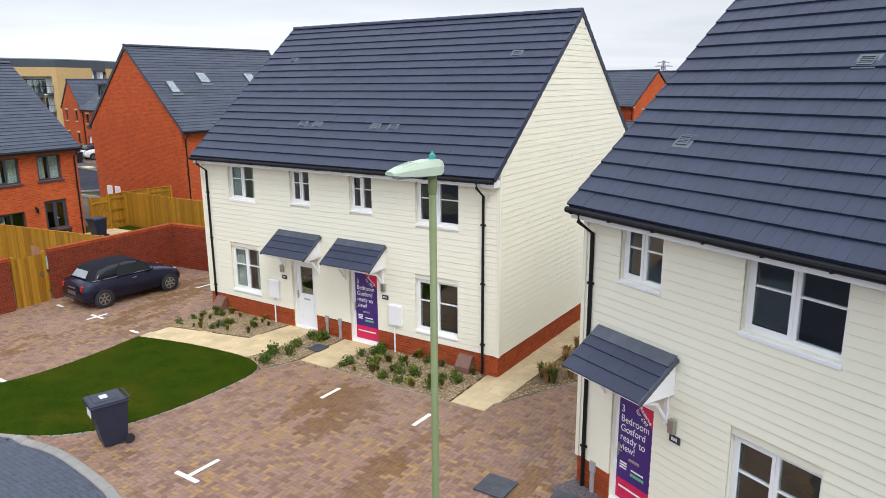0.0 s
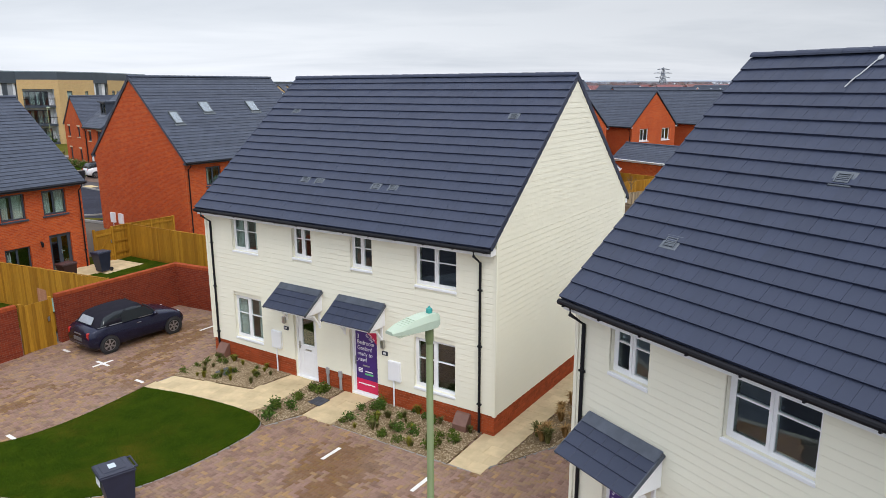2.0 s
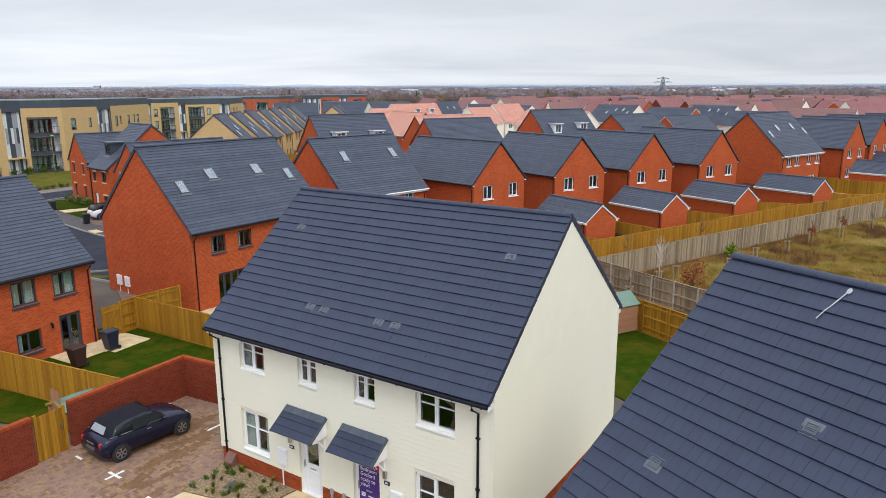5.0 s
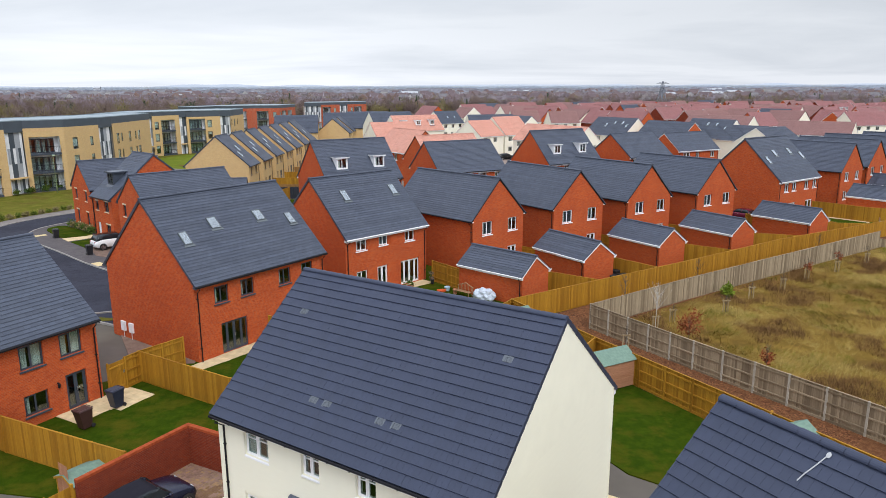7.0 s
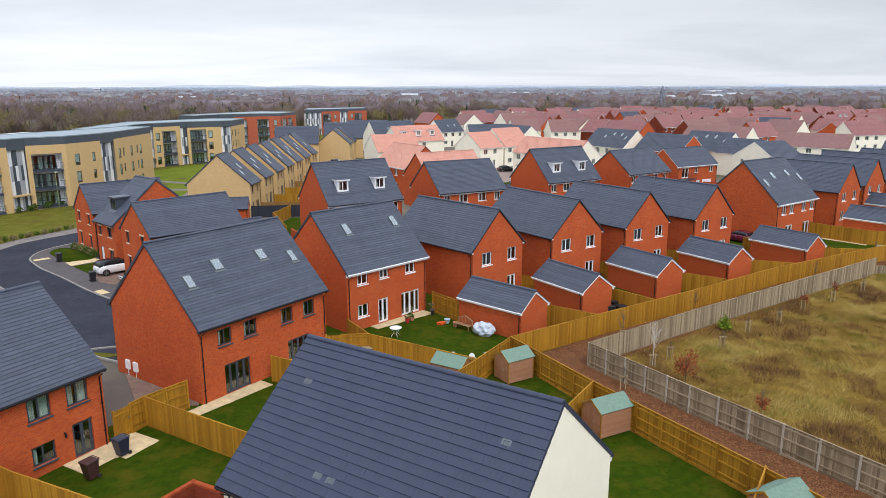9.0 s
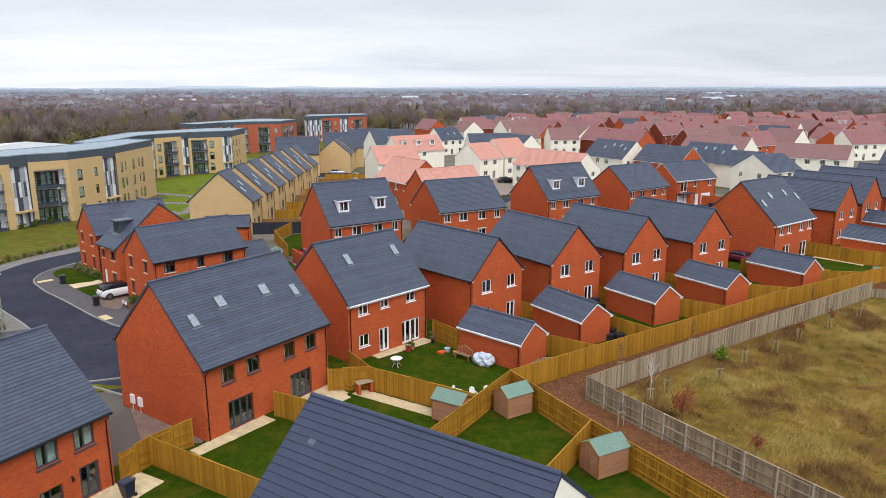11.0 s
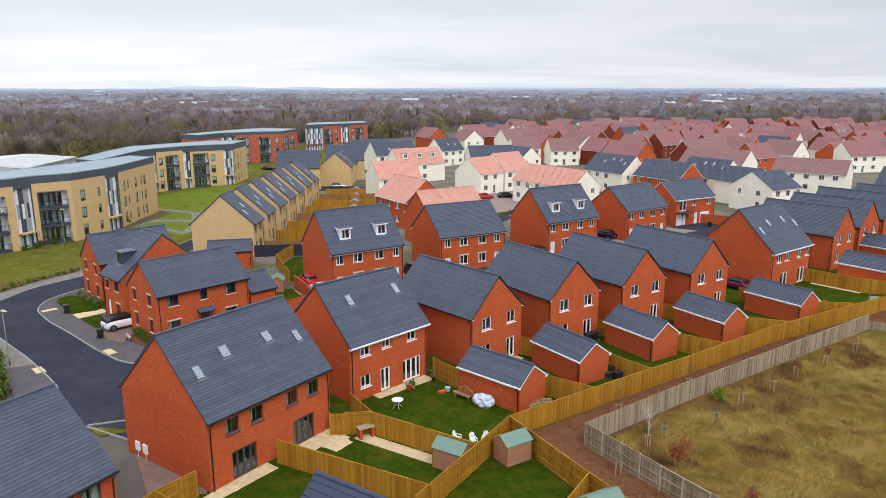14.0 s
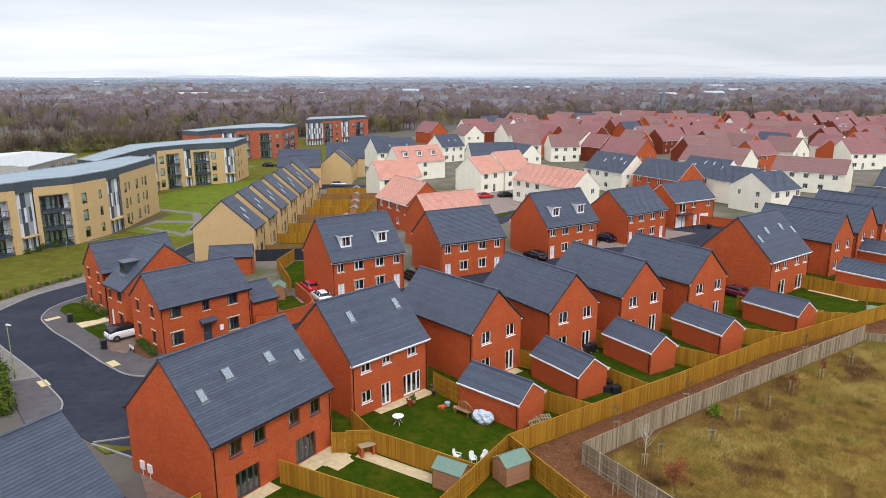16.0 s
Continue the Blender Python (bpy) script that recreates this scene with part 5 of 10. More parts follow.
def canopy(parent, M, w=1.62, d=0.78, top=0.56):
    """tiled porch canopy on white brackets; M: its middle on the wall, at the height of the front edge"""
    th = math.atan2(top, d)
    ln = math.hypot(top, d)
    c = Geo()
    c.box(-w / 2, -d, -0.05, w / 2, 0, 0.0)
    for x in (-w / 2, w / 2 - 0.03):
        c.add([(x, -d, 0), (x + 0.03, -d, 0), (x, -0.01, top - 0.04), (x + 0.03, -0.01, top - 0.04), (x, -0.01, 0), (x + 0.03, -0.01, 0)], [(0, 2, 4), (1, 5, 3), (0, 1, 3, 2), (2, 3, 5, 4), (0, 4, 5, 1)])
    cn = part("canopy", c, UPVC, parent, "small tiled porch canopy with white brackets", M)
    n = 3
    gg = ln * 0.84 / n

    def tile():
        q = Geo()
        q.cbox(0.001, 0, 0.008, w / 5 + 0.0155, gg + 0.05, 0.038, 0.006)
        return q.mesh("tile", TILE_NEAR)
    me = cached(("ctile", w, round(gg, 3)), tile)
    S = Matrix.Translation((0, -d - 0.05, -0.02)) @ pose(0, 0, 0, math.degrees(th))
    for k in range(n):
        for i in range(5):
            part("tile", me, None, cn, M=S @ pose(-w / 2 - 0.04 + i * (w + 0.08) / 5, k * gg, 0.035, -5.0))
    g = Geo()
    g.box(-w / 2 - 0.04, n * gg - 0.06, 0.062, w / 2 + 0.04, ln + 0.02, 0.075, M=S)
    for x in (-w / 2 - 0.06, w / 2 + 0.04):
        g.box(x, 0.0, -0.02, x + 0.02, ln, 0.06, M=S)
    g.box(-w / 2 - 0.04, -0.02, top - 0.04, w / 2 + 0.04, 0.0, top + 0.12)
    part("flashing", g, LEAD, cn, "dull lead flashing")
    for x in (-w / 2 + 0.12, w / 2 - 0.12):
        g = Geo()
        g.box(x - 0.035, -d + 0.12, -0.11, x + 0.035, -0.002, -0.051)
        g.box(x - 0.035, -0.07, -0.60, x + 0.035, -0.001, -0.111)
        g.tube([(x, -d + 0.18, -0.10), (x, -0.28, -0.20), (x, -0.06, -0.52)], 0.032, 6)
        part("bracket", g, UPVC, cn)
    return cn


def wall_fittings(hs, x_door, meters, boxes, nums, conduits, zc, up=0.0):
    wl = WALLS[hs.name, "front"]
    for x in x_door:
        canopy(wl, pose(x, 0, zc))
    for x in meters:
        g = Geo()
        g.cbox(0, -0.11, 0.92, 0.42, -0.03, 1.50, 0.015)
        g.box(0.03, -0.118, 0.95, 0.39, -0.111, 1.47)
        m = part("meter_box", g, UPVC, wl, "white electricity meter box", pose(x, 0, 0))
        g = Geo()
        g.tube([(0.16, -0.06, 0.92), (0.16, -0.06, 0.10)], 0.025, 8)
        part("cable_pipe", g, UPVC, m)
    for x in boxes:
        g = Geo()
        g.add([(0, -0.30, 0.08), (0.42, -0.30, 0.08), (0.42, -0.04, 0.08), (0, -0.04, 0.08), (0, -0.30, 0.26), (0.42, -0.30, 0.26), (0.42, -0.12, 0.52), (0, -0.12, 0.52), (0.42, -0.04, 0.54), (0, -0.04, 0.54)],
              [(0, 3, 2, 1), (0, 1, 5, 4), (4, 5, 6, 7), (7, 6, 8, 9), (1, 2, 8, 6, 5), (3, 0, 4, 7, 9), (2, 3, 9, 8)])
        b = part("gas_box", g, BROWN_BOX, wl, "brown sloping gas meter box", pose(x, 0, 0.02))
    for x in nums:
        g = Geo()
        g.cbox(0, -0.065, 1.60, 0.20, -0.045, 1.72, 0.005)
        s = part("door_sign", g, DARK_SIGN, wl, "small dark sign plate", pose(x, 0, up))
        g = Geo()
        for i in range(3):
            g.box(0.045 + i * 0.04, -0.068, 1.635, 0.068 + i * 0.04, -0.0655, 1.69)
        part("sign_bars", g, WHITE_INK, s)
        g = Geo()
        g.cbox(0.02, -0.13, 1.82, 0.13, -0.05, 2.06, 0.02)
        g.box(0.045, -0.06, 1.88, 0.105, -0.045, 2.0)
        part("wall_light", g, METAL, wl, "brushed metal up-and-down wall light", pose(x - 0.02, 0, up * 0.8))
    for x in conduits:
        g = Geo()
        g.cbox(-0.06, -0.08, 0.52, 0.06, -0.02, 0.72, 0.01)
        g.tube([(0, -0.05, 0.52), (0, -0.05, 0.08)], 0.045, 8)
        part("conduit", g, CONDUIT, wl, "", pose(x, 0, 0))


wall_fittings(MAIN, (4.27, 6.65), (2.88, 7.58), (0.32, 9.86), (3.42, 7.34), (5.21, 5.72), 2.54)
wall_fittings(RIGHT, (1.28,), (), (), (2.08,), (0.42,), 2.74, 0.32)
banner(WALLS[MAIN.name, "front"], pose(6.245, 0.085, 0.22))
banner(WALLS[RIGHT.name, "front"], pose(0.86, 0.085, 0.25))
for hs, vs in ((MAIN, ((3.67, 1.42), (4.25, 1.42), (6.44, 1.42), (7.05, 1.42), (9.6, 4.42), (1.1, 4.45))), (RIGHT, ((1.16, 1.47), (3.12, 3.25), (8.2, 1.3), (9.0, 4.2)))):
    W, ze, zr = (MW, MZE, MZR) if hs is MAIN else (RW, RZE, RZR)
    th = math.atan2(zr - ze, W / 2)
    for x, d in vs:
        roof_vent(hs, pose(x, d * math.cos(th), ze + d * math.sin(th), math.degrees(th)) @ pose(0, 0, 0.012))


# ---- lamp posts ----
LAMP_GREEN = simple("sage_green_lamp_paint", (0.165, 0.205, 0.085), 0.5, var=0.08, scale=3)
LAMP_HEAD = simple("pale_green_lamp_head", (0.46, 0.54, 0.42), 0.45, var=0.06, scale=3)
TEAL = simple("teal_photocell", (0.03, 0.30, 0.27), 0.35, var=0.05)
LAMP_GREY = simple("pale_grey_lamp", (0.42, 0.44, 0.42), 0.5, metal=0.3, var=0.05)
LENS = glass("lamp_lens", (0.9, 0.95, 0.92))


def lamp_post(x, y, h, a, label, pole=None, head=None, z=0.0):
    t = thing("street_lamp", pose(x, y, z, 0, 0, a), label, "street lamp", "street lamps")
    pole, head = pole or LAMP_GREEN, head or LAMP_HEAD
    g = Geo()
    g.tube([(0, 0, 0), (0, 0, 1.3)], 0.075, 14)
    g.tube([(0, 0, 1.3), (0, 0, 1.36), (0, 0, h - 0.12)], 0.048, 14, r2=0.038)
    part("pole", g, pole, t, smooth=True)
    g = Geo()
    g.lathe([(0.040, h - 0.22), (0.047, h - 0.17), (0.047, h - 0.02)], 14)
    part("collar", g, pole, t)
    g = Geo()                                             # head: a flat lozenge reaching out along x
    prof = [(q[0] * 0.82, q[1] * 0.8, q[2] * 0.8, q[3] * 0.8) for q in [(-0.12, 0.085, 0.0, 0.13), (-0.05, 0.115, -0.03, 0.16), (0.12, 0.125, -0.03, 0.16), (0.30, 0.125, -0.02, 0.14), (0.52, 0.115, 0.0, 0.10), (0.66, 0.075, 0.015, 0.06)]]
    ring = []
    for xx, hw, zb, zt in prof:
        ring += [(xx, -hw, h + zb), (xx, hw, h + zb), (xx, hw, h + zb + (zt - zb) * 0.55), (xx, hw * 0.7, h + zt), (xx, -hw * 0.7, h + zt), (xx, -hw, h + zb + (zt - zb) * 0.55)]
    f = [(i * 6 + k, i * 6 + (k + 1) % 6, (i + 1) * 6 + (k + 1) % 6, (i + 1) * 6 + k) for i in range(len(prof) - 1) for k in range(6)]
    f = [q[::-1] for q in f]
    n = len(prof) - 1
    g.add(ring, f + [(0, 1, 2, 3, 4, 5), tuple(n * 6 + k for k in (5, 4, 3, 2, 1, 0))])
    hd = part("lamp_head", g, head, t)
    for i in range(5):
        g = Geo()
        g.cbox(0.25 + i * 0.036, -0.07, h + 0.07 - i * 0.004, 0.264 + i * 0.036, 0.07, h + 0.120 - i * 0.008, 0.004)
        part("cooling_fin", g, head, hd)
    g = Geo()
    g.box(0.12, -0.07, h - 0.030, 0.46, 0.07, h - 0.018)
    part("lens", g, LENS, hd)
    g = Geo()
    g.lathe([(0.034, h + 0.12), (0.036, h + 0.155), (0.032, h + 0.175), (0.016, h + 0.185), (0.004, h + 0.205)], 12)
    part("photocell", g, TEAL, hd, "teal photocell cap")
    return t


lamp_post(-0.112, 6.92, 6.54, 222, "sage green street lamp with flat pale green head")
lamp_post(-40.2, 60.4, 5.3, -20, "slim green street lamp on the footway", z=0.1)
lamp_post(-7.0, 91.0, 5.6, 200, "slim grey street lamp before brick houses", LAMP_GREY, LAMP_GREY)
lamp_post(43.7, 133.5, 5.6, 100, "slim street lamp by a parking court", LAMP_GREY, LAMP_GREY)
lamp_post(-62.5, 112.0, 6.0, 60, "slim green street lamp before the flats")

# ---- vehicles ----
RUBBER = simple("tyre_rubber", (0.02, 0.02, 0.021), 0.85, var=0.2)
ALLOY = simple("alloy_wheel", (0.42, 0.42, 0.44), 0.3, metal=0.9, var=0.05)
CARGLASS = simple("dark_car_glass", (0.012, 0.016, 0.02), 0.08, var=0.1, bumpy=0.0, spec=0.4)
REDLENS = simple("red_lamp_lens", (0.42, 0.02, 0.02), 0.2, var=0.1, bumpy=0.0)
CLEARLENS = simple("clear_lamp_lens", (0.55, 0.57, 0.6), 0.12, var=0.1, bumpy=0.0)
BLACKTRIM = simple("black_trim", (0.015, 0.015, 0.017), 0.5, var=0.1)
SOFTTOP = simple("dark_fabric_top", (0.018, 0.017, 0.024), 0.95, var=0.15, scale=4, spec=0.1)


PALEWIN = simple("pale_plastic_window", (0.30, 0.33, 0.36), 0.2, var=0.08)


PLATE = simple("plain_plate", (0.10, 0.10, 0.10), 0.4)


def paint(name, c, metal=0.3):
    return simple(name, c, 0.22, metal=metal, var=0.03, bumpy=0.0, spec=0.6)


def car(x, y, a, label, pm, L=3.65, Wd=1.70, H=1.42, soft=False, suv=False, z=0.0, roofm=None):
    """front towards +x"""
    t = thing("car", pose(x, y, z, 0, 0, a), label, "car", "parked cars")
    hw = Wd / 2
    # stations: x, half width, sill, belt
    belt = [(-0.50, 0.80, 0.42, 0.62), (-0.49, 0.88, 0.30, 0.80), (-0.44, 0.95, 0.22, 0.92), (-0.33, 1.0, 0.20, 0.955), (-0.15, 1.0, 0.20, 0.95), (0.08, 1.0, 0.20, 0.94), (0.20, 1.0, 0.20, 0.925), (0.30, 0.99, 0.20, 0.88), (0.40, 0.96, 0.21, 0.81), (0.46, 0.90, 0.24, 0.72), (0.49, 0.82, 0.30, 0.60), (0.50, 0.74, 0.40, 0.52)]
    k = H / 1.42
    rings = []
    for fx, fw, zs, zb in belt:
        w = hw * fw
        zb, zs = zb * k, zs * (1.25 if suv else 1.0)
        rings.append([(fx * L, s * yy, zz) for s, yy, zz in ((-1, w * 0.86, zs), (-1, w * 0.985, zs + 0.10), (-1, w, (zs + zb) * 0.52), (-1, w * 0.97, zb - 0.06), (-1, w * 0.90, zb), (-1, w * 0.45, zb + 0.035), (1, w * 0.45, zb + 0.035), (1, w * 0.90, zb), (1, w * 0.97, zb - 0.06), (1, w, (zs + zb) * 0.52), (1, w * 0.985, zs + 0.10), (1, w * 0.86, zs))])

    def loft(rings, caps=True):
        n = len(rings[0])
        v = [p for r in rings for p in r]
        f = [(i * n + j, (i + 1) * n + j, (i + 1) * n + (j + 1) % n, i * n + (j + 1) % n) for i in range(len(rings) - 1) for j in range(n)]
        if caps:
            f += [tuple(range(n)), tuple(range(len(v) - 1, len(v) - n - 1, -1))]
        g = Geo()
        g.add(v, f)
        return g
    body = part("body", loft(rings), pm, t, smooth=True)
    # cabin
    prof = [(-0.40, 0.92, 0.90), (-0.33, 1.27, 0.80), (-0.22, 1.36, 0.78), (-0.02, 1.385, 0.78), (0.07, 1.33, 0.79), (0.20, 0.93, 0.88)] if not suv else [(-0.47, 0.92, 0.9), (-0.41, 1.32, 0.80), (-0.25, 1.41, 0.78), (0.02, 1.40, 0.78), (0.10, 1.33, 0.79), (0.26, 0.92, 0.88)]
    cab, top = [], []
    for fx, zt, fw in prof:
        zt *= k
        zb = 0.92 * k
        wb = hw * 0.90
        f = (zt - zb) / (0.49 * k)
        wt = wb + (hw * 0.70 - wb) * max(0, f)
        cab.append([(fx * L, -wb, zb - 0.05), (fx * L, -(wb + wt) / 2 - 0.02, (zb + zt) / 2), (fx * L, -wt, zt - 0.03), (fx * L, -wt * 0.6, zt), (fx * L, wt * 0.6, zt), (fx * L, wt, zt - 0.03), (fx * L, (wb + wt) / 2 + 0.02, (zb + zt) / 2), (fx * L, wb, zb - 0.05)])
    part("glazing", loft(cab), CARGLASS, t, "dark glazing", smooth=True)
    if soft:                                # a taut fabric roof down to the belt behind the doors
        lay = []
        for x, zt, wt in ((-1.52, 0.985, 0.60), (-1.47, 1.06, 0.60), (-1.33, 1.25, 0.585), (-1.20, 1.325, 0.58), (-0.9, 1.375, 0.575), (-0.45, 1.405, 0.575), (0.02, 1.40, 0.575), (0.24, 1.365, 0.575)):
            zb, wb = 0.945, 0.80 if x > -1.3 else 0.74
            wt += 0.04
            zs = max(zb + 0.005, zt - 0.075)
            lay.append([(x, -wb, zb), (x, -(wb * 0.45 + wt * 0.55) - 0.012, (zb + zs) / 2), (x, -wt, zs), (x, -wt * 0.86, zt - 0.02), (x, -wt * 0.5, zt), (x, wt * 0.5, zt), (x, wt * 0.86, zt - 0.02), (x, wt, zs), (x, (wb * 0.45 + wt * 0.55) + 0.012, (zb + zs) / 2), (x, wb, zb)])
        part("roof", loft(lay), SOFTTOP, t, "folding fabric roof", smooth=True)
        for s in (-1, 1):
            q = [(-0.66, s * 0.825, 0.955), (0.62, s * 0.80, 0.955), (0.50, s * 0.755, 1.08), (0.30, s * 0.685, 1.285), (-0.52, s * 0.690, 1.305), (-0.64, s * 0.735, 1.20)]
            g = Geo()
            g.add(q + [(x, y - s * 0.03, z) for x, y, z in q], [tuple(range(6)), tuple(range(11, 5, -1))] + [(i, 6 + i, 6 + (i + 1) % 6, (i + 1) % 6) for i in range(6)])
            part("side_window", g, CARGLASS, t, "dark side window")
            g = Geo()
            g.tube([(-1.50, s * 0.745, 0.958), (-0.9, s * 0.80, 0.965), (0.70, s * 0.80, 0.955)], 0.012, 6)
            part("belt_trim", g, ALLOY, t, "bright chrome belt strip")
            g = Geo()
            g.tube([(0.70, s * 0.755, 0.95), (0.45, s * 0.66, 1.22), (0.26, s * 0.58, 1.36)], 0.026, 6)
            part("pillar", g, BLACKTRIM, t)
        q = [(-1.535, -0.42, 1.02), (-1.535, 0.42, 1.02), (-1.375, 0.36, 1.235), (-1.375, -0.36, 1.235)]
        g = Geo()
        g.add(q + [(x - 0.02, y, z + 0.012) for x, y, z in q], [(0, 1, 2, 3), (7, 6, 5, 4), (0, 4, 5, 1), (1, 5, 6, 2), (2, 6, 7, 3), (3, 7, 4, 0)])
        part("rear_window", g, PALEWIN, t, "pale plastic rear window")
    else:
        lay = []
        for fx, zt, fw in prof[1:5]:
            zt *= k
            wt = hw * 0.70 if zt > 1.2 * k else hw * 0.85
            lay.append([(fx * L, -wt - 0.012, zt - 0.07), (fx * L, -wt * 0.62, zt + 0.012), (fx * L, wt * 0.62, zt + 0.012), (fx * L, wt + 0.012, zt - 0.07)])
        g = Geo()
        n = 4
        g.add([p for r in lay for p in r], [(i * n + j, (i + 1) * n + j, (i + 1) * n + j + 1, i * n + j + 1)[::-1] for i in range(len(lay) - 1) for j in range(n - 1)])
        part("roof", g, roofm or pm, t, smooth=True)
    for s in (-1, 1):                       # pillars
        for fx0, z0, fx1, z1, r in () if soft else ((0.205, 0.93, 0.085, 1.34, 0.028), (-0.10, 0.93, -0.12, 1.37, 0.03), (-0.36, 0.93, -0.335, 1.28, 0.05)):
            if suv and fx0 > 0:
                fx0, fx1 = 0.25, 0.105
            g = Geo()
            g.tube([(fx0 * L, s * hw * 0.905, z0 * k), (fx1 * L, s * hw * 0.715, z1 * k)], r, 6)
            part("pillar", g, roofm or pm, t)
        g = Geo()
        g.lathe([(0.01, -0.09), (0.05, -0.08), (0.075, -0.03), (0.075, 0.03), (0.05, 0.08), (0.01, 0.09)], 10, M=pose(0.15 * L, s * (hw + 0.05), 1.0 * k, 90))
        part("wing_mirror", g, pm, t, smooth=True)
        g = Geo()
        g.lathe([(0.02, 0), (0.10, 0.012), (0.105, 0.03), (0.05, 0.05)], 14, M=pose(0.462 * L, s * hw * 0.64, 0.67 * k, 0, 62, 0))
        part("headlight", g, CLEARLENS, t, smooth=True)
        g = Geo()
        g.cbox(-0.492 * L - 0.02, s * hw * 0.72 - 0.06, 0.62 * k, -0.492 * L + 0.07, s * hw * 0.72 + 0.06, 0.84 * k, 0.02)
        part("tail_light", g, REDLENS, t, "red tail light")
        for fx in (-0.325, 0.345):
            r = 0.31 if not suv else 0.34
            arch = Geo()
            arch.lathe([(0.0, 0.0), (r * 1.10, 0.0), (r * 1.13, 0.006), (r * 1.13, 0.012), (0, 0.012)], 24, M=pose(fx * L, s * (hw - 0.006), r, 90 if s < 0 else -90))
            part("wheel_arch", arch, BLACKTRIM, t)
            g = Geo()
            wm = pose(fx * L, s * (hw - 0.19), r, 90 if s < 0 else -90)
            g.lathe([(r * 0.66, 0.0), (r * 0.97, 0.01), (r, 0.05), (r, 0.16), (r * 0.96, 0.20), (r * 0.68, 0.215), (r * 0.66, 0.19)], 22, M=wm)
            wh = part("tyre", g, RUBBER, t, smooth=True)
            g = Geo()
            g.lathe([(0.0, 0.17), (r * 0.66, 0.17), (r * 0.66, 0.20), (r * 0.6, 0.205), (r * 0.58, 0.18), (0.0, 0.178)], 18, M=wm)
            for q in range(6):
                g.box(-0.028, 0.03, 0.18, 0.028, r * 0.62, 0.205, M=wm @ pose(0, 0, 0, 0, 0, q * 60))
            part("rim", g, ALLOY, wh)
    g = Geo()
    g.cbox(-0.505 * L, -hw * 0.30, 0.50, -0.488 * L, hw * 0.30, 0.62, 0.005)
    part("number_plate", g, PLATE, t)
    for zz in (0.86,):
        g = Geo()
        g.cbox(-0.503 * L, -hw * 0.25, 0.72 * k, -0.482 * L, hw * 0.25, 0.75 * k, 0.004)
        part("boot_handle", g, ALLOY, t)
    for s in (-1, 1):
        g = Geo()
        g.cbox(-0.04 * L, s * hw * 0.985 - 0.015, 0.80 * k, -0.04 * L + 0.17, s * hw * 0.985 + 0.015, 0.825 * k, 0.004)
        part("door_handle", g, ALLOY, t)
    g = Geo()
    g.cbox(0.487 * L, -hw * 0.45, 0.40, 0.504 * L, hw * 0.45, 0.55, 0.01)
    part("grille", g, BLACKTRIM, t)
    return t


NAVY = paint("navy_paint", (0.008, 0.010, 0.032))
car(-11.42, 23.88, 54, "small dark navy convertible parked by the brick wall", NAVY, soft=True, z=Z0)
WHITE_P, RED_P, BLACK_P, SILVER_P, MAROON = paint("white_paint", (0.75, 0.75, 0.76), 0.0), paint("red_paint", (0.50, 0.015, 0.02), 0.0), paint("black_paint", (0.012, 0.012, 0.015)), paint("silver_paint", (0.45, 0.46, 0.48), 0.7), paint("maroon_paint", (0.16, 0.02, 0.05))
car(-34.5, 71.2, 46, "white and black compact utility car on a drive", WHITE_P, 4.2, 1.8, 1.6, suv=True, z=0.15, roofm=BLACK_P)
car(-17.8, 88.6, 120, "bright red hatchback parked beside a brick house", RED_P, 4.0, 1.75, 1.45, z=0.05)
car(-15.6, 84.3, 120, "white hatchback parked beside a brick house", WHITE_P, 4.0, 1.75, 1.45, z=0.05)
car(-4.2, 93.5, 120, "black people carrier parked beside a brick house", BLACK_P, 4.4, 1.85, 1.75, suv=True, z=0.05)
car(14.2, 105.4, 122, "black estate car parked beside a brick house", BLACK_P, 4.5, 1.85, 1.5, z=0.05)
car(28.0, 118.0, 125, "dark blue hatchback parked beside a brick house", NAVY, 4.2, 1.8, 1.5, z=0.05)
car(9.6, 162.5, 20, "red hatchback in a parking court", RED_P, 4.1, 1.8, 1.5)
car(14.8, 164.5, 20, "black hatchback in a parking court", BLACK_P, 4.1, 1.8, 1.5)
car(-27.7, 181.5, 5, "silver-white saloon on a side road", SILVER_P, 4.6, 1.8, 1.45)
car(-56.3, 224.1, 10, "black saloon on a side road", BLACK_P, 4.6, 1.8, 1.45)
car(37.6, 86.6, 125, "maroon hatchback between brick houses", MAROON, 4.0, 1.75, 1.5)
car(57.0, 122.0, 40, "dark car in a parking court", BLACK_P, 4.3, 1.8, 1.5)

# ---- wheelie bins ----
BIN_NAVY = simple("navy_bin_plastic", (0.018, 0.022, 0.045), 0.45, var=0.12, scale=4)
BIN_BROWN = simple("brown_bin_plastic", (0.055, 0.022, 0.020), 0.5, var=0.12, scale=4)
BIN_BLACK = simple("black_bin_plastic", (0.016, 0.016, 0.02), 0.5, var=0.12, scale=4)


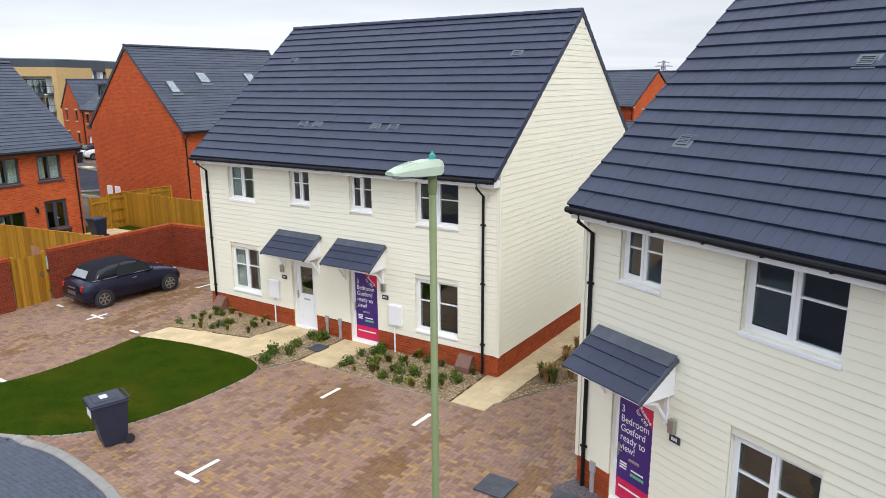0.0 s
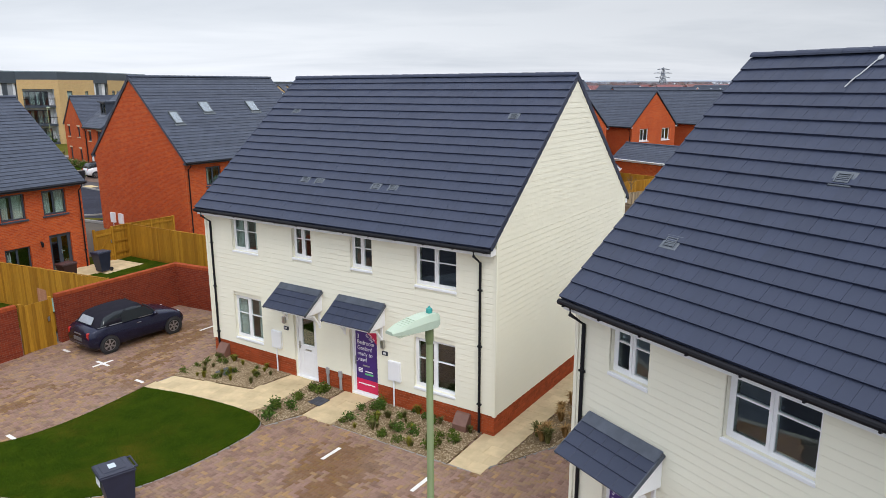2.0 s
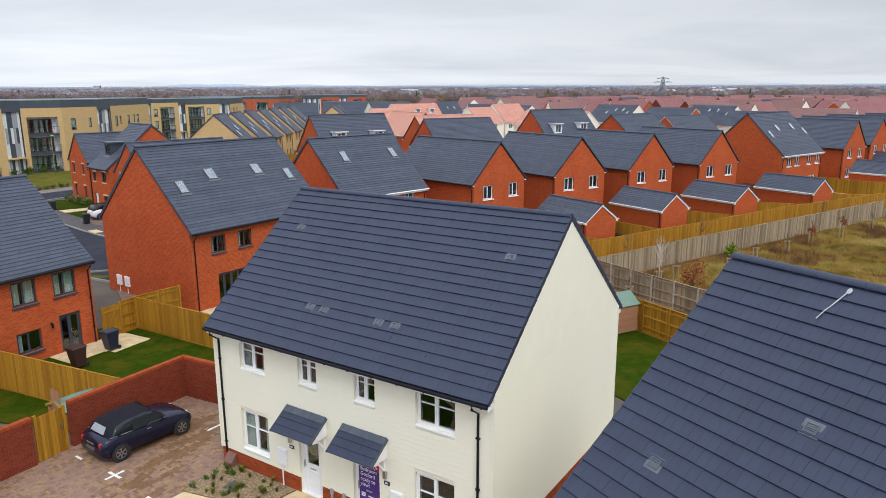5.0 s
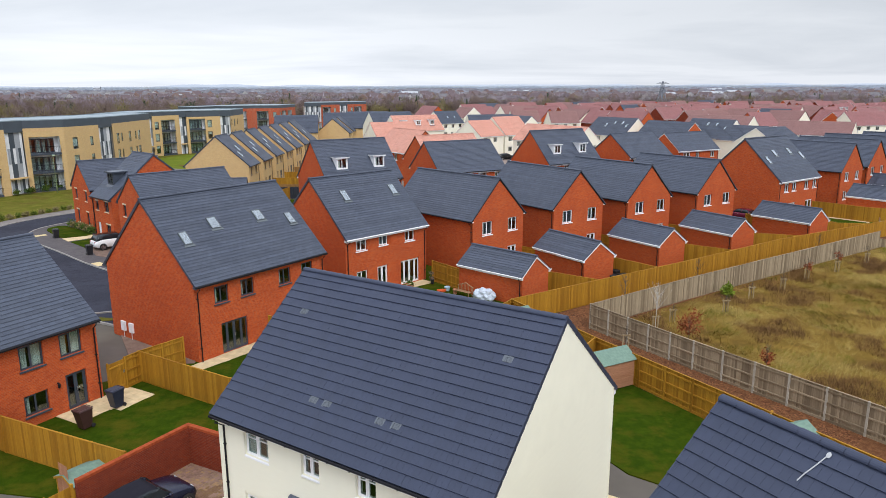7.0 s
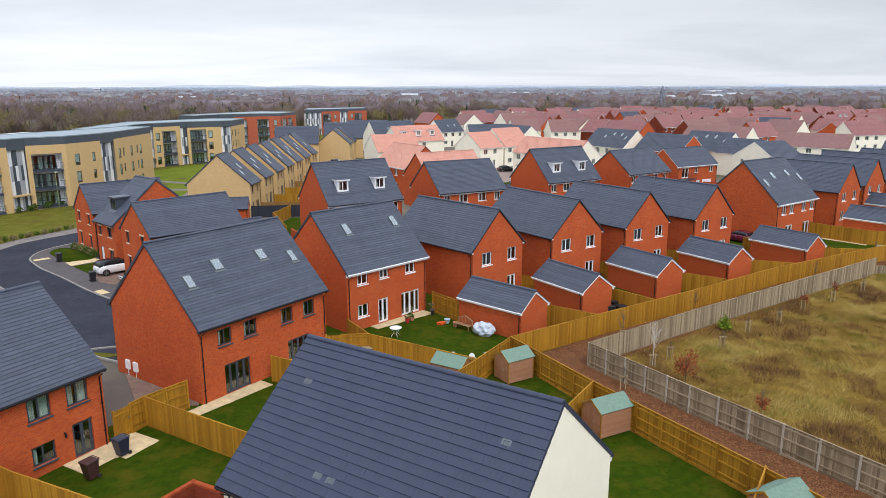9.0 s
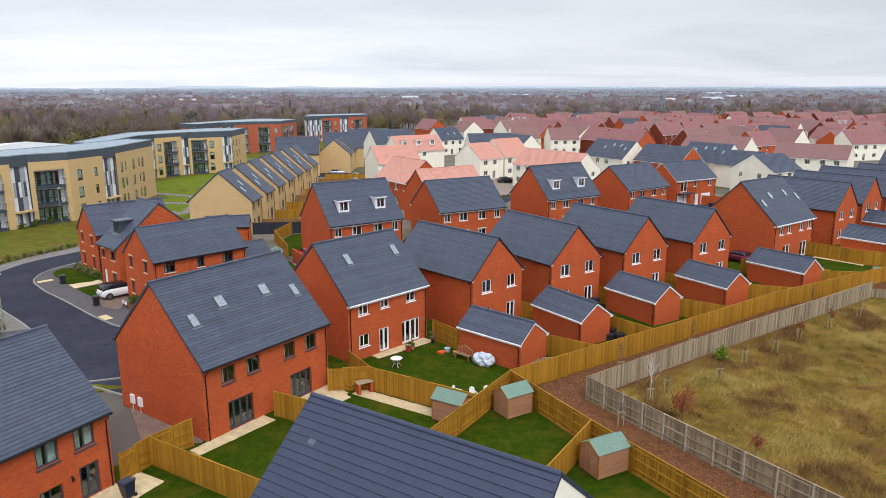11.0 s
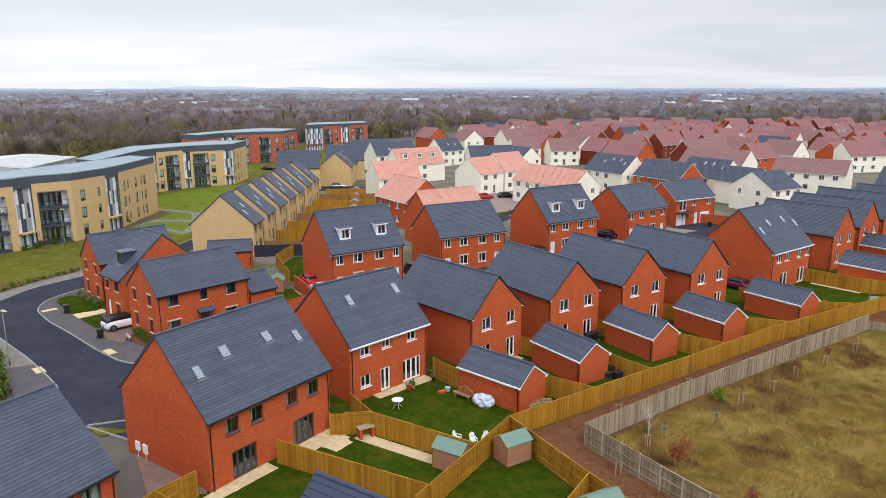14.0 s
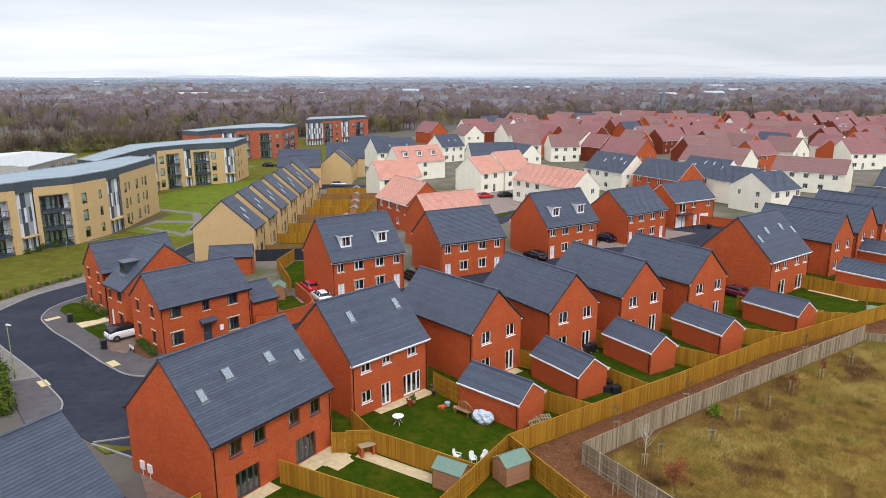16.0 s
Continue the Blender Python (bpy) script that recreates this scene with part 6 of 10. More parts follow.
def bin_(x, y, a, label, m, z=0.0, bars=False):
    t = thing("wheelie_bin", pose(x, y, z, 0, 0, a), label, "wheelie bin", "wheelie bins")
    g = Geo()
    lo, hi = (0.22, 0.23), (0.29, 0.34)
    g.add([(sx * (lo if zz < 0.5 else hi)[0], sy * (lo if zz < 0.5 else hi)[1] + (0.05 if zz < 0.5 else 0), zz) for zz in (0.04, 0.95) for sx, sy in ((-1, -1), (1, -1), (1, 1), (-1, 1))], [(3, 2, 1, 0), (0, 1, 5, 4), (1, 2, 6, 5), (2, 3, 7, 6), (3, 0, 4, 7), (4, 5, 6, 7)])
    g.cbox(-0.31, -0.37, 0.93, 0.31, 0.36, 0.975, 0.01)
    part("body", g, m, t)
    g = Geo()
    g.cbox(-0.305, -0.375, 0.98, 0.305, 0.33, 1.035, 0.03)
    g.cbox(-0.22, -0.28, 1.035, 0.22, 0.2, 1.05, 0.012)
    lid = part("lid", g, m, t)
    g = Geo()
    g.tube([(-0.25, 0.40, 1.0), (0.25, 0.40, 1.0)], 0.02, 8)
    for s in (-0.25, 0.25):
        g.box(s - 0.02, 0.30, 0.985, s + 0.02, 0.41, 1.015)
    part("handle", g, m, t)
    for s in (-1, 1):
        g = Geo()
        g.lathe([(0.03, 0), (0.10, 0.0), (0.10, 0.05), (0.03, 0.05)], 16, M=pose(s * 0.255, 0.30, 0.10, 0, 90 * s, 0))
        part("wheel", g, RUBBER, t)
    if bars:
        for i in range(3):
            g = Geo()
            g.box(-0.13 + i * 0.09, -0.352, 0.70, -0.07 + i * 0.09, -0.335, 0.86)
            part("white_bar", g, WHITE_INK, t, M=pose(0, 0, 0))
        g = Geo()
        g.box(-0.1, -0.12, 1.051, 0.1, 0.03, 1.054)
        part("lid_sticker", g, simple("pale_sticker", (0.55, 0.62, 0.68), 0.5), t)
    return t


bin_(-7.03, 13.32, -50, "navy wheelie bin with white marks on block paving", BIN_NAVY, Z0, True)
bin_(-17.0, 33.5, -28, "navy wheelie bin on a garden patio", BIN_NAVY, 0.08)
bin_(-17.5, 31.2, -28, "brown wheelie bin on a garden patio", BIN_BROWN, 0.08)
bin_(-43.1, 75.9, 40, "black wheelie bin on the footway", BIN_BLACK, 0.13)
bin_(-35.3, 67.7, 40, "black wheelie bin beside a parked car", BIN_BLACK, 0.13)
for x, y in ((14.6, 66.6), (15.3, 67.1)):
    bin_(x, y, -60, "black wheelie bin against a brick house", BIN_BLACK, 0.04)
bin_(49.5, 127.5, 20, "black wheelie bin in a parking court", BIN_BLACK)

# ---- sheds ----
def shed(x, y, a, w, d, label, eave=1.62, ridge=2.10, wood=None, roofm=None, door="front"):
    """ridge along x; the door in the gable at x = 0"""
    t = thing("garden_shed", pose(x, y, 0.04, 0, 0, a), label, "shed", "garden sheds")
    wood, roofm = wood or SHED_WOOD, roofm or FELT
    n = 13
    for k, (M, ln) in enumerate(((pose(0, 0, 0), w), (pose(w, 0, 0, 0, 0, 90), d), (pose(w, d, 0, 0, 0, 180), w), (pose(0, d, 0, 0, 0, -90), d))):
        g = Geo()
        for i in range(n):
            z = 0.08 + i * (eave - 0.08) / n
            g.box(0, -0.012 if i % 1 == 0 else 0, z, ln, 0.02, z + (eave - 0.08) / n - 0.008)
        g.box(0, 0.0, 0.06, ln, 0.02, eave)
        if k % 2:
            m = 4
            for i in range(m):
                z0, z1 = eave + i * (ridge - eave) / m, eave + (i + 1) * (ridge - eave) / m
                f = i / m
                f1 = (i + 1) / m
                g.add([(d / 2 * f, 0, z0), (d - d / 2 * f, 0, z0), (d - d / 2 * f1, 0, z1), (d / 2 * f1, 0, z1)], [(0, 1, 2, 3)])
        part("side", g, wood, t, M=M)
        g = Geo()
        g.box(-0.03, -0.03, 0.03, 0.03, 0.03, eave)
        part("corner_batten", g, FENCE, t, M=M)
    g = Geo()
    for i in range(6):
        g.box(0.15 + i * 0.115, -0.026, 0.1, 0.15 + i * 0.115 + 0.108, -0.013, 1.58)
    dr = part("door", g, wood, t, "boarded shed door", M=pose(0, d, 0, 0, 0, -90) @ pose(d / 2 - 0.5, 0, 0))
    g = Geo()
    g.cbox(0.75, -0.05, 0.85, 0.79, -0.026, 0.97, 0.005)
    part("hasp", g, METAL, dr)
    th = math.atan2(ridge - eave, d / 2)
    ln = math.hypot(ridge - eave, d / 2) + 0.12
    for s in (0, 1):
        g = Geo()
        g.box(-0.08, -0.12, 0.0, w + 0.08, ln - 0.12 + 0.005, 0.03)
        M = pose(0, 0, eave, math.degrees(th)) if s == 0 else pose(w, d, eave, 0, 0, 180) @ pose(0, 0, 0, math.degrees(th))
        part("roof", g, roofm, t, "green mineral felt roof", M)
        g = Geo()
        g.box(-0.095, -0.12, -0.07, -0.075, ln - 0.13, 0.02)
        g.box(w + 0.075, -0.12, -0.07, w + 0.095, ln - 0.13, 0.02)
        part("barge", g, FENCE, t, M=M)
    return t


shed(4.29, 42.49, 32, 2.05, 1.55, "brown timber shed with green felt roof on a lawn")
shed(8.69, 35.10, 28, 2.2, 1.6, "brown timber shed with green felt roof by a fence")
shed(-0.72, 42.55, -32, 2.2, 1.5, "brown timber shed with green felt roof beside a fence")
shed(14.2, 26.0, 28, 2.2, 1.6, "brown timber shed with green felt roof in a garden corner")
shed(-14.6, 24.75, 55, 2.1, 1.3, "low timber store with green roof behind a brick wall", 0.85, 1.1)
shed(50.0, 78.2, -20, 2.0, 1.4, "low shed with pale green roof in a garden", 0.9, 1.2)
shed(-20.2, 84.5, 100, 2.2, 1.6, "timber shed with grey-green roof", 1.6, 2.1)
shed(-23.0, 80.0, 10, 2.4, 1.6, "timber shed with bright green roof", 1.5, 1.8, roofm=simple("bright_green_felt", (0.09, 0.22, 0.045), 0.9, stain=0.3))

# ---- houses beyond the gardens ----
# house at the road bend: a gabled wing and a cross wing with a dormer
house("orange brick house at the road bend", (-40.5, 79.2), 44, 9.5, 7.0, 4.95, 8.1, BRICK, TILE, **DK, stone=True, pipes=("l",), openings=[
    ("left", "win", 1.1, 1.9, 3.5, 4.7), ("left", "win", 4.5, 5.3, 3.5, 4.7), ("left", "win", 1.1, 1.9, 0.7, 2.2), ("left", "win", 4.5, 5.3, 0.7, 2.2)])
house("orange brick cross wing with a grey dormer", (-38.6, 75.3), -42, 4.9, 10.6, 4.95, 9.4, BRICK, TILE, **DK, stone=True, pipes=("l",), openings=[
    ("front", "win", 0.7, 1.4, 3.5, 4.5), ("front", "win", 2.9, 3.9, 3.5, 4.6), ("front", "win", 2.9, 3.9, 0.8, 2.1), ("front", "door", 0.6, 1.5, 0.1, 2.2)],
    dormers=[(1.6, 1.5, 1.35, 1.35, GREY_FRAME)])
# lean-to outbuildings beside the corner houses
house("low brick outbuilding with grey roof", (-21.2, 73.6), 46, 3.4, 5.0, 3.2, 4.9, BRICK, TILE, name="outbuilding", category="outbuilding", pipes=("r",), over=0.2, **DK)
house("low brick garage with grey roof", (-33.5, 95.5), 12, 6.2, 4.0, 2.6, 4.0, BRICK, TILE, name="garage", category="garage", pipes=("r",), over=0.2, **DK)
# garage and house at the far edge
house("brick garage with grey tiled roof", along((57.0, 84.9), -54, -7.2), -54, 7.2, 3.9, 2.4, 3.85, BRICK, TILE, pipes=("r",), over=0.2, name="garage", category="garage")
house("brick garage with grey tiled roof", along((66.0, 97.0), -54, -7.2), -54, 7.2, 3.9, 2.4, 3.85, BRICK, TILE, pipes=("r",), over=0.2, name="garage", category="garage")
house("orange brick house gable end to its garden", along((69.5, 108.2), -52, -12), -52, 12, 7.3, 4.95, 8.7, BRICK, TILE, openings=GW, pipes=("r",), barge=GUTTER, gutter=GUTTER, slim=True)
house("orange brick house gable end to its garden", along((78.5, 112.5), -52, -12), -52, 12, 7.3, 4.95, 8.7, BRICK, TILE, openings=GW, pipes=("r",), barge=GUTTER, gutter=GUTTER, slim=True)
# brick house with a garage door and a balcony
hb = house("orange brick house with a balcony over its garages", (43.1, 127.8), 30, 11, 8.0, 4.95, 8.1, BRICK, TILE, stone=True, openings=[
    ("front", "win", 4.6, 5.6, 3.6, 4.7), ("front", "win", 8.6, 9.7, 3.6, 4.7), ("front", "french", 1.3, 3.1, 2.75, 4.7), ("front", "door", 5.3, 6.3, 0.1, 2.2)])
for x in (0.6, 7.0):
    g = Geo()
    g.box(x, 0.27, 0.1, x + 2.4, 0.31, 2.22)
    gd = part("garage_door", g, WHITE_DOOR, hb, "white sectional garage door")
    for i in range(8):
        g = Geo()
        g.cbox(x, 0.24, 0.1 + i * 0.265, x + 2.4, 0.268, 0.1 + i * 0.265 + 0.255, 0.01)
        part("panel", g, WHITE_DOOR, gd)
g = Geo()
g.box(0.6, -1.1, 2.55, 3.8, 0.29, 2.7)
bal = part("balcony", g, GREY_FRAME, hb)
for i in range(17):
    g = Geo()
    g.box(0.6 + i * 0.2 - 0.012, -1.09, 2.7, 0.6 + i * 0.2 + 0.012, -1.07, 3.7)
    part("baluster", g, GUTTER, bal)
g = Geo()
g.box(0.6, -1.1, 3.7, 3.82, -1.05, 3.75)
part("handrail", g, GUTTER, bal)
for x in (0.7, 3.7):
    g = Geo()
    g.tube([(x, -1.05, 0), (x, -1.05, 2.55)], 0.05, 8)
    part("post", g, GUTTER, bal)

FENCE_BR = boards("brown_timber", (0.24, 0.12, 0.035), (0.32, 0.165, 0.055))
SHED_GREY = simple("grey_felt", (0.20, 0.22, 0.23), 0.9, stain=0.3)
# terrace of narrow buff houses, each set apart from the next
TER = [("front", "win", 0.9, 1.7, 3.6, 4.7, {"frame": GREY_FRAME}), ("front", "win", 3.6, 4.4, 3.6, 4.7, {"frame": GREY_FRAME}), ("front", "win", 0.9, 1.7, 1.0, 2.2, {"frame": GREY_FRAME}), ("front", "french", 3.0, 4.6, 0.1, 2.15)]
for k in range(7):
    house("narrow buff brick house with steep grey roof", (-28.8, 104.3 + 8.45 * k), 90, 5.7, 10.1, 5.0, 9.5, BRICK_BUFF, TILE, **DK, openings=TER, pipes=("r",), group="buff terrace",
          skylights=[(1.0, 2.0, 0.78, 1.1), (2.7, 3.2, 0.78, 1.1)] if k < 6 else [(2.0, 2.6, 0.78, 1.1)])
for k in range(8):
    fence([(-28.3, 107.2 + 8.45 * k), (-16.0 + 0.5 * (k > 4), 108.0 + 8.45 * k)], "timber fence between terrace gardens", FENCE if k % 3 else FENCE_BR, face=-1)
fence([(-16.0, 106), (-15.5, 157)], "timber fence along terrace gardens", FENCE, face=-1)
for x, y, a in ((-18.6, 148.2, 88), (-20.6, 167.5, 92), (-17.8, 140.4, 90), (-18.4, 131.5, 86), (-19.5, 157.5, 90), (-17.9, 122.5, 90)):
    shed(x, y, a, 2.1, 1.6, "timber shed with a grey roof in a terrace garden", 1.6, 2.0, roofm=SHED_GREY)
for x, y, a, L, W in ((-42.5, 176.5, 8, 11, 9), (-33.5, 197, 8, 11, 9)):
    house("buff brick house with grey roof", (x, y), a, L, W, 5.6, 9.8, BRICK_BUFF, TILE, **DK, far=True, openings=[("front", "win", 1.2, 2.2, 3.6, 4.8), ("front", "win", 5, 6, 3.6, 4.8), ("front", "win", 1.2, 2.2, 1, 2.3), ("right", "win", 2, 2.8, 3.6, 4.8), ("right", "win", 5.5, 6.3, 3.6, 4.8), ("right", "win", 2, 2.8, 1, 2.3)])
house("cream rendered house with grey roof", (-30.5, 226), 8, 13, 9, 5.2, 9.2, STUCCO, TILE, far=True, openings=[("right", "win", 2, 3, 3.4, 4.6), ("right", "win", 5.5, 6.5, 3.4, 4.6)], skylights=[(3, 2.5, 0.6, 1), (8, 2.5, 0.6, 1)])
for k in range(3):
    house("narrow buff brick house with steep grey roof", (-24.5, 185 + 8.5 * k), 90, 6, 9, 5.0, 8.8, BRICK_BUFF, TILE, **DK, far=True, openings=TER[:3], group="buff terrace")

# cream and brick houses with salmon, grey and red roofs
FW = [("front", "win", 1.2, 2.5, 3.5, 4.7), ("front", "win", 4.4, 5.6, 3.5, 4.7), ("front", "win", 7.6, 8.8, 3.5, 4.7), ("front", "win", 1.2, 2.5, 1.0, 2.2), ("front", "win", 4.2, 5.1, 0.1, 2.1), ("front", "win", 7.6, 8.8, 1.0, 2.2)]
FR = [("right", "win", 1.5, 2.5, 3.5, 4.6), ("right", "win", 5.5, 6.5, 3.5, 4.6), ("right", "win", 1.5, 2.5, 1.0, 2.2)]
house("cream house with salmon tiled roof and white dormers", (-12.0, 189.4), 34, 15.0, 9.0, 5.0, 9.2, STUCCO, TILE_ORANGE, far=True, openings=FW, dormers=[(2.0, 1.6, 1.5, 1.35, UPVC), (6.5, 1.6, 1.5, 1.35, UPVC), (11.0, 1.6, 1.5, 1.35, UPVC)])
house("cream house with salmon tiled roof", (-14.8, 158.7), 28, 11.0, 9.0, 5.0, 8.8, STUCCO, TILE_ORANGE, far=True, openings=FW)
house("brick house with salmon tiled roof", (-13.5, 135.0), -57, 12.0, 9.0, 5.0, 8.9, BRICK, TILE_ORANGE, openings=FW, barge=GUTTER)
house("brick house with salmon tiled roof", (-2.2, 109.6), 33, 11.5, 8.6, 5.0, 8.9, BRICK, TILE_ORANGE, openings=FW[:4], barge=GUTTER)
house("cream house with salmon tiled roof", (9.0, 168.4), 40, 8.0, 10.0, 5.0, 8.7, STUCCO, TILE_ORANGE, far=True, openings=FW[:2] + FW[3:5])
house("cream house with salmon tiled roof", (15.4, 173.6), 40, 9.5, 10.0, 5.0, 9.4, STUCCO, TILE_ORANGE, far=True, openings=FW)
house("long cream house with salmon tiled roof", along((26.5, 143.6), -56, -19.5), -56, 19.5, 8.6, 5.0, 8.5, STUCCO, TILE_ORANGE, far=True, openings=FW + FR[:2])
house("pair of houses with grey roof and brick front", (-20.7, 216.0), 30, 14.4, 10, 5.0, 9.3, STUCCO, TILE, far=True, openings=FW, skylights=[(5, 2.5, 0.6, 1), (11, 2.5, 0.6, 1)])
house("cream house with grey roof", (-0.5, 234.0), 40, 10, 9, 5.0, 9.0, STUCCO, TILE, far=True, openings=FW, skylights=[(4, 2.5, 0.6, 1), (7, 2.5, 0.6, 1)])
house("cream house with grey roof", (8.0, 206.0), 12, 14, 9, 5.0, 8.8, STUCCO, TILE, far=True, openings=FW)
house("cream house with grey roof, gable to the street", along((22.5, 206), -60, -11), -60, 11, 8, 5.0, 8.4, STUCCO, TILE, far=True, openings=FR)
house("brick and cream house with grey roof and skylights", along((43.0, 168.5), -60, -14), -60, 14, 9.4, 5.0, 9.2, STUCCO, TILE, far=True, openings=FW + FR, skylights=[(5, 3, 0.6, 1), (7.5, 4, 0.6, 1), (10, 4, 0.6, 1), (12, 3, 0.6, 1)])
house("brick house with grey roof", along((52.5, 156.0), -60, -14), -60, 14, 9.0, 5.0, 8.8, BRICK, TILE, far=True, openings=FW + FR)
house("cream and brick house with grey roof and skylights", along((62.7, 158.5), -60, -12.5), -60, 12.5, 9.2, 5.0, 9.2, STUCCO, TILE, far=True, openings=FW + FR, skylights=[(3, 3, 0.6, 1), (5.5, 4, 0.6, 1), (8, 4, 0.6, 1), (11, 3, 0.6, 1)])
house("cream house with grey roof", (66.9, 140.5), 28, 9.2, 11.0, 5.0, 8.3, STUCCO, TILE, far=True, openings=FW[:4] + [("left", "win", 2, 2.8, 3.4, 4.5), ("left", "win", 6.5, 7.5, 3.4, 4.5), ("left", "win", 6.5, 7.5, 1, 2.2)])
house("cream house with grey roof, gable to the street", along((66.5, 149.5), -58, -10), -58, 10, 8, 5.0, 8.2, STUCCO, TILE, far=True, openings=FR)
house("long cream house with brown roof", along((96.0, 166.0), -38, -17), -38, 17, 11, 5.0, 8.2, STUCCO, TILE_BROWN, far=True, openings=FW + [("front", "win", 11, 12.2, 3.5, 4.7), ("front", "win", 11, 12.2, 1, 2.2), ("front", "win", 14, 15.2, 3.5, 4.7)])
house("cream rendered house with dull red roof", along((79.5, 186.5), -44, -18), -44, 18, 12, 5.0, 8.9, STUCCO, TILE_BROWN, far=True, openings=FW)
house("cream rendered house with dull red roof", (124.5, 214.0), 10, 14, 10, 5.0, 9.0, STUCCO, TILE_RED, far=True, openings=FW)
house("orange brick house at the estate's edge", along((100.0, 140.0), -52, -12), -52, 12, 8, 4.95, 8.8, BRICK, TILE, far=True, openings=GW, barge=GUTTER)
house("orange brick house at the estate's edge", along((110.0, 150.0), -52, -12), -52, 12, 8, 4.95, 8.8, BRICK, TILE, far=True, openings=GW, barge=GUTTER)
house("red-roofed cream pair of houses", (24.0, 241.0), 12, 10, 9, 5.0, 8.9, STUCCO, TILE_BROWN, far=True, openings=FW)
house("red-roofed cream pair of houses", (36.0, 236.0), 8, 10, 9, 5.0, 8.9, STUCCO, TILE_BROWN, far=True, openings=FW)
sheet("green", [(14, 212), (34, 204), (44, 214), (22, 228)], 0.05, LAWN, "bright green between far houses", "lawn")

# rows of red-roofed houses further off
rs = random.Random(11)
for row, (y0, x0, x1) in enumerate(((212, 58, 150), (234, 52, 170), (256, 34, 190), (278, 8, 205), (300, -6, 215), (324, 10, 225), (350, 20, 235), (378, 40, 240), (408, 70, 245))):
    x = x0
    while x < x1:
        a = rs.choice((34, -56, 30, -60, 12)) + rs.uniform(-5, 5)
        L, W = rs.uniform(9, 16), rs.uniform(8.5, 10)
        yy = y0 + rs.uniform(-5, 5) + (x - x0) * 0.04
        rm = rs.choice((TILE_RED, TILE_RED, TILE_BROWN, TILE_RED, TILE_BROWN)) if rs.random() < 0.93 else TILE
        wm = rs.choice((BRICK, BRICK, STUCCO, BRICK_DK))
        E = along((x, yy), a, -L if a < 0 else 0)
        house("far %s house with %s tiled roof" % ("cream rendered" if wm is STUCCO else "red brick", "grey" if rm is TILE else "dull red"), E, a, L, W, 5.0, rs.uniform(8.6, 9.6), wm, rm, far=True, group="far estate houses", pipes=(),
              openings=(FW[:2] + FW[3:5] if a > 0 else FR[:2]) if row < 5 else (FW[:2] if a > 0 else FR[:1]), barge=rs.choice((UPVC, GUTTER)),
              dormers=[(2.0, 1.6, 1.5, 1.3, UPVC), (6.0, 1.6, 1.5, 1.3, UPVC)] if rs.random() < 0.10 and a > 0 else ())
        x += L * 0.75 + rs.uniform(5, 9)

# ---- flats ----
ZINC = simple("dark_grey_cladding", (0.055, 0.070, 0.088), 0.55, var=0.1, scale=0.6)
ZINC_TOP = simple("grey_roof_membrane", (0.23, 0.285, 0.32), 0.5, var=0.15, scale=0.3, stain=0.2)
PANEL_W = simple("white_cladding", (0.72, 0.73, 0.75), 0.5, var=0.05)


PANEL_G = simple("mid_grey_cladding", (0.33, 0.35, 0.38), 0.5, var=0.05)


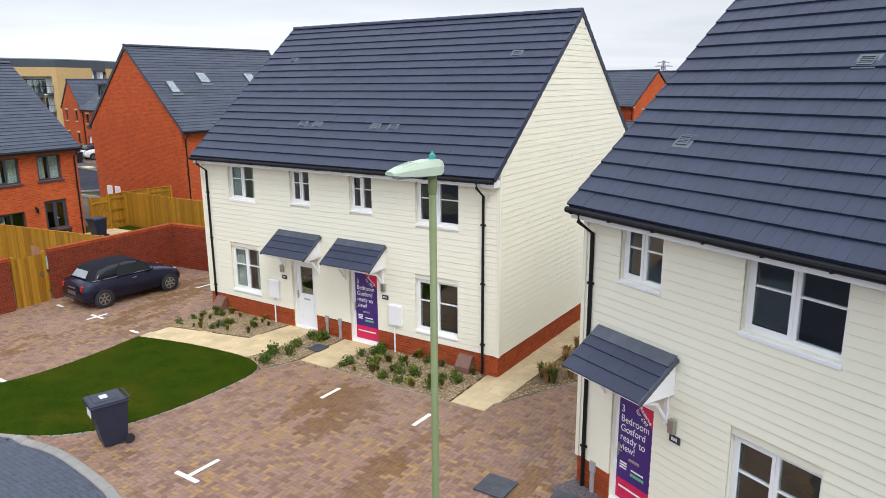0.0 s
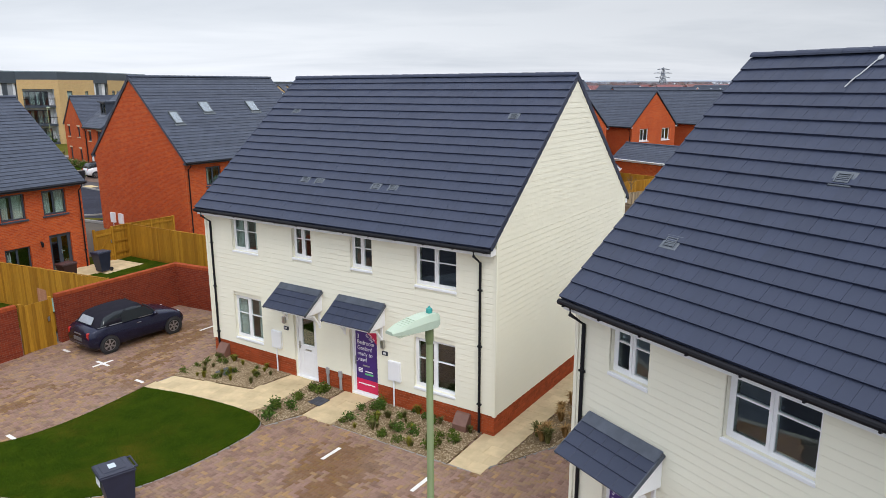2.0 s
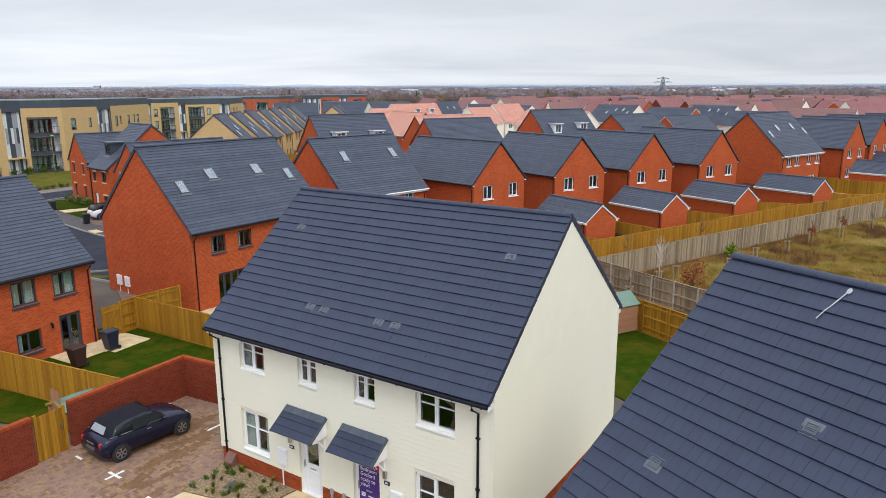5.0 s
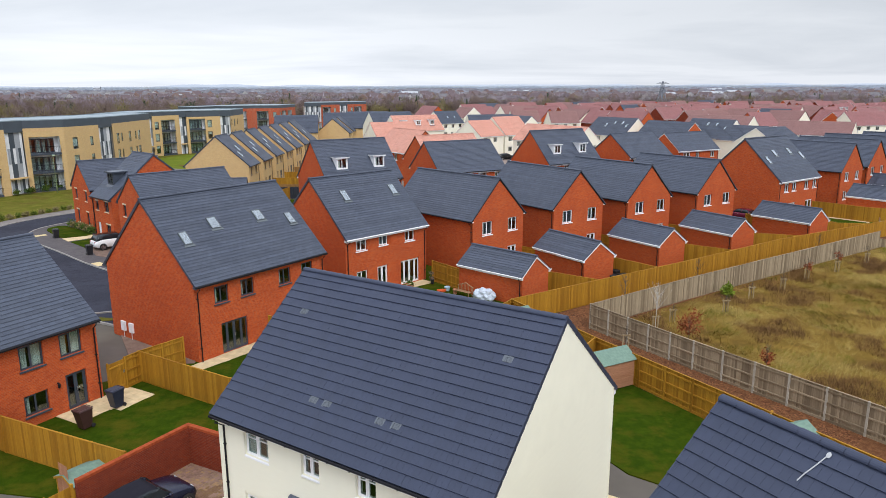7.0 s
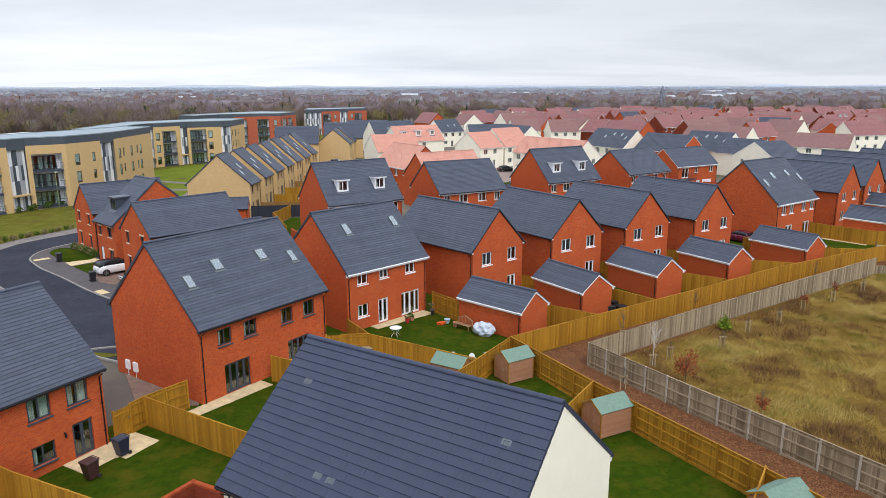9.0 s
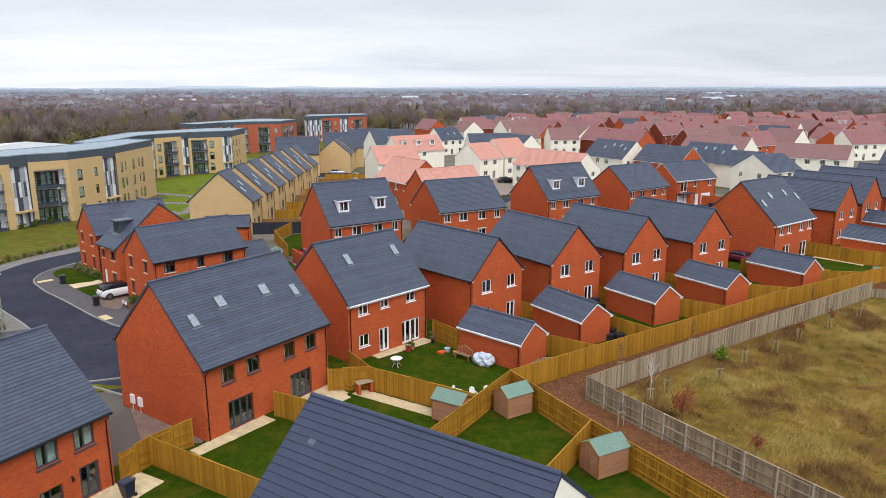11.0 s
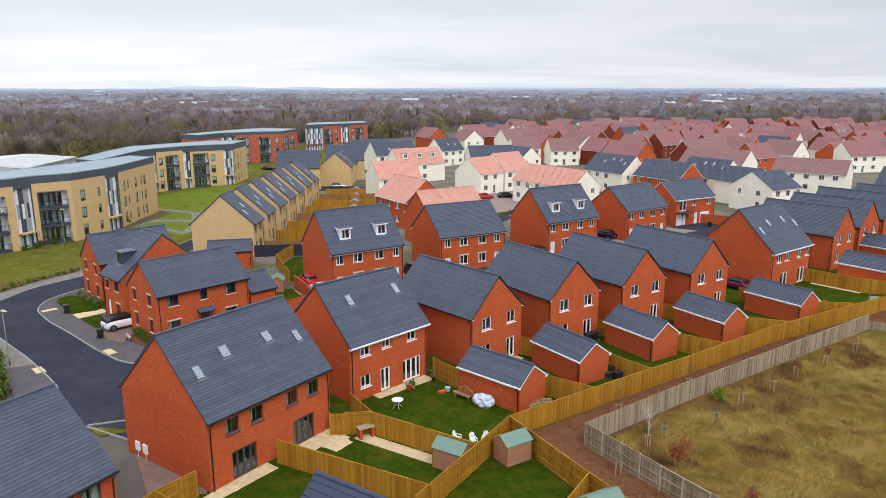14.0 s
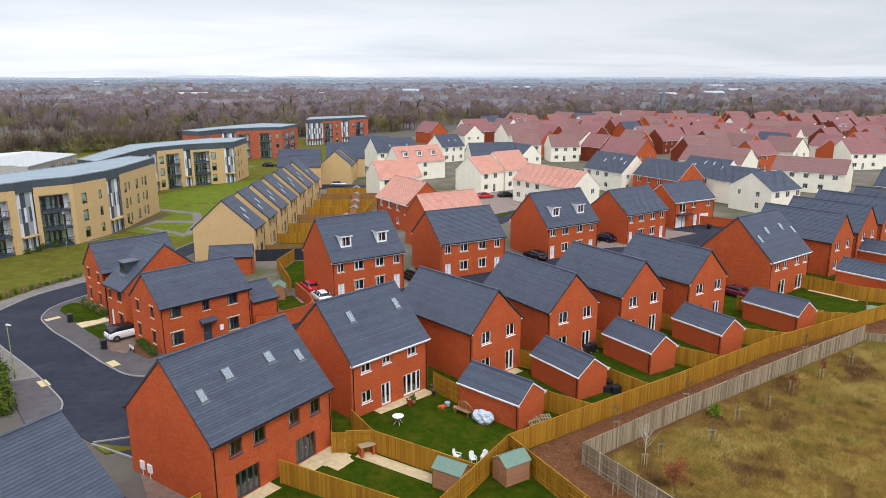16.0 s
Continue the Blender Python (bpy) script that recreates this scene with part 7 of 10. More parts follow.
def flats(label, front, back, wallm, h=9.1, band_h=2.2, group="blocks of flats"):
    """front: corners of the street side, each with what its stretch holds; back: the other corners"""
    pts = [p for p, _ in front] + back
    t = thing("block_of_flats", pose(*pts[0], 0), label, "flats", group)
    ox, oy = pts[0]
    cx = sum(p[0] for p in pts) / len(pts)
    cy = sum(p[1] for p in pts) / len(pts)
    n = len(pts)
    for i in range(n):
        (x0, y0), (x1, y1) = pts[i], pts[(i + 1) % n]
        ln = math.hypot(x1 - x0, y1 - y0)
        M = pose(x0 - ox, y0 - oy, 0, 0, 0, math.degrees(math.atan2(y1 - y0, x1 - x0)))
        kind = front[i][1] if i < len(front) else ""
        holes, wins, bals = [], [], []
        x = 0.7
        for c in kind:
            for f in range(3):
                z = 0.35 + f * 2.95
                if c == "B" and x + 4.2 < ln:
                    bals.append((x, x + 4.0, z, z + 2.62))
                elif c == "C":
                    bals.append((x, x + 4.5, z, z + 2.62))
                elif c == "w" and x + 1.0 < ln:
                    wins.append((x, x + 1.15, z + 0.35, z + 2.25))
                elif c == "n" and x + 0.7 < ln:
                    wins.append((x, x + 0.75, z + 0.65, z + 2.2))
            x += {"B": 4.6, "C": 6.0, "w": 1.9, "n": 1.5, " ": 1.0, "P": 0}.get(c, 0)
        g = Geo()
        if kind == "P":                                     # stair bay: strips of pale and dark cladding
            k = max(4, round(ln / 0.45))
            for j in range(k):
                for f in range(4):
                    g.box(j * ln / k, 0.3, f * h / 4, (j + 1) * ln / k - 0.02, 0.45, (f + 1) * h / 4 - 0.02, (j * 5 + f * 3 + (j * f) % 2) % 3)
            tagged(part("stair_bay", g, [PANEL_W, ZINC, PANEL_G], t, "", M), kind="stuff")
            g = Geo()
            g.box(0.2, -0.6, 2.5, ln - 0.2, 0.3, 2.7)
            part("porch", g, wallm, t, "", M)
            continue
        stacks = [(a, b, 0.35, 8.87) for a, b, c, d in bals if c < 1.0]       # each stack of balconies is one tall opening
        wall_cells(g, 0, ln, 0, h + (0.55 if stacks or "nw" in kind else 0.0), wins + stacks, 0, 0.3)
        part("wall", g, [wallm, PLASTER], t, "", M)
        for a, b, c, d in wins:
            wn_ = window(t, M @ Matrix.Translation((a, 0.08, c)), b - a, d - c, 1, GREY_FRAME, False, simple_one=True)
            dr = 0.35 + ((a * 7 + c * 3 + i) % 1.0) * 0.6
            if dr > 0.25:                                   # added pale plate behind part of the glass, for reflected sky
                g = Geo()
                g.box(0.06, 0.09, (d - c) * (1 - dr), b - a - 0.06, 0.10, d - c - 0.05)
                part("blind", g, CURTAIN, wn_)
        for a, b, c, d in bals:
            g = Geo()
            wall_cells(g, 0, b - a, 0, d - c, [(0.25, b - a - 0.55, 0.0, 2.25)], 0, 0.1)
            g.face([(0, 0, 0), (0, -1.5, 0), (0, -1.5, d - c), (0, 0, d - c)])
            g.face([(b - a, -1.5, 0), (b - a, 0, 0), (b - a, 0, d - c), (b - a, -1.5, d - c)])
            T = M @ Matrix.Translation((a, 1.5, c))
            bb = part("balcony", g, [PANEL_W, PLASTER], t, "recessed white balcony", T)
            g = Geo()
            g.box(0.001, -1.75, -0.32, b - a - 0.001, -0.001, 0.0)
            part("balcony_floor", g, GREY_FRAME, bb)
            g = Geo()
            w0, w1, k = 0.25, b - a - 0.55, 4
            xs = sorted({q for j in range(k + 1) for q in (w0 + j * (w1 - w0 - 0.09) / k, w0 + j * (w1 - w0 - 0.09) / k + 0.09)})
            lattice(g, xs, [0, 0.12, 2.13, 2.25], lambda i, j: i % 2 == 0 or j != 1, -0.03, 0.04)
            part("balcony_door", g, GREY_FRAME, bb)
            g = Geo()
            g.box(0.25, 0.0, 0.0, b - a - 0.55, 0.01, 2.25)
            part("pane", g, GLASS, bb)
            step = (w1 - w0) / k
            for j in range(k):                              # pale curtains drawn to one side of each leaf
                wide = step * (0.25 + 0.55 * ((a * 3.7 + c * 1.9 + j * 0.61 + i * 0.37) % 1.0))
                g = Geo()
                g.box(w0 + j * step + 0.09, 0.10, 0.05, w0 + j * step + 0.09 + wide, 0.13, 2.2)
                part("curtain", g, CURTAIN, bb)
            g = Geo()
            g.box(-0.08, -1.74, 1.02, b - a + 0.08, -1.69, 1.08)
            for j in range(21):
                xx = j * (b - a) / 20
                g.box(xx - 0.012, -1.73, 0, xx + 0.012, -1.70, 1.02)
            tagged(part("railing", g, GUTTER, bb), kind="stuff")

    def grow(k):
        out = []
        for x, y in pts:
            d = math.hypot(x - cx, y - cy)
            out.append((x - ox + (x - cx) / d * k, y - oy + (y - cy) / d * k))
        return out
    g = Geo()
    g.prism(grow(-0.06), h, h + band_h)
    part("roof_band", g, ZINC, t, "dark grey clad upper band")
    g = Geo()
    g.prism(grow(-0.4), h + band_h, h + band_h + 0.04)
    part("roof", g, ZINC_TOP, t, "pale grey flat roof")
    g = Geo()
    q, q2 = grow(-0.02), grow(-0.4)
    for i in range(n):
        a, b, c, d = q[i], q[(i + 1) % n], q2[(i + 1) % n], q2[i]
        g.prism([a, b, c, d], h + band_h - 0.02, h + band_h + 0.14)
    part("roof_edge", g, ZINC_TOP, t)
    return t


# red brick for the far blocks, with pinkish haze in its colours
BRICK_FAR = brickwork("hazy_red_brick", (0.33, 0.060, 0.028), (0.45, 0.105, 0.048), (0.40, 0.19, 0.12), tint=(0.30, 0.07, 0.04))
flats("buff brick block of flats with dark clad top storey", [((-88, 82), "w B wB w B  wB"), ((-67.6, 108.4), "P"), ((-66.6, 111.6), "C"), ((-62.3, 115.7), " w  nw"), ((-60.2, 123.2), "P"), ((-59.8, 127.4), " wn  w nw"), ((-60.4, 145.4), "n n")],
      [(-66.5, 147.5), (-70.5, 132), (-74.5, 121.5), (-96, 88)], BRICK_BUFF, 9.75, 1.75)
flats("buff brick block of flats with dark clad top storey", [((-71.5, 143), " w n"), ((-73.2, 168), "P"), ((-71.7, 174.0), "wB"), ((-67.5, 180.8), "P"), ((-66.3, 182.4), "Bw"), ((-59.0, 187.0), "P"), ((-56.9, 189.2), "n w n"), ((-57.0, 202.1), "n n")],
      [(-67, 201), (-73, 192), (-81, 181), (-80, 166), (-77.5, 147)], BRICK_BUFF, 9.4, 1.5)
flats("red brick block of flats with dark clad top storey", [((-80, 228), " B"), ((-76, 240), "P"), ((-72, 243), "B"), ((-66.8, 247), " B w"), ((-57.8, 250), "wB B"), ((-55.5, 266), "n n")],
      [(-70, 272), (-78, 258), (-87, 233)], BRICK_FAR, 9.3, 1.5)
flats("red brick block of flats with dark clad top storey", [((-58, 296), "P"), ((-52, 302), "B w"), ((-45, 308), "P"), ((-42, 311), " wB"), ((-34.5, 318), "n")],
      [(-38, 332), (-60, 316)], BRICK_FAR, 9.3, 1.5)
house("long low shed with a pale roof", (-103.3, 172.6), 96, 30, 26, 6.3, 7.3, simple("pale_industrial_cladding", (0.42, 0.40, 0.38), 0.6, stain=0.2), simple("pale_roof_sheet", (0.58, 0.58, 0.57), 0.7, stain=0.35), far=True, name="industrial_shed", category="shed", pipes=())

# courts, gardens and paths between these houses
ESTATE = ground_mix("paved_courts_and_gardens", ((0.17, 0.145, 0.13), (0.085, 0.095, 0.025), (0.25, 0.195, 0.155)), (0.07, 0.11), fine=1.5, relief=0.1)
sheet("estate_ground", [(-36, 92), (-14, 92), (-2, 102), (30, 124), (60, 140), (110, 150), (230, 215), (250, 420), (60, 425), (-30, 330), (-38, 200)], 0.03, ESTATE, "paved courts and small gardens between the houses", "ground")
COURT = ground_mix("pink_block_paving", ((0.27, 0.205, 0.175), (0.32, 0.25, 0.21), (0.21, 0.165, 0.145)), (0.5, 1.6), fine=12, relief=0.2)
sheet("parking_court", [(3, 174), (2, 162), (8, 152), (8.5, 136), (17, 133), (18.5, 150), (22, 164), (20, 173)], 0.07, COURT, "pinkish block-paved parking court between cream houses", "paving")
sheet("road", [(2, 128), (9, 137), (14, 146), (19, 150), (21, 147), (15, 139), (8, 127)], 0.08, ASPHALT, "asphalt bend between salmon-roofed houses", "road")
sheet("lawn", [(9.6, 141), (12.6, 144.2), (14.4, 143), (11.6, 140)], 0.10, LAWN, "scrap of lawn in a parking court", "lawn")
sheet("road", [(-34, 176), (-14.5, 178), (-14.5, 184), (-34, 184)], 0.07, ASPHALT, "side road behind the terrace", "road")
sheet("parking_court", [(-20, 84), (-14, 82), (-3, 92), (-6, 97), (-16, 90)], 0.06, COURT, "pinkish paved drives beside brick houses", "paving")
sheet("parking_court", [(24, 112), (31, 113.5), (46, 124), (40, 128), (30, 122)], 0.065, COURT, "pinkish paved drives beside brick houses", "paving")
sheet("lawn", [(-28, 105), (-17, 105), (-17, 128), (-28, 128)], 0.06, LAWN, "terrace back gardens laid to grass", "lawn")
sheet("bare_garden", [(-28, 128.2), (-17, 128.2), (-16, 174), (-28, 174)], 0.055, GRAVEL, "terrace back gardens of bare soil and slabs", "garden")
BRIGHT = ground_mix("green_by_the_flats", ((0.125, 0.165, 0.018), (0.165, 0.195, 0.026), (0.10, 0.13, 0.015)), (0.25, 0.9), fine=10, spec=0.03)
sheet("lawn", [(-60, 126), (-46, 120), (-43.5, 131), (-43, 172), (-52, 194), (-60, 184), (-66, 176), (-70, 165), (-64, 150), (-58, 145)], 0.075, BRIGHT, "bright mown green before the flats", "lawn")
sheet("footpath", [(-62, 149), (-61.5, 146.6), (-52.3, 142), (-48.6, 132), (-47, 122), (-45.6, 122), (-47, 132.5), (-51, 143.5)], 0.095, PALE_PATH, "pale footpath across the green", "path")
sheet("footpath", [(-57, 127.5), (-49.5, 123.6), (-46.5, 121), (-46.5, 122.6), (-49, 125), (-56.5, 129)], 0.10, PALE_PATH, "pale footpath across the green", "path")
for k in range(5):
    sheet("shrub_patch", [(-57 + 2.6 * k + 1.1 * math.cos(a) * (1.2 if k % 2 else 0.8), 152 + 3.1 * k * (1 if k % 2 else 0.6) + 0.7 * math.sin(a)) for a in [j * math.pi / 5 for j in range(10)]], 0.10, BARK, "bare oval planting patch in the green", "planting bed")

# ---- planting ----
def rng(seed):
    return np.random.RandomState(seed)


def tri_mesh(name, V, F, m, kind=None):
    me = bpy.data.meshes.new(name)
    me.vertices.add(len(V))
    me.vertices.foreach_set("co", np.asarray(V, np.float32).ravel())
    F = np.asarray(F, np.int32)
    k = F.shape[1]
    me.loops.add(F.size)
    me.loops.foreach_set("vertex_index", F.ravel())
    me.polygons.add(len(F))
    me.polygons.foreach_set("loop_start", np.arange(0, F.size, k, dtype=np.int32))
    me.polygons.foreach_set("loop_total", np.full(len(F), k, np.int32))
    me.materials.append(m)
    me.update(calc_edges=True)
    return me


def leaf_cloud(r, n, centre, radius, size, flat=1.0, twig=0.3, spread=1.0):
    """n small blades inside an uneven crown"""
    lumps = r.normal(0, 0.55 * spread, (7, 3)) * radius
    c = lumps[r.randint(0, 7, n)] + r.normal(0, 0.32 + 0.1 * (1 - spread), (n, 3)) * radius
    c = c * (1, 1, flat) + centre
    a = r.normal(0, 1, (n, 3))
    a /= np.linalg.norm(a, axis=1)[:, None]
    b = np.cross(a, r.normal(0, 1, (n, 3)))
    b /= np.linalg.norm(b, axis=1)[:, None]
    s = size * r.uniform(0.5, 1.3, (n, 1))
    V = np.stack([c - a * s - b * s * twig, c + a * s - b * s * twig * 0.4, c + a * s * 0.8 + b * s * twig, c - a * s * 0.7 + b * s * twig], 1).reshape(-1, 3)
    return V, np.arange(4 * n).reshape(-1, 4)


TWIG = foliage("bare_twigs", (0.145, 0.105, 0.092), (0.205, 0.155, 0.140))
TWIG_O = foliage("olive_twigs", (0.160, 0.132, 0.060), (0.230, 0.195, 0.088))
# distance haze is painted into the HAZE_ colours and, more weakly, TWIG_P
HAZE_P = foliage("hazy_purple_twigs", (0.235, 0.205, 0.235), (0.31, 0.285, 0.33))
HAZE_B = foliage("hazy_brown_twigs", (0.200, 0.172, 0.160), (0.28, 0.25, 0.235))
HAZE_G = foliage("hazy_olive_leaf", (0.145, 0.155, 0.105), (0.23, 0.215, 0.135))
TWIG_P = foliage("purple_twigs_hazed", (0.205, 0.160, 0.180), (0.265, 0.212, 0.235))
EVERG = foliage("evergreen_leaf", (0.03, 0.05, 0.03), (0.07, 0.095, 0.05))
SHRUB = foliage("shrub_leaf", (0.035, 0.075, 0.014), (0.10, 0.15, 0.03))
HEDGE = foliage("hedge_leaf", (0.045, 0.080, 0.012), (0.125, 0.155, 0.028))
YGREEN = foliage("yellow_green_leaf", (0.10, 0.15, 0.015), (0.20, 0.26, 0.03))
DRYG = foliage("dry_grass", (0.30, 0.18, 0.07), (0.42, 0.26, 0.11))
RUSSET = foliage("russet_leaf", (0.20, 0.045, 0.02), (0.30, 0.09, 0.04))
BARKT = simple("tree_bark", (0.12, 0.09, 0.065), 0.9, var=0.3, scale=8, bumpy=0.5)
STAKE = boards("stake_timber", (0.30, 0.22, 0.12), (0.40, 0.31, 0.19))


def shrub(x, y, s, m, label, seed, z=Z0, flat=0.8, n=120, grass=False):
    r = rng(seed)
    t = thing("shrub" if not grass else "ornamental_grass", pose(x, y, z), label, "shrub" if not grass else "grass", "bed planting")
    if grass:
        a = r.uniform(0, 2 * math.pi, n)
        out = r.uniform(0.3, 1.0, n) * s * 0.55
        h = s * r.uniform(0.6, 1.1, n)
        base = np.stack([np.cos(a) * s * 0.08, np.sin(a) * s * 0.08, np.zeros(n)], 1)
        mid = np.stack([np.cos(a) * out * 0.5, np.sin(a) * out * 0.5, h * 0.75], 1)
        tip = np.stack([np.cos(a) * out, np.sin(a) * out, h * 0.8], 1)
        w = np.stack([-np.sin(a), np.cos(a), np.zeros(n)], 1) * 0.012 * (s / 0.4)
        V = np.stack([base - w, base + w, mid + w, mid - w, tip], 1).reshape(-1, 3)
        k = np.arange(n)[:, None] * 5
        F = np.concatenate([k + [0, 1, 2, 3], k + [3, 2, 4, 4]])
        part("blades", tri_mesh("blades", V, F, m), None, t)
    else:
        V, F = leaf_cloud(r, n * 2, (0, 0, s * 0.42), s * 0.46, s * 0.085, flat, 0.5, 0.5)
        V[:, 2] = np.maximum(V[:, 2], 0.01)
        part("leaves", tri_mesh("leaves", V, F, m), None, t)
        g = Geo()
        a = r.uniform(0, 6.28)
        g.tube([(0, 0, 0), (math.cos(a) * s * 0.06, math.sin(a) * s * 0.06, s * 0.3), (math.cos(a) * s * 0.16, math.sin(a) * s * 0.16, s * 0.55)], 0.014, 5, r2=0.005)
        part("stem", g, BARKT, t)
    return t


def fill_bed(poly, n, seed, kinds, smin, smax):
    r = random.Random(seed)
    xs, ys = [p[0] for p in poly], [p[1] for p in poly]
    done = 0
    tries = 0
    while done < n and tries < 4000:
        tries += 1
        x, y = r.uniform(min(xs), max(xs)), r.uniform(min(ys), max(ys))
        if not inside(x, y, poly):
            continue
        m, lab, gr = r.choice(kinds)
        shrub(x, y, r.uniform(smin, smax), m, lab, seed * 100 + done, grass=gr, n=90)
        done += 1


SH = (SHRUB, "small green shrub in a gravel bed", False)
SH2 = (HEDGE, "light green shrub in a gravel bed", False)
GRS = (DRYG, "tuft of dry tan grass in a gravel bed", True)
LOWG = (foliage("dull_green_tuft", (0.10, 0.10, 0.03), (0.17, 0.16, 0.06)), "dull green grass tuft in a gravel bed", True)
shr = lambda p, k: [((p[i][0] * (1 - k) + k * sum(q[0] for q in p) / len(p)), (p[i][1] * (1 - k) + k * sum(q[1] for q in p) / len(p))) for i in range(len(p))]
YTUFT = (foliage("yellow_green_tuft", (0.15, 0.145, 0.02), (0.26, 0.23, 0.04)), "yellow-green grass tuft in a gravel bed", True)
fill_bed(shr(BED_A, 0.10), 34, 1, [LOWG, YTUFT, YTUFT, SH2], 0.15, 0.30)
fill_bed(shr(BED_B, 0.15), 12, 2, [SH, SH2], 0.26, 0.44)
fill_bed(shr(BED_C, 0.08), 52, 3, [SH, SH2, SH2, YTUFT, LOWG], 0.16, 0.42)
fill_bed(shr(BED_D, 0.10), 30, 4, [GRS, GRS, LOWG], 0.35, 0.55)


def patch_noise(x, y, size):
    return noise.noise((x / size, y / size, 2.0)) + 0.6 * noise.noise((x / size * 2.7, y / size * 2.7, 7.0))


def grass_blades(name, poly, n, h, m, seed, z, label, w=0.006, lean=0.5, clump=0, combed=False, per=14, patch=None):
    """blades over an outline; patch: (size, from, to) keeps them to the patches where a noise lies between the two"""
    r = rng(seed)
    xs, ys = [p[0] for p in poly], [p[1] for p in poly]
    pts = []
    while len(pts) < n:
        if clump:
            cx, cy = r.uniform(min(xs), max(xs)), r.uniform(min(ys), max(ys))
            c = np.stack([r.normal(cx, clump, per), r.normal(cy, clump, per)], 1)
        else:
            c = np.stack([r.uniform(min(xs), max(xs), 400), r.uniform(min(ys), max(ys), 400)], 1)
        pts += [p for p in c if inside(p[0], p[1], poly) and (patch is None or patch[1] < patch_noise(p[0], p[1], patch[0]) < patch[2])]
    P = np.array(pts[:n])
    a = r.uniform(0, 6.283, n)
    if combed:                    # laid over by wind and rain, in swirls
        a = 1.9 * np.sin(P[:, 0] * 0.34 + 1.4 * np.sin(P[:, 1] * 0.23)) + 1.5 * np.sin(P[:, 1] * 0.41 + 0.8) + r.normal(0, 1.25, n)
    hh = h * r.uniform(0.4, 1.2, n)
    d = np.stack([np.cos(a), np.sin(a)], 1)
    base = np.column_stack([P, np.full(n, z)])
    tip = np.column_stack([P + d * (hh * lean)[:, None], z + hh])
    side = np.column_stack([-d[:, 1], d[:, 0], np.zeros(n)]) * w
    V = np.stack([base - side, base + side, tip], 1).reshape(-1, 3)
    me = tri_mesh(name, V, np.arange(3 * n).reshape(-1, 3), m)
    return tagged(part(name, me, None), label, "grass", kind="stuff")


GRASSB = foliage("lawn_blade", (0.028, 0.058, 0.003), (0.056, 0.092, 0.005))
STRAW = foliage("straw_blade", (0.245, 0.156, 0.032), (0.385, 0.260, 0.070))
PALE_STRAW = foliage("bleached_blade", (0.29, 0.210, 0.058), (0.43, 0.325, 0.115))
OLIVE = foliage("olive_blade", (0.110, 0.108, 0.012), (0.17, 0.155, 0.022))
grass_blades("lawn_grass", LAWN_F, 52000, 0.032, GRASSB, 31, Z0 + 0.03, "short green grass blades of the front lawn", 0.0045)
MEAD = [(10.9, 45.4), (28.8, 17.4), (44, 8), (80, 40), (66, 81.8), (45.2, 69.9), (27.5, 57.9)]
grass_blades("meadow_grass", MEAD, 130000, 0.28, STRAW, 32, 0.05, "long straw-coloured meadow grass laid over in swirls", 0.009, 1.4, 0.35, True, 60)
grass_blades("meadow_grass", MEAD, 60000, 0.26, PALE_STRAW, 36, 0.06, "pale bleached grass laid over in swirls", 0.009, 1.6, 0.45, True, 70, (4.2, -2.0, 0.02))
grass_blades("meadow_grass", MEAD, 42000, 0.26, OLIVE, 33, 0.05, "olive green meadow grass in tussocks", 0.012, 1.1, 0.6, True, 120, (4.2, -2.0, -0.16))
BRAMB = foliage("dead_bramble", (0.150, 0.080, 0.030), (0.235, 0.132, 0.054))
grass_blades("meadow_grass", MEAD, 78000, 0.40, BRAMB, 34, 0.05, "brown dead stems in patches of the meadow", 0.010, 0.8, 0.7, False, 120, (4.2, 0.16, 2.0))
DOCK = foliage("dark_dead_dock", (0.105, 0.055, 0.024), (0.165, 0.090, 0.042))
grass_blades("meadow_grass", MEAD, 26000, 0.50, DOCK, 35, 0.05, "dark brown dead stems in the thick of the patches", 0.011, 0.6, 0.35, False, 90, (4.2, 0.34, 2.0))


BIRCH = simple("white_birch_bark", (0.55, 0.52, 0.48), 0.8, var=0.2, scale=12)


def sapling(x, y, h, label, seed, m=None, crown=0.0, stakes=2, z=0.05, leaves=160, bark=None):
    """young bare tree between stakes"""
    r = rng(seed)
    t = thing("sapling", pose(x, y, z), label, "tree", "young trees")
    g = Geo()
    g.tube([(0, 0, 0), (0.02, 0.01, h * 0.5), (0, 0.03, h)], 0.025, 7, r2=0.006)
    for i in range(26):
        zz = h * r.uniform(0.30, 0.95)
        a = r.uniform(0, 6.28)
        ln = (h - zz) * r.uniform(0.35, 0.8) + 0.12
        dx, dy = math.cos(a) * ln * 0.6, math.sin(a) * ln * 0.6
        g.tube([(0, 0, zz), (dx * 0.5, dy * 0.5, zz + ln * 0.45), (dx, dy, zz + ln)], 0.010, 5, r2=0.003)
    part("trunk", g, bark or BARKT, t)
    if crown:
        V, F = leaf_cloud(r, leaves, (0, 0, h * 0.6), crown, 0.07, 1.1, 0.5)
        part("crown", tri_mesh("crown", V, F, m or RUSSET), None, t)
    for i in range(stakes):
        s = -1 if i else 1
        g = Geo()
        g.cbox(s * 0.17 - 0.03, -0.03, -0.05, s * 0.17 + 0.03, 0.03, 1.0, 0.01)
        part("stake", g, STAKE, t)
    if stakes == 2:
        g = Geo()
        g.box(-0.29, -0.055, 0.88, 0.29, -0.03, 0.97)
        part("cross_bar", g, STAKE, t)
    return t


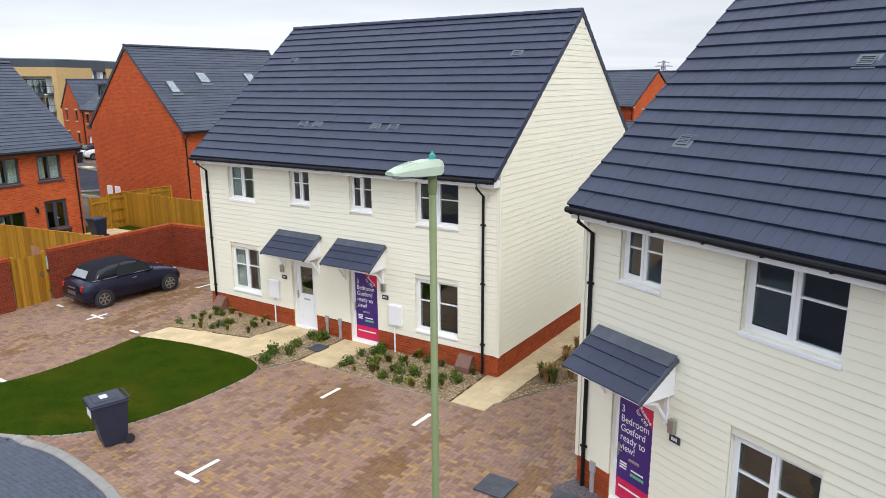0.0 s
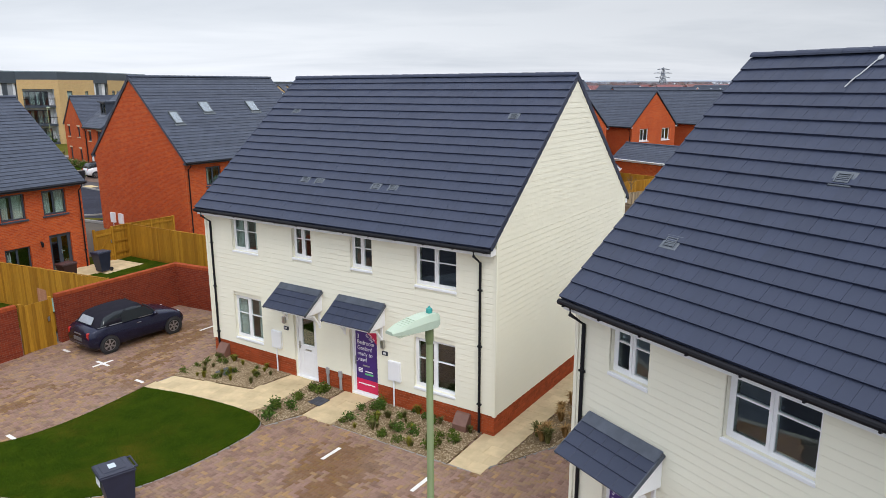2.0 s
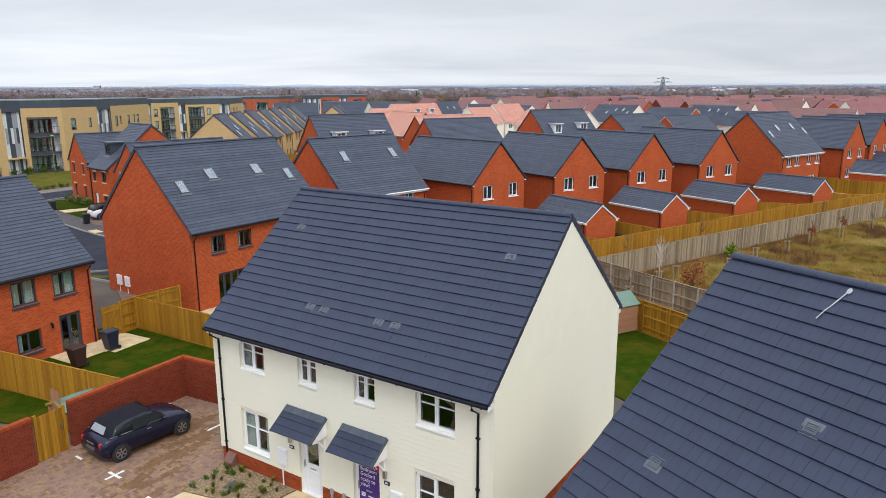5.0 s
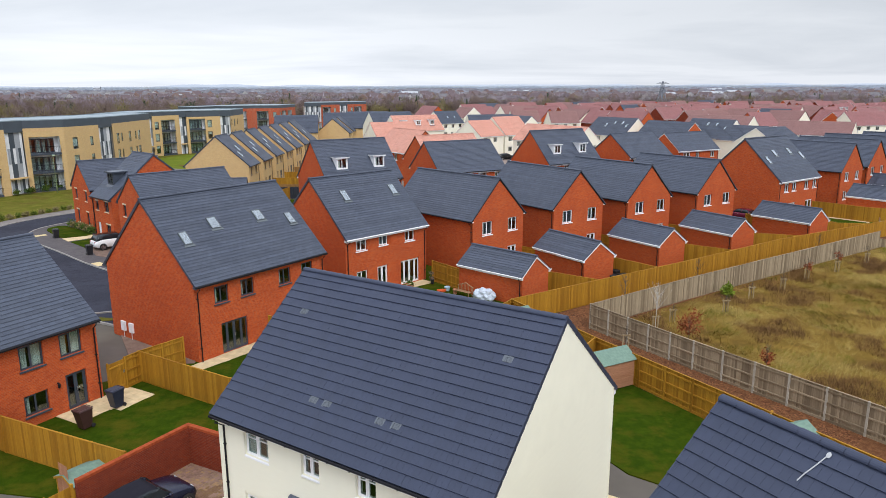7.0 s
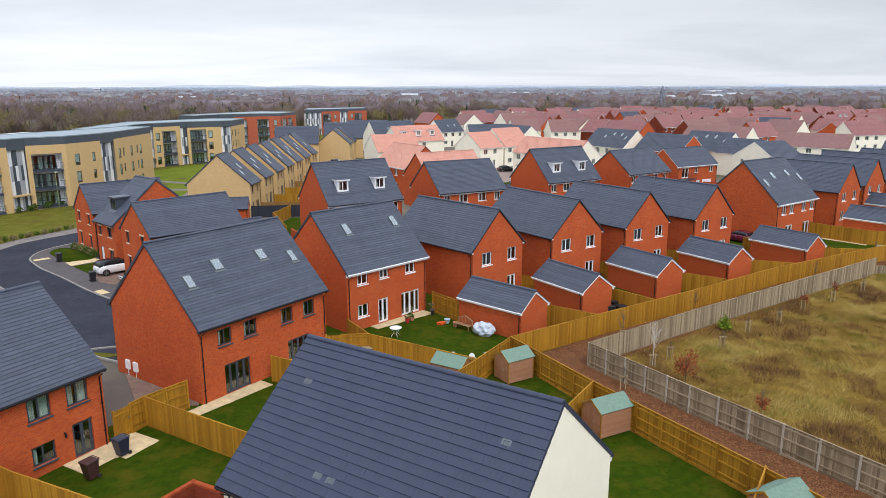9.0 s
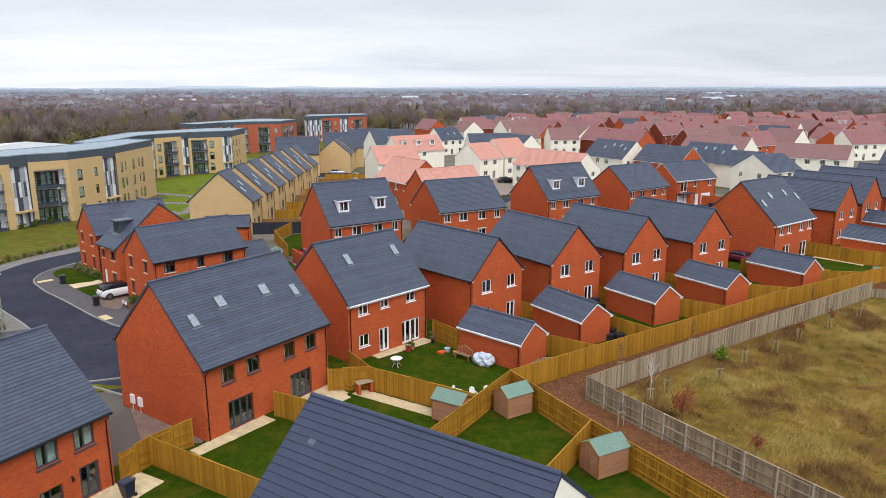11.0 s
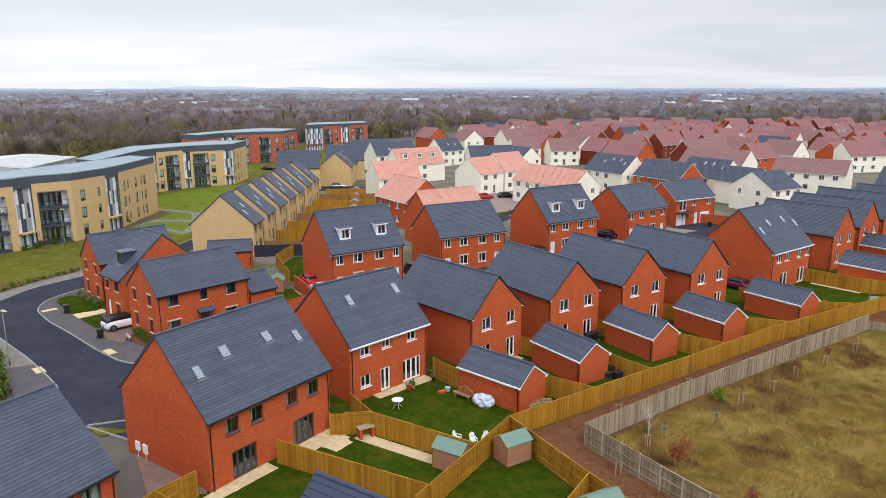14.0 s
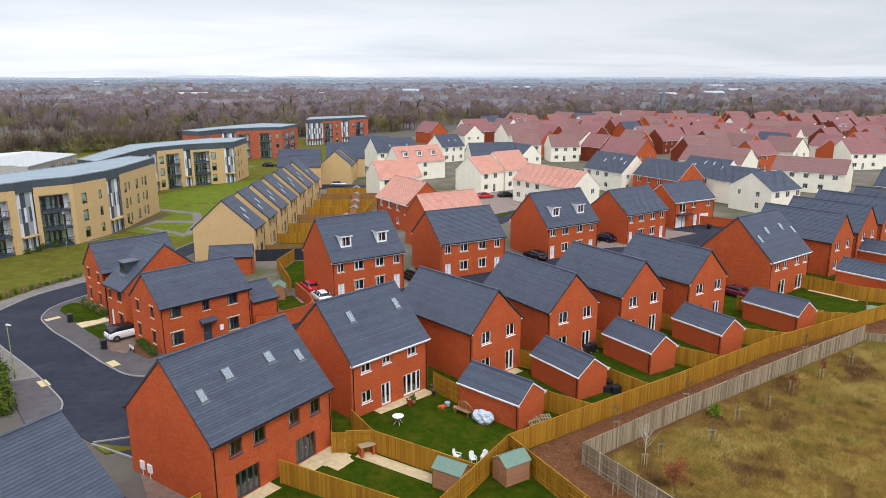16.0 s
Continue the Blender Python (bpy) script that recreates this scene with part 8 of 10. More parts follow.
for k, (x, y, h, cr) in enumerate(((14.58, 45.39, 3.4, 0), (13.73, 50.36, 2.6, 0), (20.95, 55.4, 2.6, 0), (36.6, 66.2, 2.4, 0), (11.6, 41.7, 1.6, 0), (16.22, 46.87, 1.3, 0), (20.82, 49.01, 1.3, 0), (24.2, 52.48, 1.3, 0), (27.81, 54.87, 1.5, 0), (31.37, 58.02, 2.0, 0.3), (35.4, 60.61, 2.4, 0.25), (39.92, 63.75, 1.7, 0))):
    sapling(x, y, h, "young birch with white bark tied to two stakes" if k == 0 else "young bare tree tied to two stakes", 50 + k, crown=cr, bark=BIRCH if k == 0 else None)
sapling(15.66, 41.95, 2.0, "young beech with russet winter leaves", 71, RUSSET, 0.72, 0, leaves=620)
sapling(18.62, 37.55, 1.9, "young tree with a few russet leaves", 72, RUSSET, 0.35, 0)
shrub(22.6, 53.1, 1.05, YGREEN, "bright green bush beside the grey fence", 73, 0.05, 0.9, 420)
for k, (x, y, s) in enumerate(((-44.6, 63.6, 1.7), (-43.4, 62.0, 1.8), (-42.2, 60.6, 1.9), (-41.2, 59.2, 1.8), (-40.2, 57.8, 1.9), (-39.2, 56.4, 1.8), (-38.2, 55.0, 1.9), (-37.2, 53.6, 1.8), (-42.4, 58.4, 2.1), (-40.6, 55.8, 2.1))):
    shrub(x, y, s, HEDGE, "yellow-green hedge bush beside the footway", 80 + k, 0.05, 0.9, 520)
for k in range(9):
    shrub(-32.2 + k * 0.36, 69.0 - 0.42 * k + (0.45 if k % 2 else 0), 0.85, SHRUB if k % 3 else HEDGE, "low front garden shrub by a brick house", 95 + k, 0.13, 0.8, 150)
for k in range(7):
    shrub(-44.6 + k * 0.72, 82.2 - k * 0.66, 1.1, TWIG_O if k % 2 else SHRUB, "twiggy front garden shrub", 110 + k, 0.15, 0.8, 150)
for k in range(16):
    f = k / 15
    shrub(-67 + 6.0 * f + (0.8 if k % 2 else 0), 108.5 + 22 * f, 1.2, SHRUB if k % 2 else HEDGE, "low shrub along the flats", 130 + k, 0.1, 0.7, 120)
for k in range(26):
    f = k / 25
    shrub(-59.5 + 7.6 * f + 0.3 * math.sin(k * 2.1), 79.0 + (16 * f), 0.9, TWIG_O if k % 3 else HEDGE, "low hedge plant at the edge of the verge", 160 + k, 0.05, 0.8, 110)

# ---- woods, hedgerows and town towards the horizon ----
def spikes(base, way, w, r):
    """thin tapering blades from base along way"""
    side = np.cross(way, r.normal(0, 1, way.shape))
    side *= w / np.maximum(np.linalg.norm(side, axis=1), 1e-6)[:, None]
    return np.stack([base - side, base + side, base + way], 1).reshape(-1, 3)


def tree_kinds(seed, kind):
    r = rng(seed)
    if kind == "bare":                          # trunk, limbs and a haze of twigs that sweep up and out
        n, k = 300, 9
        a, z0 = r.uniform(0, 6.28, k), r.uniform(0.18, 0.5, k)
        out = r.uniform(0.16, 0.30, k)
        limb0 = np.stack([np.zeros(k), np.zeros(k), z0], 1)
        limb = np.stack([np.cos(a) * out, np.sin(a) * out, r.uniform(0.25, 0.42, k)], 1)
        j = r.randint(0, k, n)
        b = limb0[j] + limb[j] * r.uniform(0.3, 1.0, (n, 1)) + r.normal(0, 0.045, (n, 3))
        d = b - (0, 0, 0.30)
        d = d / np.linalg.norm(d, axis=1)[:, None] + (0, 0, 0.35) + r.normal(0, 0.45, (n, 3))
        d = d / np.linalg.norm(d, axis=1)[:, None] * r.uniform(0.07, 0.20, (n, 1))
        V = np.concatenate([spikes(b, d, 0.0075, r), spikes(limb0, limb * 1.15, 0.011, r), spikes(np.zeros((3, 3)), np.array([(0, 0, 0.72), (0.02, 0, 0.66), (-0.02, 0.01, 0.7)]), 0.024, r)])
    elif kind == "puff":
        n = 110
        b = r.normal(0, 1, (n, 3)) * (0.24, 0.24, 0.17) + (0, 0, 0.42)
        d = np.stack([r.normal(0, 0.06, n), r.normal(0, 0.06, n), r.uniform(0.08, 0.26, n)], 1)
        V = spikes(b, d, 0.022, r)
    elif kind == "thick":
        V, F = leaf_cloud(r, 360, (0, 0, 0.48), 0.31, 0.034, 0.9, 0.6)
        V = V.reshape(-1, 4, 3)[:, :3].reshape(-1, 3)
    else:
        n = 150
        z = r.uniform(0.05, 1, n)
        a = r.uniform(0, 6.28, n)
        rad_ = (1.02 - z) * 0.24 * r.uniform(0.6, 1.1, n)
        b = np.stack([np.cos(a) * rad_ * 0.4, np.sin(a) * rad_ * 0.4, z], 1)
        V = spikes(b, np.stack([np.cos(a) * rad_, np.sin(a) * rad_, -0.06 + 0 * a], 1), 0.05, r)
    return V, np.arange(len(V)).reshape(-1, 3)


def wood(name, label, m, kinds, places, hmin, hmax, seed, wide=1.0):
    """one stuff object out of many trees"""
    r = rng(seed)
    Vs, Fs, off = [], [], 0
    for x, y in places:
        V, F = kinds[r.randint(len(kinds))]
        h = r.uniform(hmin, hmax)
        a = r.uniform(0, 6.28)
        c, s = math.cos(a), math.sin(a)
        w = h * wide * r.uniform(0.8, 1.25)
        Q = np.stack([(V[:, 0] * c - V[:, 1] * s) * w + x, (V[:, 0] * s + V[:, 1] * c) * w + y, V[:, 2] * h - 0.1], 1)
        Vs.append(Q)
        Fs.append(F + off)
        off += len(V)
    return tagged(part(name, tri_mesh(name, np.concatenate(Vs), np.concatenate(Fs), m), None), label, "trees", kind="stuff")


BARE = [tree_kinds(k, "bare") for k in range(5)]
THICK = [tree_kinds(k + 20, "thick") for k in range(4)]
PUFF = [tree_kinds(k + 60, "puff") for k in range(5)]
CONE = [tree_kinds(k + 40, "cone") for k in range(3)]


def scatter(n, seed, ymin, ymax, spread=0.78, keep=None):
    """places in the wedge ahead, denser with distance"""
    r = rng(seed)
    out = []
    while len(out) < n:
        y = ymin * (ymax / ymin) ** r.uniform(0, 1)
        x = r.uniform(-spread, spread) * y
        if keep is None or keep(x, y):
            out.append((x, y))
    return out


def outside_estate(x, y):
    if 468 < y < 600 and 160 < x - (y - 483) * 0.4 < 200 or 398 < y < 490 and 225 < x - (y - 403) * 0.62 < 285:
        return False                      # open fields
    if y > 455:
        return True
    if x < -60:
        return y > 300 or x < -105 - (y - 150) * 0.1
    if x > 235 + (y - 300) * 0.3:
        return y > 180
    return y > 425 + 0.1 * x


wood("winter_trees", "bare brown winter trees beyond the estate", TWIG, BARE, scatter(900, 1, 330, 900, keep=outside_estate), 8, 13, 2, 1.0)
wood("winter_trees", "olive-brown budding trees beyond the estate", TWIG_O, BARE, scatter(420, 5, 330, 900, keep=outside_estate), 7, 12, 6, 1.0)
wood("winter_trees", "bare purplish winter trees beyond the estate, slight haze in their colour", TWIG_P, BARE, scatter(800, 3, 380, 1100, keep=outside_estate), 8, 13, 4, 1.0)
wood("winter_trees", "bare purplish winter woods far off, haze in their colour", HAZE_P, PUFF, scatter(1500, 14, 640, 1900, keep=outside_estate), 8, 14, 15, 1.3)
wood("winter_trees", "bare brown winter woods far off, haze in their colour", HAZE_B, PUFF, scatter(1300, 16, 640, 1700, keep=outside_estate), 8, 14, 17, 1.3)


wood("winter_trees", "olive and yellow-green budding trees far off, haze in their colour", HAZE_G, PUFF, scatter(420, 18, 560, 1500, keep=outside_estate), 7, 12, 19, 1.2)


def canopy_sheet(y0, y1, col, var, seed, hmin, hmax):
    """the closed, rumpled top of far woods; col includes the haze of its distance"""
    nx, ny = 620, 52
    V, F = [], []
    for j in range(ny + 1):
        y = y0 * (y1 / y0) ** (j / ny)
        for i in range(nx + 1):
            x = (i / nx * 2 - 1) * 0.80 * y
            b = noise.noise((x / 95.0, y / 140.0, seed))
            s = noise.noise((x / 7.0, y / 18.0, seed + 5.0)) + 0.5 * noise.noise((x / 3.3, y / 9.0, seed + 9.0))
            V.append((x, y, -0.4 if j == 0 else (y - 700) * 0.0055 * (y > 700) + hmin + (hmax - hmin) * max(0.0, min(1.0, 0.55 + 0.8 * b + 0.55 * s))))
    for j in range(ny):
        for i in range(nx):
            k = j * (nx + 1) + i
            F.append((k, k + 1, k + nx + 2, k + nx + 1))
    m = ground_mix("hazed_wood_top_%d" % seed, (tuple(c * (1 - var) for c in col), tuple(c * (1 + var) for c in col), tuple(c * f for c, f in zip(col, (1.12, 1.06, 0.82)))), (0.05, 0.014), fine=0.22, relief=0.0, spec=0.0)
    tagged(part("far_woods", tri_mesh("far_woods", V, F, m), None), "closed tops of bare winter woods far off, paled by painted haze", "woods", kind="stuff")


# each farther sheet is paler and bluer: haze painted into its colour
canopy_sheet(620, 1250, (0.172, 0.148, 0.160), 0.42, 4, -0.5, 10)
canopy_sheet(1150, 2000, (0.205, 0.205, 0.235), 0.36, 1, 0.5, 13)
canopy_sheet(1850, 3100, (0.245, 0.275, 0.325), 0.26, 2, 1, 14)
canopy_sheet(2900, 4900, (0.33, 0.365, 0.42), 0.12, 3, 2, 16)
wood("evergreen_trees", "dark evergreen trees among bare woods", EVERG, CONE + THICK, scatter(170, 7, 340, 1500, keep=outside_estate), 7, 14, 8, 0.8)
rr = rng(9)
near_line = [(-200 + 105 * f + rr.normal(0, 5), 205 + 120 * f + rr.normal(0, 6)) for f in rr.uniform(0, 1, 110)] + [(-95 + 70 * f + rr.normal(0, 4), 330 + 60 * f + rr.normal(0, 6)) for f in rr.uniform(0, 1, 90)] + [(-20 + 300 * f + rr.normal(0, 6), 440 + 30 * f + rr.normal(0, 9)) for f in rr.uniform(0, 1, 130)]
wood("tree_belt", "belt of bare and olive trees behind the flats", TWIG_O, BARE + THICK, near_line, 6, 11, 10, 1.0)
wood("tree_belt", "belt of bare brown trees behind the flats", TWIG, BARE, [(x + 7, y + 9) for x, y in near_line], 7, 12, 11, 1.0)
wood("tree_belt", "olive scrub along the foot of the belt", TWIG_O, THICK, [(x + 3, y - 6) for x, y in near_line[::2]] + [(x - 2, y + 2) for x, y in near_line[1::2]], 2.5, 5, 13, 1.5)
wood("tree_belt", "dark green ivy-clad trees in the belt", EVERG, THICK + CONE, [(x - 5, y - 3) for x, y in near_line[::5]], 5, 9, 12, 0.9)
wood("tree_belt", "thin russet hedge beside a warehouse", foliage("russet_twigs", (0.17, 0.10, 0.07), (0.22, 0.135, 0.095)), BARE, [(-100.5 - 3.5 * f + rr.normal(0, 0.8), 160 + 40 * f) for f in rr.uniform(0, 1, 34)], 4.5, 6.5, 21, 0.9)


def far_town(name, label, m_wall, m_roof, n, seed, ymin, ymax, smin, smax):
    r = rng(seed)
    g = Geo()
    for x, y in scatter(n, seed, ymin, ymax, keep=outside_estate):
        L, W, h = r.uniform(smin, smax), r.uniform(8, 11), r.uniform(4.5, 6)
        M = pose(x, y, 0 if y < 640 else 3.5 + max(0.0, y - 700) * 0.0055, 0, 0, r.uniform(0, 180))
        p = [M @ Vector(q) for q in ((0, 0, 0), (L, 0, 0), (L, W, 0), (0, W, 0), (0, 0, h), (L, 0, h), (L, W, h), (0, W, h), (0, W / 2, h + 3.4), (L, W / 2, h + 3.4))]
        g.add(p, [(0, 1, 5, 4), (2, 3, 7, 6), (1, 2, 6, 9, 5), (3, 0, 4, 8, 7)], 0)
        g.add(p, [(4, 5, 9, 8), (6, 7, 8, 9)], 1)
    return tagged(part(name, g, [m_wall, m_roof]), label, "houses", kind="stuff")


# distance haze is mixed into the wall and roof colours of both groups
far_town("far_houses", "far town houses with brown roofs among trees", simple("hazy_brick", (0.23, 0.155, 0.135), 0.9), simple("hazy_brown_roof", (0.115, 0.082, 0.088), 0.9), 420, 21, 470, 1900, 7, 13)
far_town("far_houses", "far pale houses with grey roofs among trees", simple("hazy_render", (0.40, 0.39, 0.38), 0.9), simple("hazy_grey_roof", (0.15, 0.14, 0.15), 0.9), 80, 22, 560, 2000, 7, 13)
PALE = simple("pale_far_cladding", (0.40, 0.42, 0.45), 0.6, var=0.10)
for x, y, L, W, h in ((-165, 900, 44, 24, 5), (-60, 1040, 22, 16, 7), (-330, 880, 34, 20, 6), (-735, 1500, 12, 10, 15), (520, 1400, 30, 18, 8), (330, 900, 24, 14, 7), (120, 1250, 30, 16, 7), (250, 820, 18, 12, 7), (420, 1050, 22, 14, 7)):
    b = thing("far_building", pose(x, y, 2.0 + max(0.0, y - 700) * 0.0055, 0, 0, 8), "low pale building far off among trees", "building", "far pale buildings")
    g = Geo()
    g.box(0, 0, 0, L, W, h)
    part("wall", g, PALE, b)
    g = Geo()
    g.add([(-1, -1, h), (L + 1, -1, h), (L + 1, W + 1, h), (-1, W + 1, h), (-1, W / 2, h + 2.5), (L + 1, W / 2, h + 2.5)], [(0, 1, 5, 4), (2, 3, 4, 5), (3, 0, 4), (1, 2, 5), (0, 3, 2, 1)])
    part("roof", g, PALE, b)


def pylon(x, y, h):
    t = thing("pylon", pose(x, y, 0, 0, 0, 20), "grey lattice electricity pylon among far trees", "pylon")
    m = simple("galvanised_lattice", (0.24, 0.26, 0.30), 0.6, metal=0.4)
    lv = [(0, 4.0), (0.25, 2.7), (0.5, 1.7), (0.7, 1.0), (0.86, 0.7), (1.0, 0.1)]
    cor = [[(sx * w, sy * w, f * h) for sx, sy in ((-1, -1), (1, -1), (1, 1), (-1, 1))] for f, w in lv]
    for k in range(4):
        g = Geo()
        g.tube([c[k] for c in cor], 0.24, 5)
        part("leg", g, m, t)
    g = Geo()
    for a, b in zip(cor, cor[1:]):
        for k in range(4):
            g.tube([a[k], b[(k + 1) % 4]], 0.15, 4)
            g.tube([b[k], a[(k + 1) % 4]], 0.15, 4)
    part("bracing", g, m, t)
    for f, w in ((0.68, 6.0), (0.82, 7.5), (0.93, 5.0)):
        g = Geo()
        g.tube([(-w, 0, f * h), (0, 0, f * h + 1.0), (w, 0, f * h)], 0.14, 4)
        g.tube([(-w, 0, f * h), (w, 0, f * h)], 0.14, 4)
        part("arm", g, m, t)


pylon(147, 480, 21)
# low hills on the skyline; their blue haze is put into the base colour
g = Geo()
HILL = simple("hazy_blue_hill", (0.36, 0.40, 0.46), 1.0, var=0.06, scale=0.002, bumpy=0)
n = 90
top = []
for i in range(n + 1):
    x = -4200 + 8400 * i / n
    hgt = 42 + 14 * noise.noise((x * 0.0011, 3.0, 0)) + 10 * noise.noise((x * 0.004, 7.0, 0))
    top.append((x, hgt))
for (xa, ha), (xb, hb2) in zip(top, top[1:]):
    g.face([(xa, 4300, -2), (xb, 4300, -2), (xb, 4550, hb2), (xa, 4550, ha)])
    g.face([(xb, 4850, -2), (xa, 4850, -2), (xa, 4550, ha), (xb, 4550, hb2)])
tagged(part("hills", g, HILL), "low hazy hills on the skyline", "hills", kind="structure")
GREENF = ground_mix("bright_field", ((0.10, 0.16, 0.03), (0.14, 0.20, 0.04), (0.12, 0.15, 0.05)), (0.05, 0.2), fine=2)
for poly in ([(158, 475), (200, 475), (250, 600), (205, 600)], [(228, 398), (275, 400), (330, 490), (280, 490)], [(120, 520), (170, 515), (165, 560)], [(-90, 205), (-64, 206), (-60, 226), (-92, 226)]):
    sheet("field", poly, 0.06, GREENF, "bright green grass far off", "grass field")

# ---- small things in the gardens ----
def patio(poly, ang, z=0.055):
    sheet("patio_bed", poly, z, SLAB, "buff patio", "patio", drop=0.05)
    global Z0
    keep, Z0 = Z0, z
    t = thing("patio", Matrix.Identity(4), "buff slab patio behind a brick house", "patio", kind="structure")
    tagged(part("slabs", slabs(poly, ang), SLAB, t), kind="stuff")
    Z0 = keep


def local(E, a, pts):
    return [along(E, a, s, d) for s, d in pts]


A_E, B_E, L_E = (-14.52, 39.33), (-7.37, 52.14), E5
patio(local(A_E, 55.0, [(-1.2, 0.3), (-1.2, -0.7), (4.6, -0.9), (4.6, 0.3)]), 55.0)
patio(local(A_E, 55.0, [(5.6, 0.3), (5.6, -1.2), (8.4, -1.2), (8.4, -2.6), (10.0, -2.6), (10.6, -1.4), (12.0, -1.6), (12.0, -7.5), (13.0, -7.5), (13.0, 0.3)]), 55.0)
patio(local(B_E, 45.9, [(2.4, 0.3), (2.4, -0.6), (8.4, -1.0), (8.4, 0.3)]), 45.9)
patio(local(L_E, E5A, [(8.2, 0.3), (8.2, -1.4), (10.2, -1.4), (10.2, -2.0), (12.4, -1.9), (12.4, 0.3)]), E5A)
for k, ((gx, gy), a) in enumerate((((2.46, 58.85), -47.7), ((10.29, 64.72), -56.6), ((18.6, 69.75), -56.6), ((27.4, 74.55), -56.6))):
    patio(local((gx, gy), a, [(-0.3, 3.6), (0.9, 3.6), (0.9, 6.2), (-0.3, 6.2)]), a)
patio([(-6.0, 47.55), (-0.2, 43.93), (-0.75, 43.03), (-6.6, 46.65)], -32)
patio([(48.3, 88.6), (52.2, 84.0), (56, 88), (53, 92)], -52)

WPLASTIC = simple("white_plastic", (0.78, 0.78, 0.76), 0.4, var=0.04)
t = thing("garden_table", pose(-3.7, 51.7, 0.06), "round white metal garden table with curved legs", "table")
g = Geo()
g.lathe([(0.0, 0.70), (0.46, 0.70), (0.48, 0.715), (0.46, 0.735), (0.0, 0.735)], 24)
part("tabletop", g, WPLASTIC, t)
for k in range(4):
    a = k * math.pi / 2 + 0.4
    g = Geo()
    g.tube([(math.cos(a) * r, math.sin(a) * r, z) for r, z in ((0.12, 0.70), (0.30, 0.55), (0.16, 0.30), (0.38, 0.03))], 0.02, 6)
    part("leg", g, WPLASTIC, t)


def plastic_chair(x, y, a):
    t = thing("garden_chair", pose(x, y, 0.05, 0, 0, a) @ Matrix.Scale(0.74, 4), "white slatted garden armchair on the lawn", "chair", "white garden chairs")
    for k in range(5):
        g = Geo()
        g.cbox(-0.27 + k * 0.11, -0.28, 0.36, -0.17 + k * 0.11, 0.25, 0.385, 0.006)
        part("seat_slat", g, WPLASTIC, t)
        g = Geo()
        g.cbox(-0.27 + k * 0.11, 0, 0, -0.17 + k * 0.11, 0.02, 0.60 + 0.12 * (1 - abs(k - 2) / 2), 0.01, M=pose(0, 0.24, 0.36, -18))
        part("back_slat", g, WPLASTIC, t)
    for s in (-0.31, 0.27):
        g = Geo()
        g.cbox(s, -0.35, 0.56, s + 0.09, 0.32, 0.585, 0.006)
        part("arm", g, WPLASTIC, t)
        for yy in (-0.3, 0.26):
            g = Geo()
            g.box(s + 0.02, yy, 0, s + 0.07, yy + 0.05, 0.56)
            part("leg", g, WPLASTIC, t)


plastic_chair(2.15, 45.9, 20)
plastic_chair(1.0, 46.3, 60)
plastic_chair(3.0, 46.1, -20)
BENCHW = boards("bench_timber", (0.26, 0.14, 0.07), (0.34, 0.20, 0.11), grain=(0.06, 1, 1))
t = thing("garden_bench", pose(1.65, 53.35, 0.05, 0, 0, -42.5), "brown timber bench with a pale arched back", "bench")
for k in range(4):
    g = Geo()
    g.cbox(-0.75, -0.25 + k * 0.12, 0.42, 0.75, -0.15 + k * 0.12, 0.445, 0.006)
    part("seat_slat", g, BENCHW, t)
g = Geo()
pts = [(-0.75, 0.24, 0.45), (-0.75, 0.26, 0.80), (-0.45, 0.27, 0.88), (0, 0.28, 1.08), (0.45, 0.27, 0.88), (0.75, 0.26, 0.80), (0.75, 0.24, 0.45)]
g.tube(pts, 0.03, 6)
for k in range(9):
    x = -0.6 + k * 0.15
    g.tube([(x, 0.25, 0.46), (x, 0.27, 0.86 + 0.2 * max(0, 1 - abs(x) / 0.5))], 0.014, 5)
part("back", g, STAKE, t)
for x in (-0.7, 0.66):
    for y in (-0.24, 0.2):
        g = Geo()
        g.box(x, y, 0, x + 0.05, y + 0.05, 0.42)
        part("leg", g, BENCHW, t)
# covered furniture
bm = bmesh.new()
bmesh.ops.create_icosphere(bm, subdivisions=4, radius=1.0)
for v in bm.verts:
    p = v.co.copy()
    k = 1 + 0.24 * noise.noise(p * 1.9) + 0.13 * abs(noise.noise(p * 4.3)) + 0.06 * noise.noise(p * 9.0)
    v.co = Vector((p.x * 0.95 * k, p.y * 0.6 * k, max(-0.42, p.z * 0.62 * k) + 0.42))
me = bpy.data.meshes.new("covered_furniture")
bm.to_mesh(me)
bm.free()
me.materials.append(simple("pale_blue_tarpaulin", (0.50, 0.56, 0.64), 0.4, var=0.15, scale=3, bumpy=0.3))
cv = part("covered_furniture", me, None, M=pose(3.25, 52.1, 0.05, 0, 0, -40))
tagged(cv, "garden furniture under a crumpled pale blue sheet", "covered furniture")


def pot(x, y, r, h, m, label, plant=None, seed=1):
    t = thing("plant_pot", pose(x, y, 0.06), label, "plant pot", "plant pots")
    g = Geo()
    g.lathe([(r * 0.7, 0), (r, h), (r * 1.06, h), (r * 1.06, h * 0.9), (r * 0.92, h * 0.9), (r * 0.88, h * 0.85), (0.01, h * 0.84)], 16)
    part("pot", g, m, t)
    if plant:
        V, F = leaf_cloud(rng(seed), 90, (0, 0, h + 0.25), 0.24, 0.07, 1.1, 0.45)
        part("plant", tri_mesh("plant", V, F, plant), None, t)


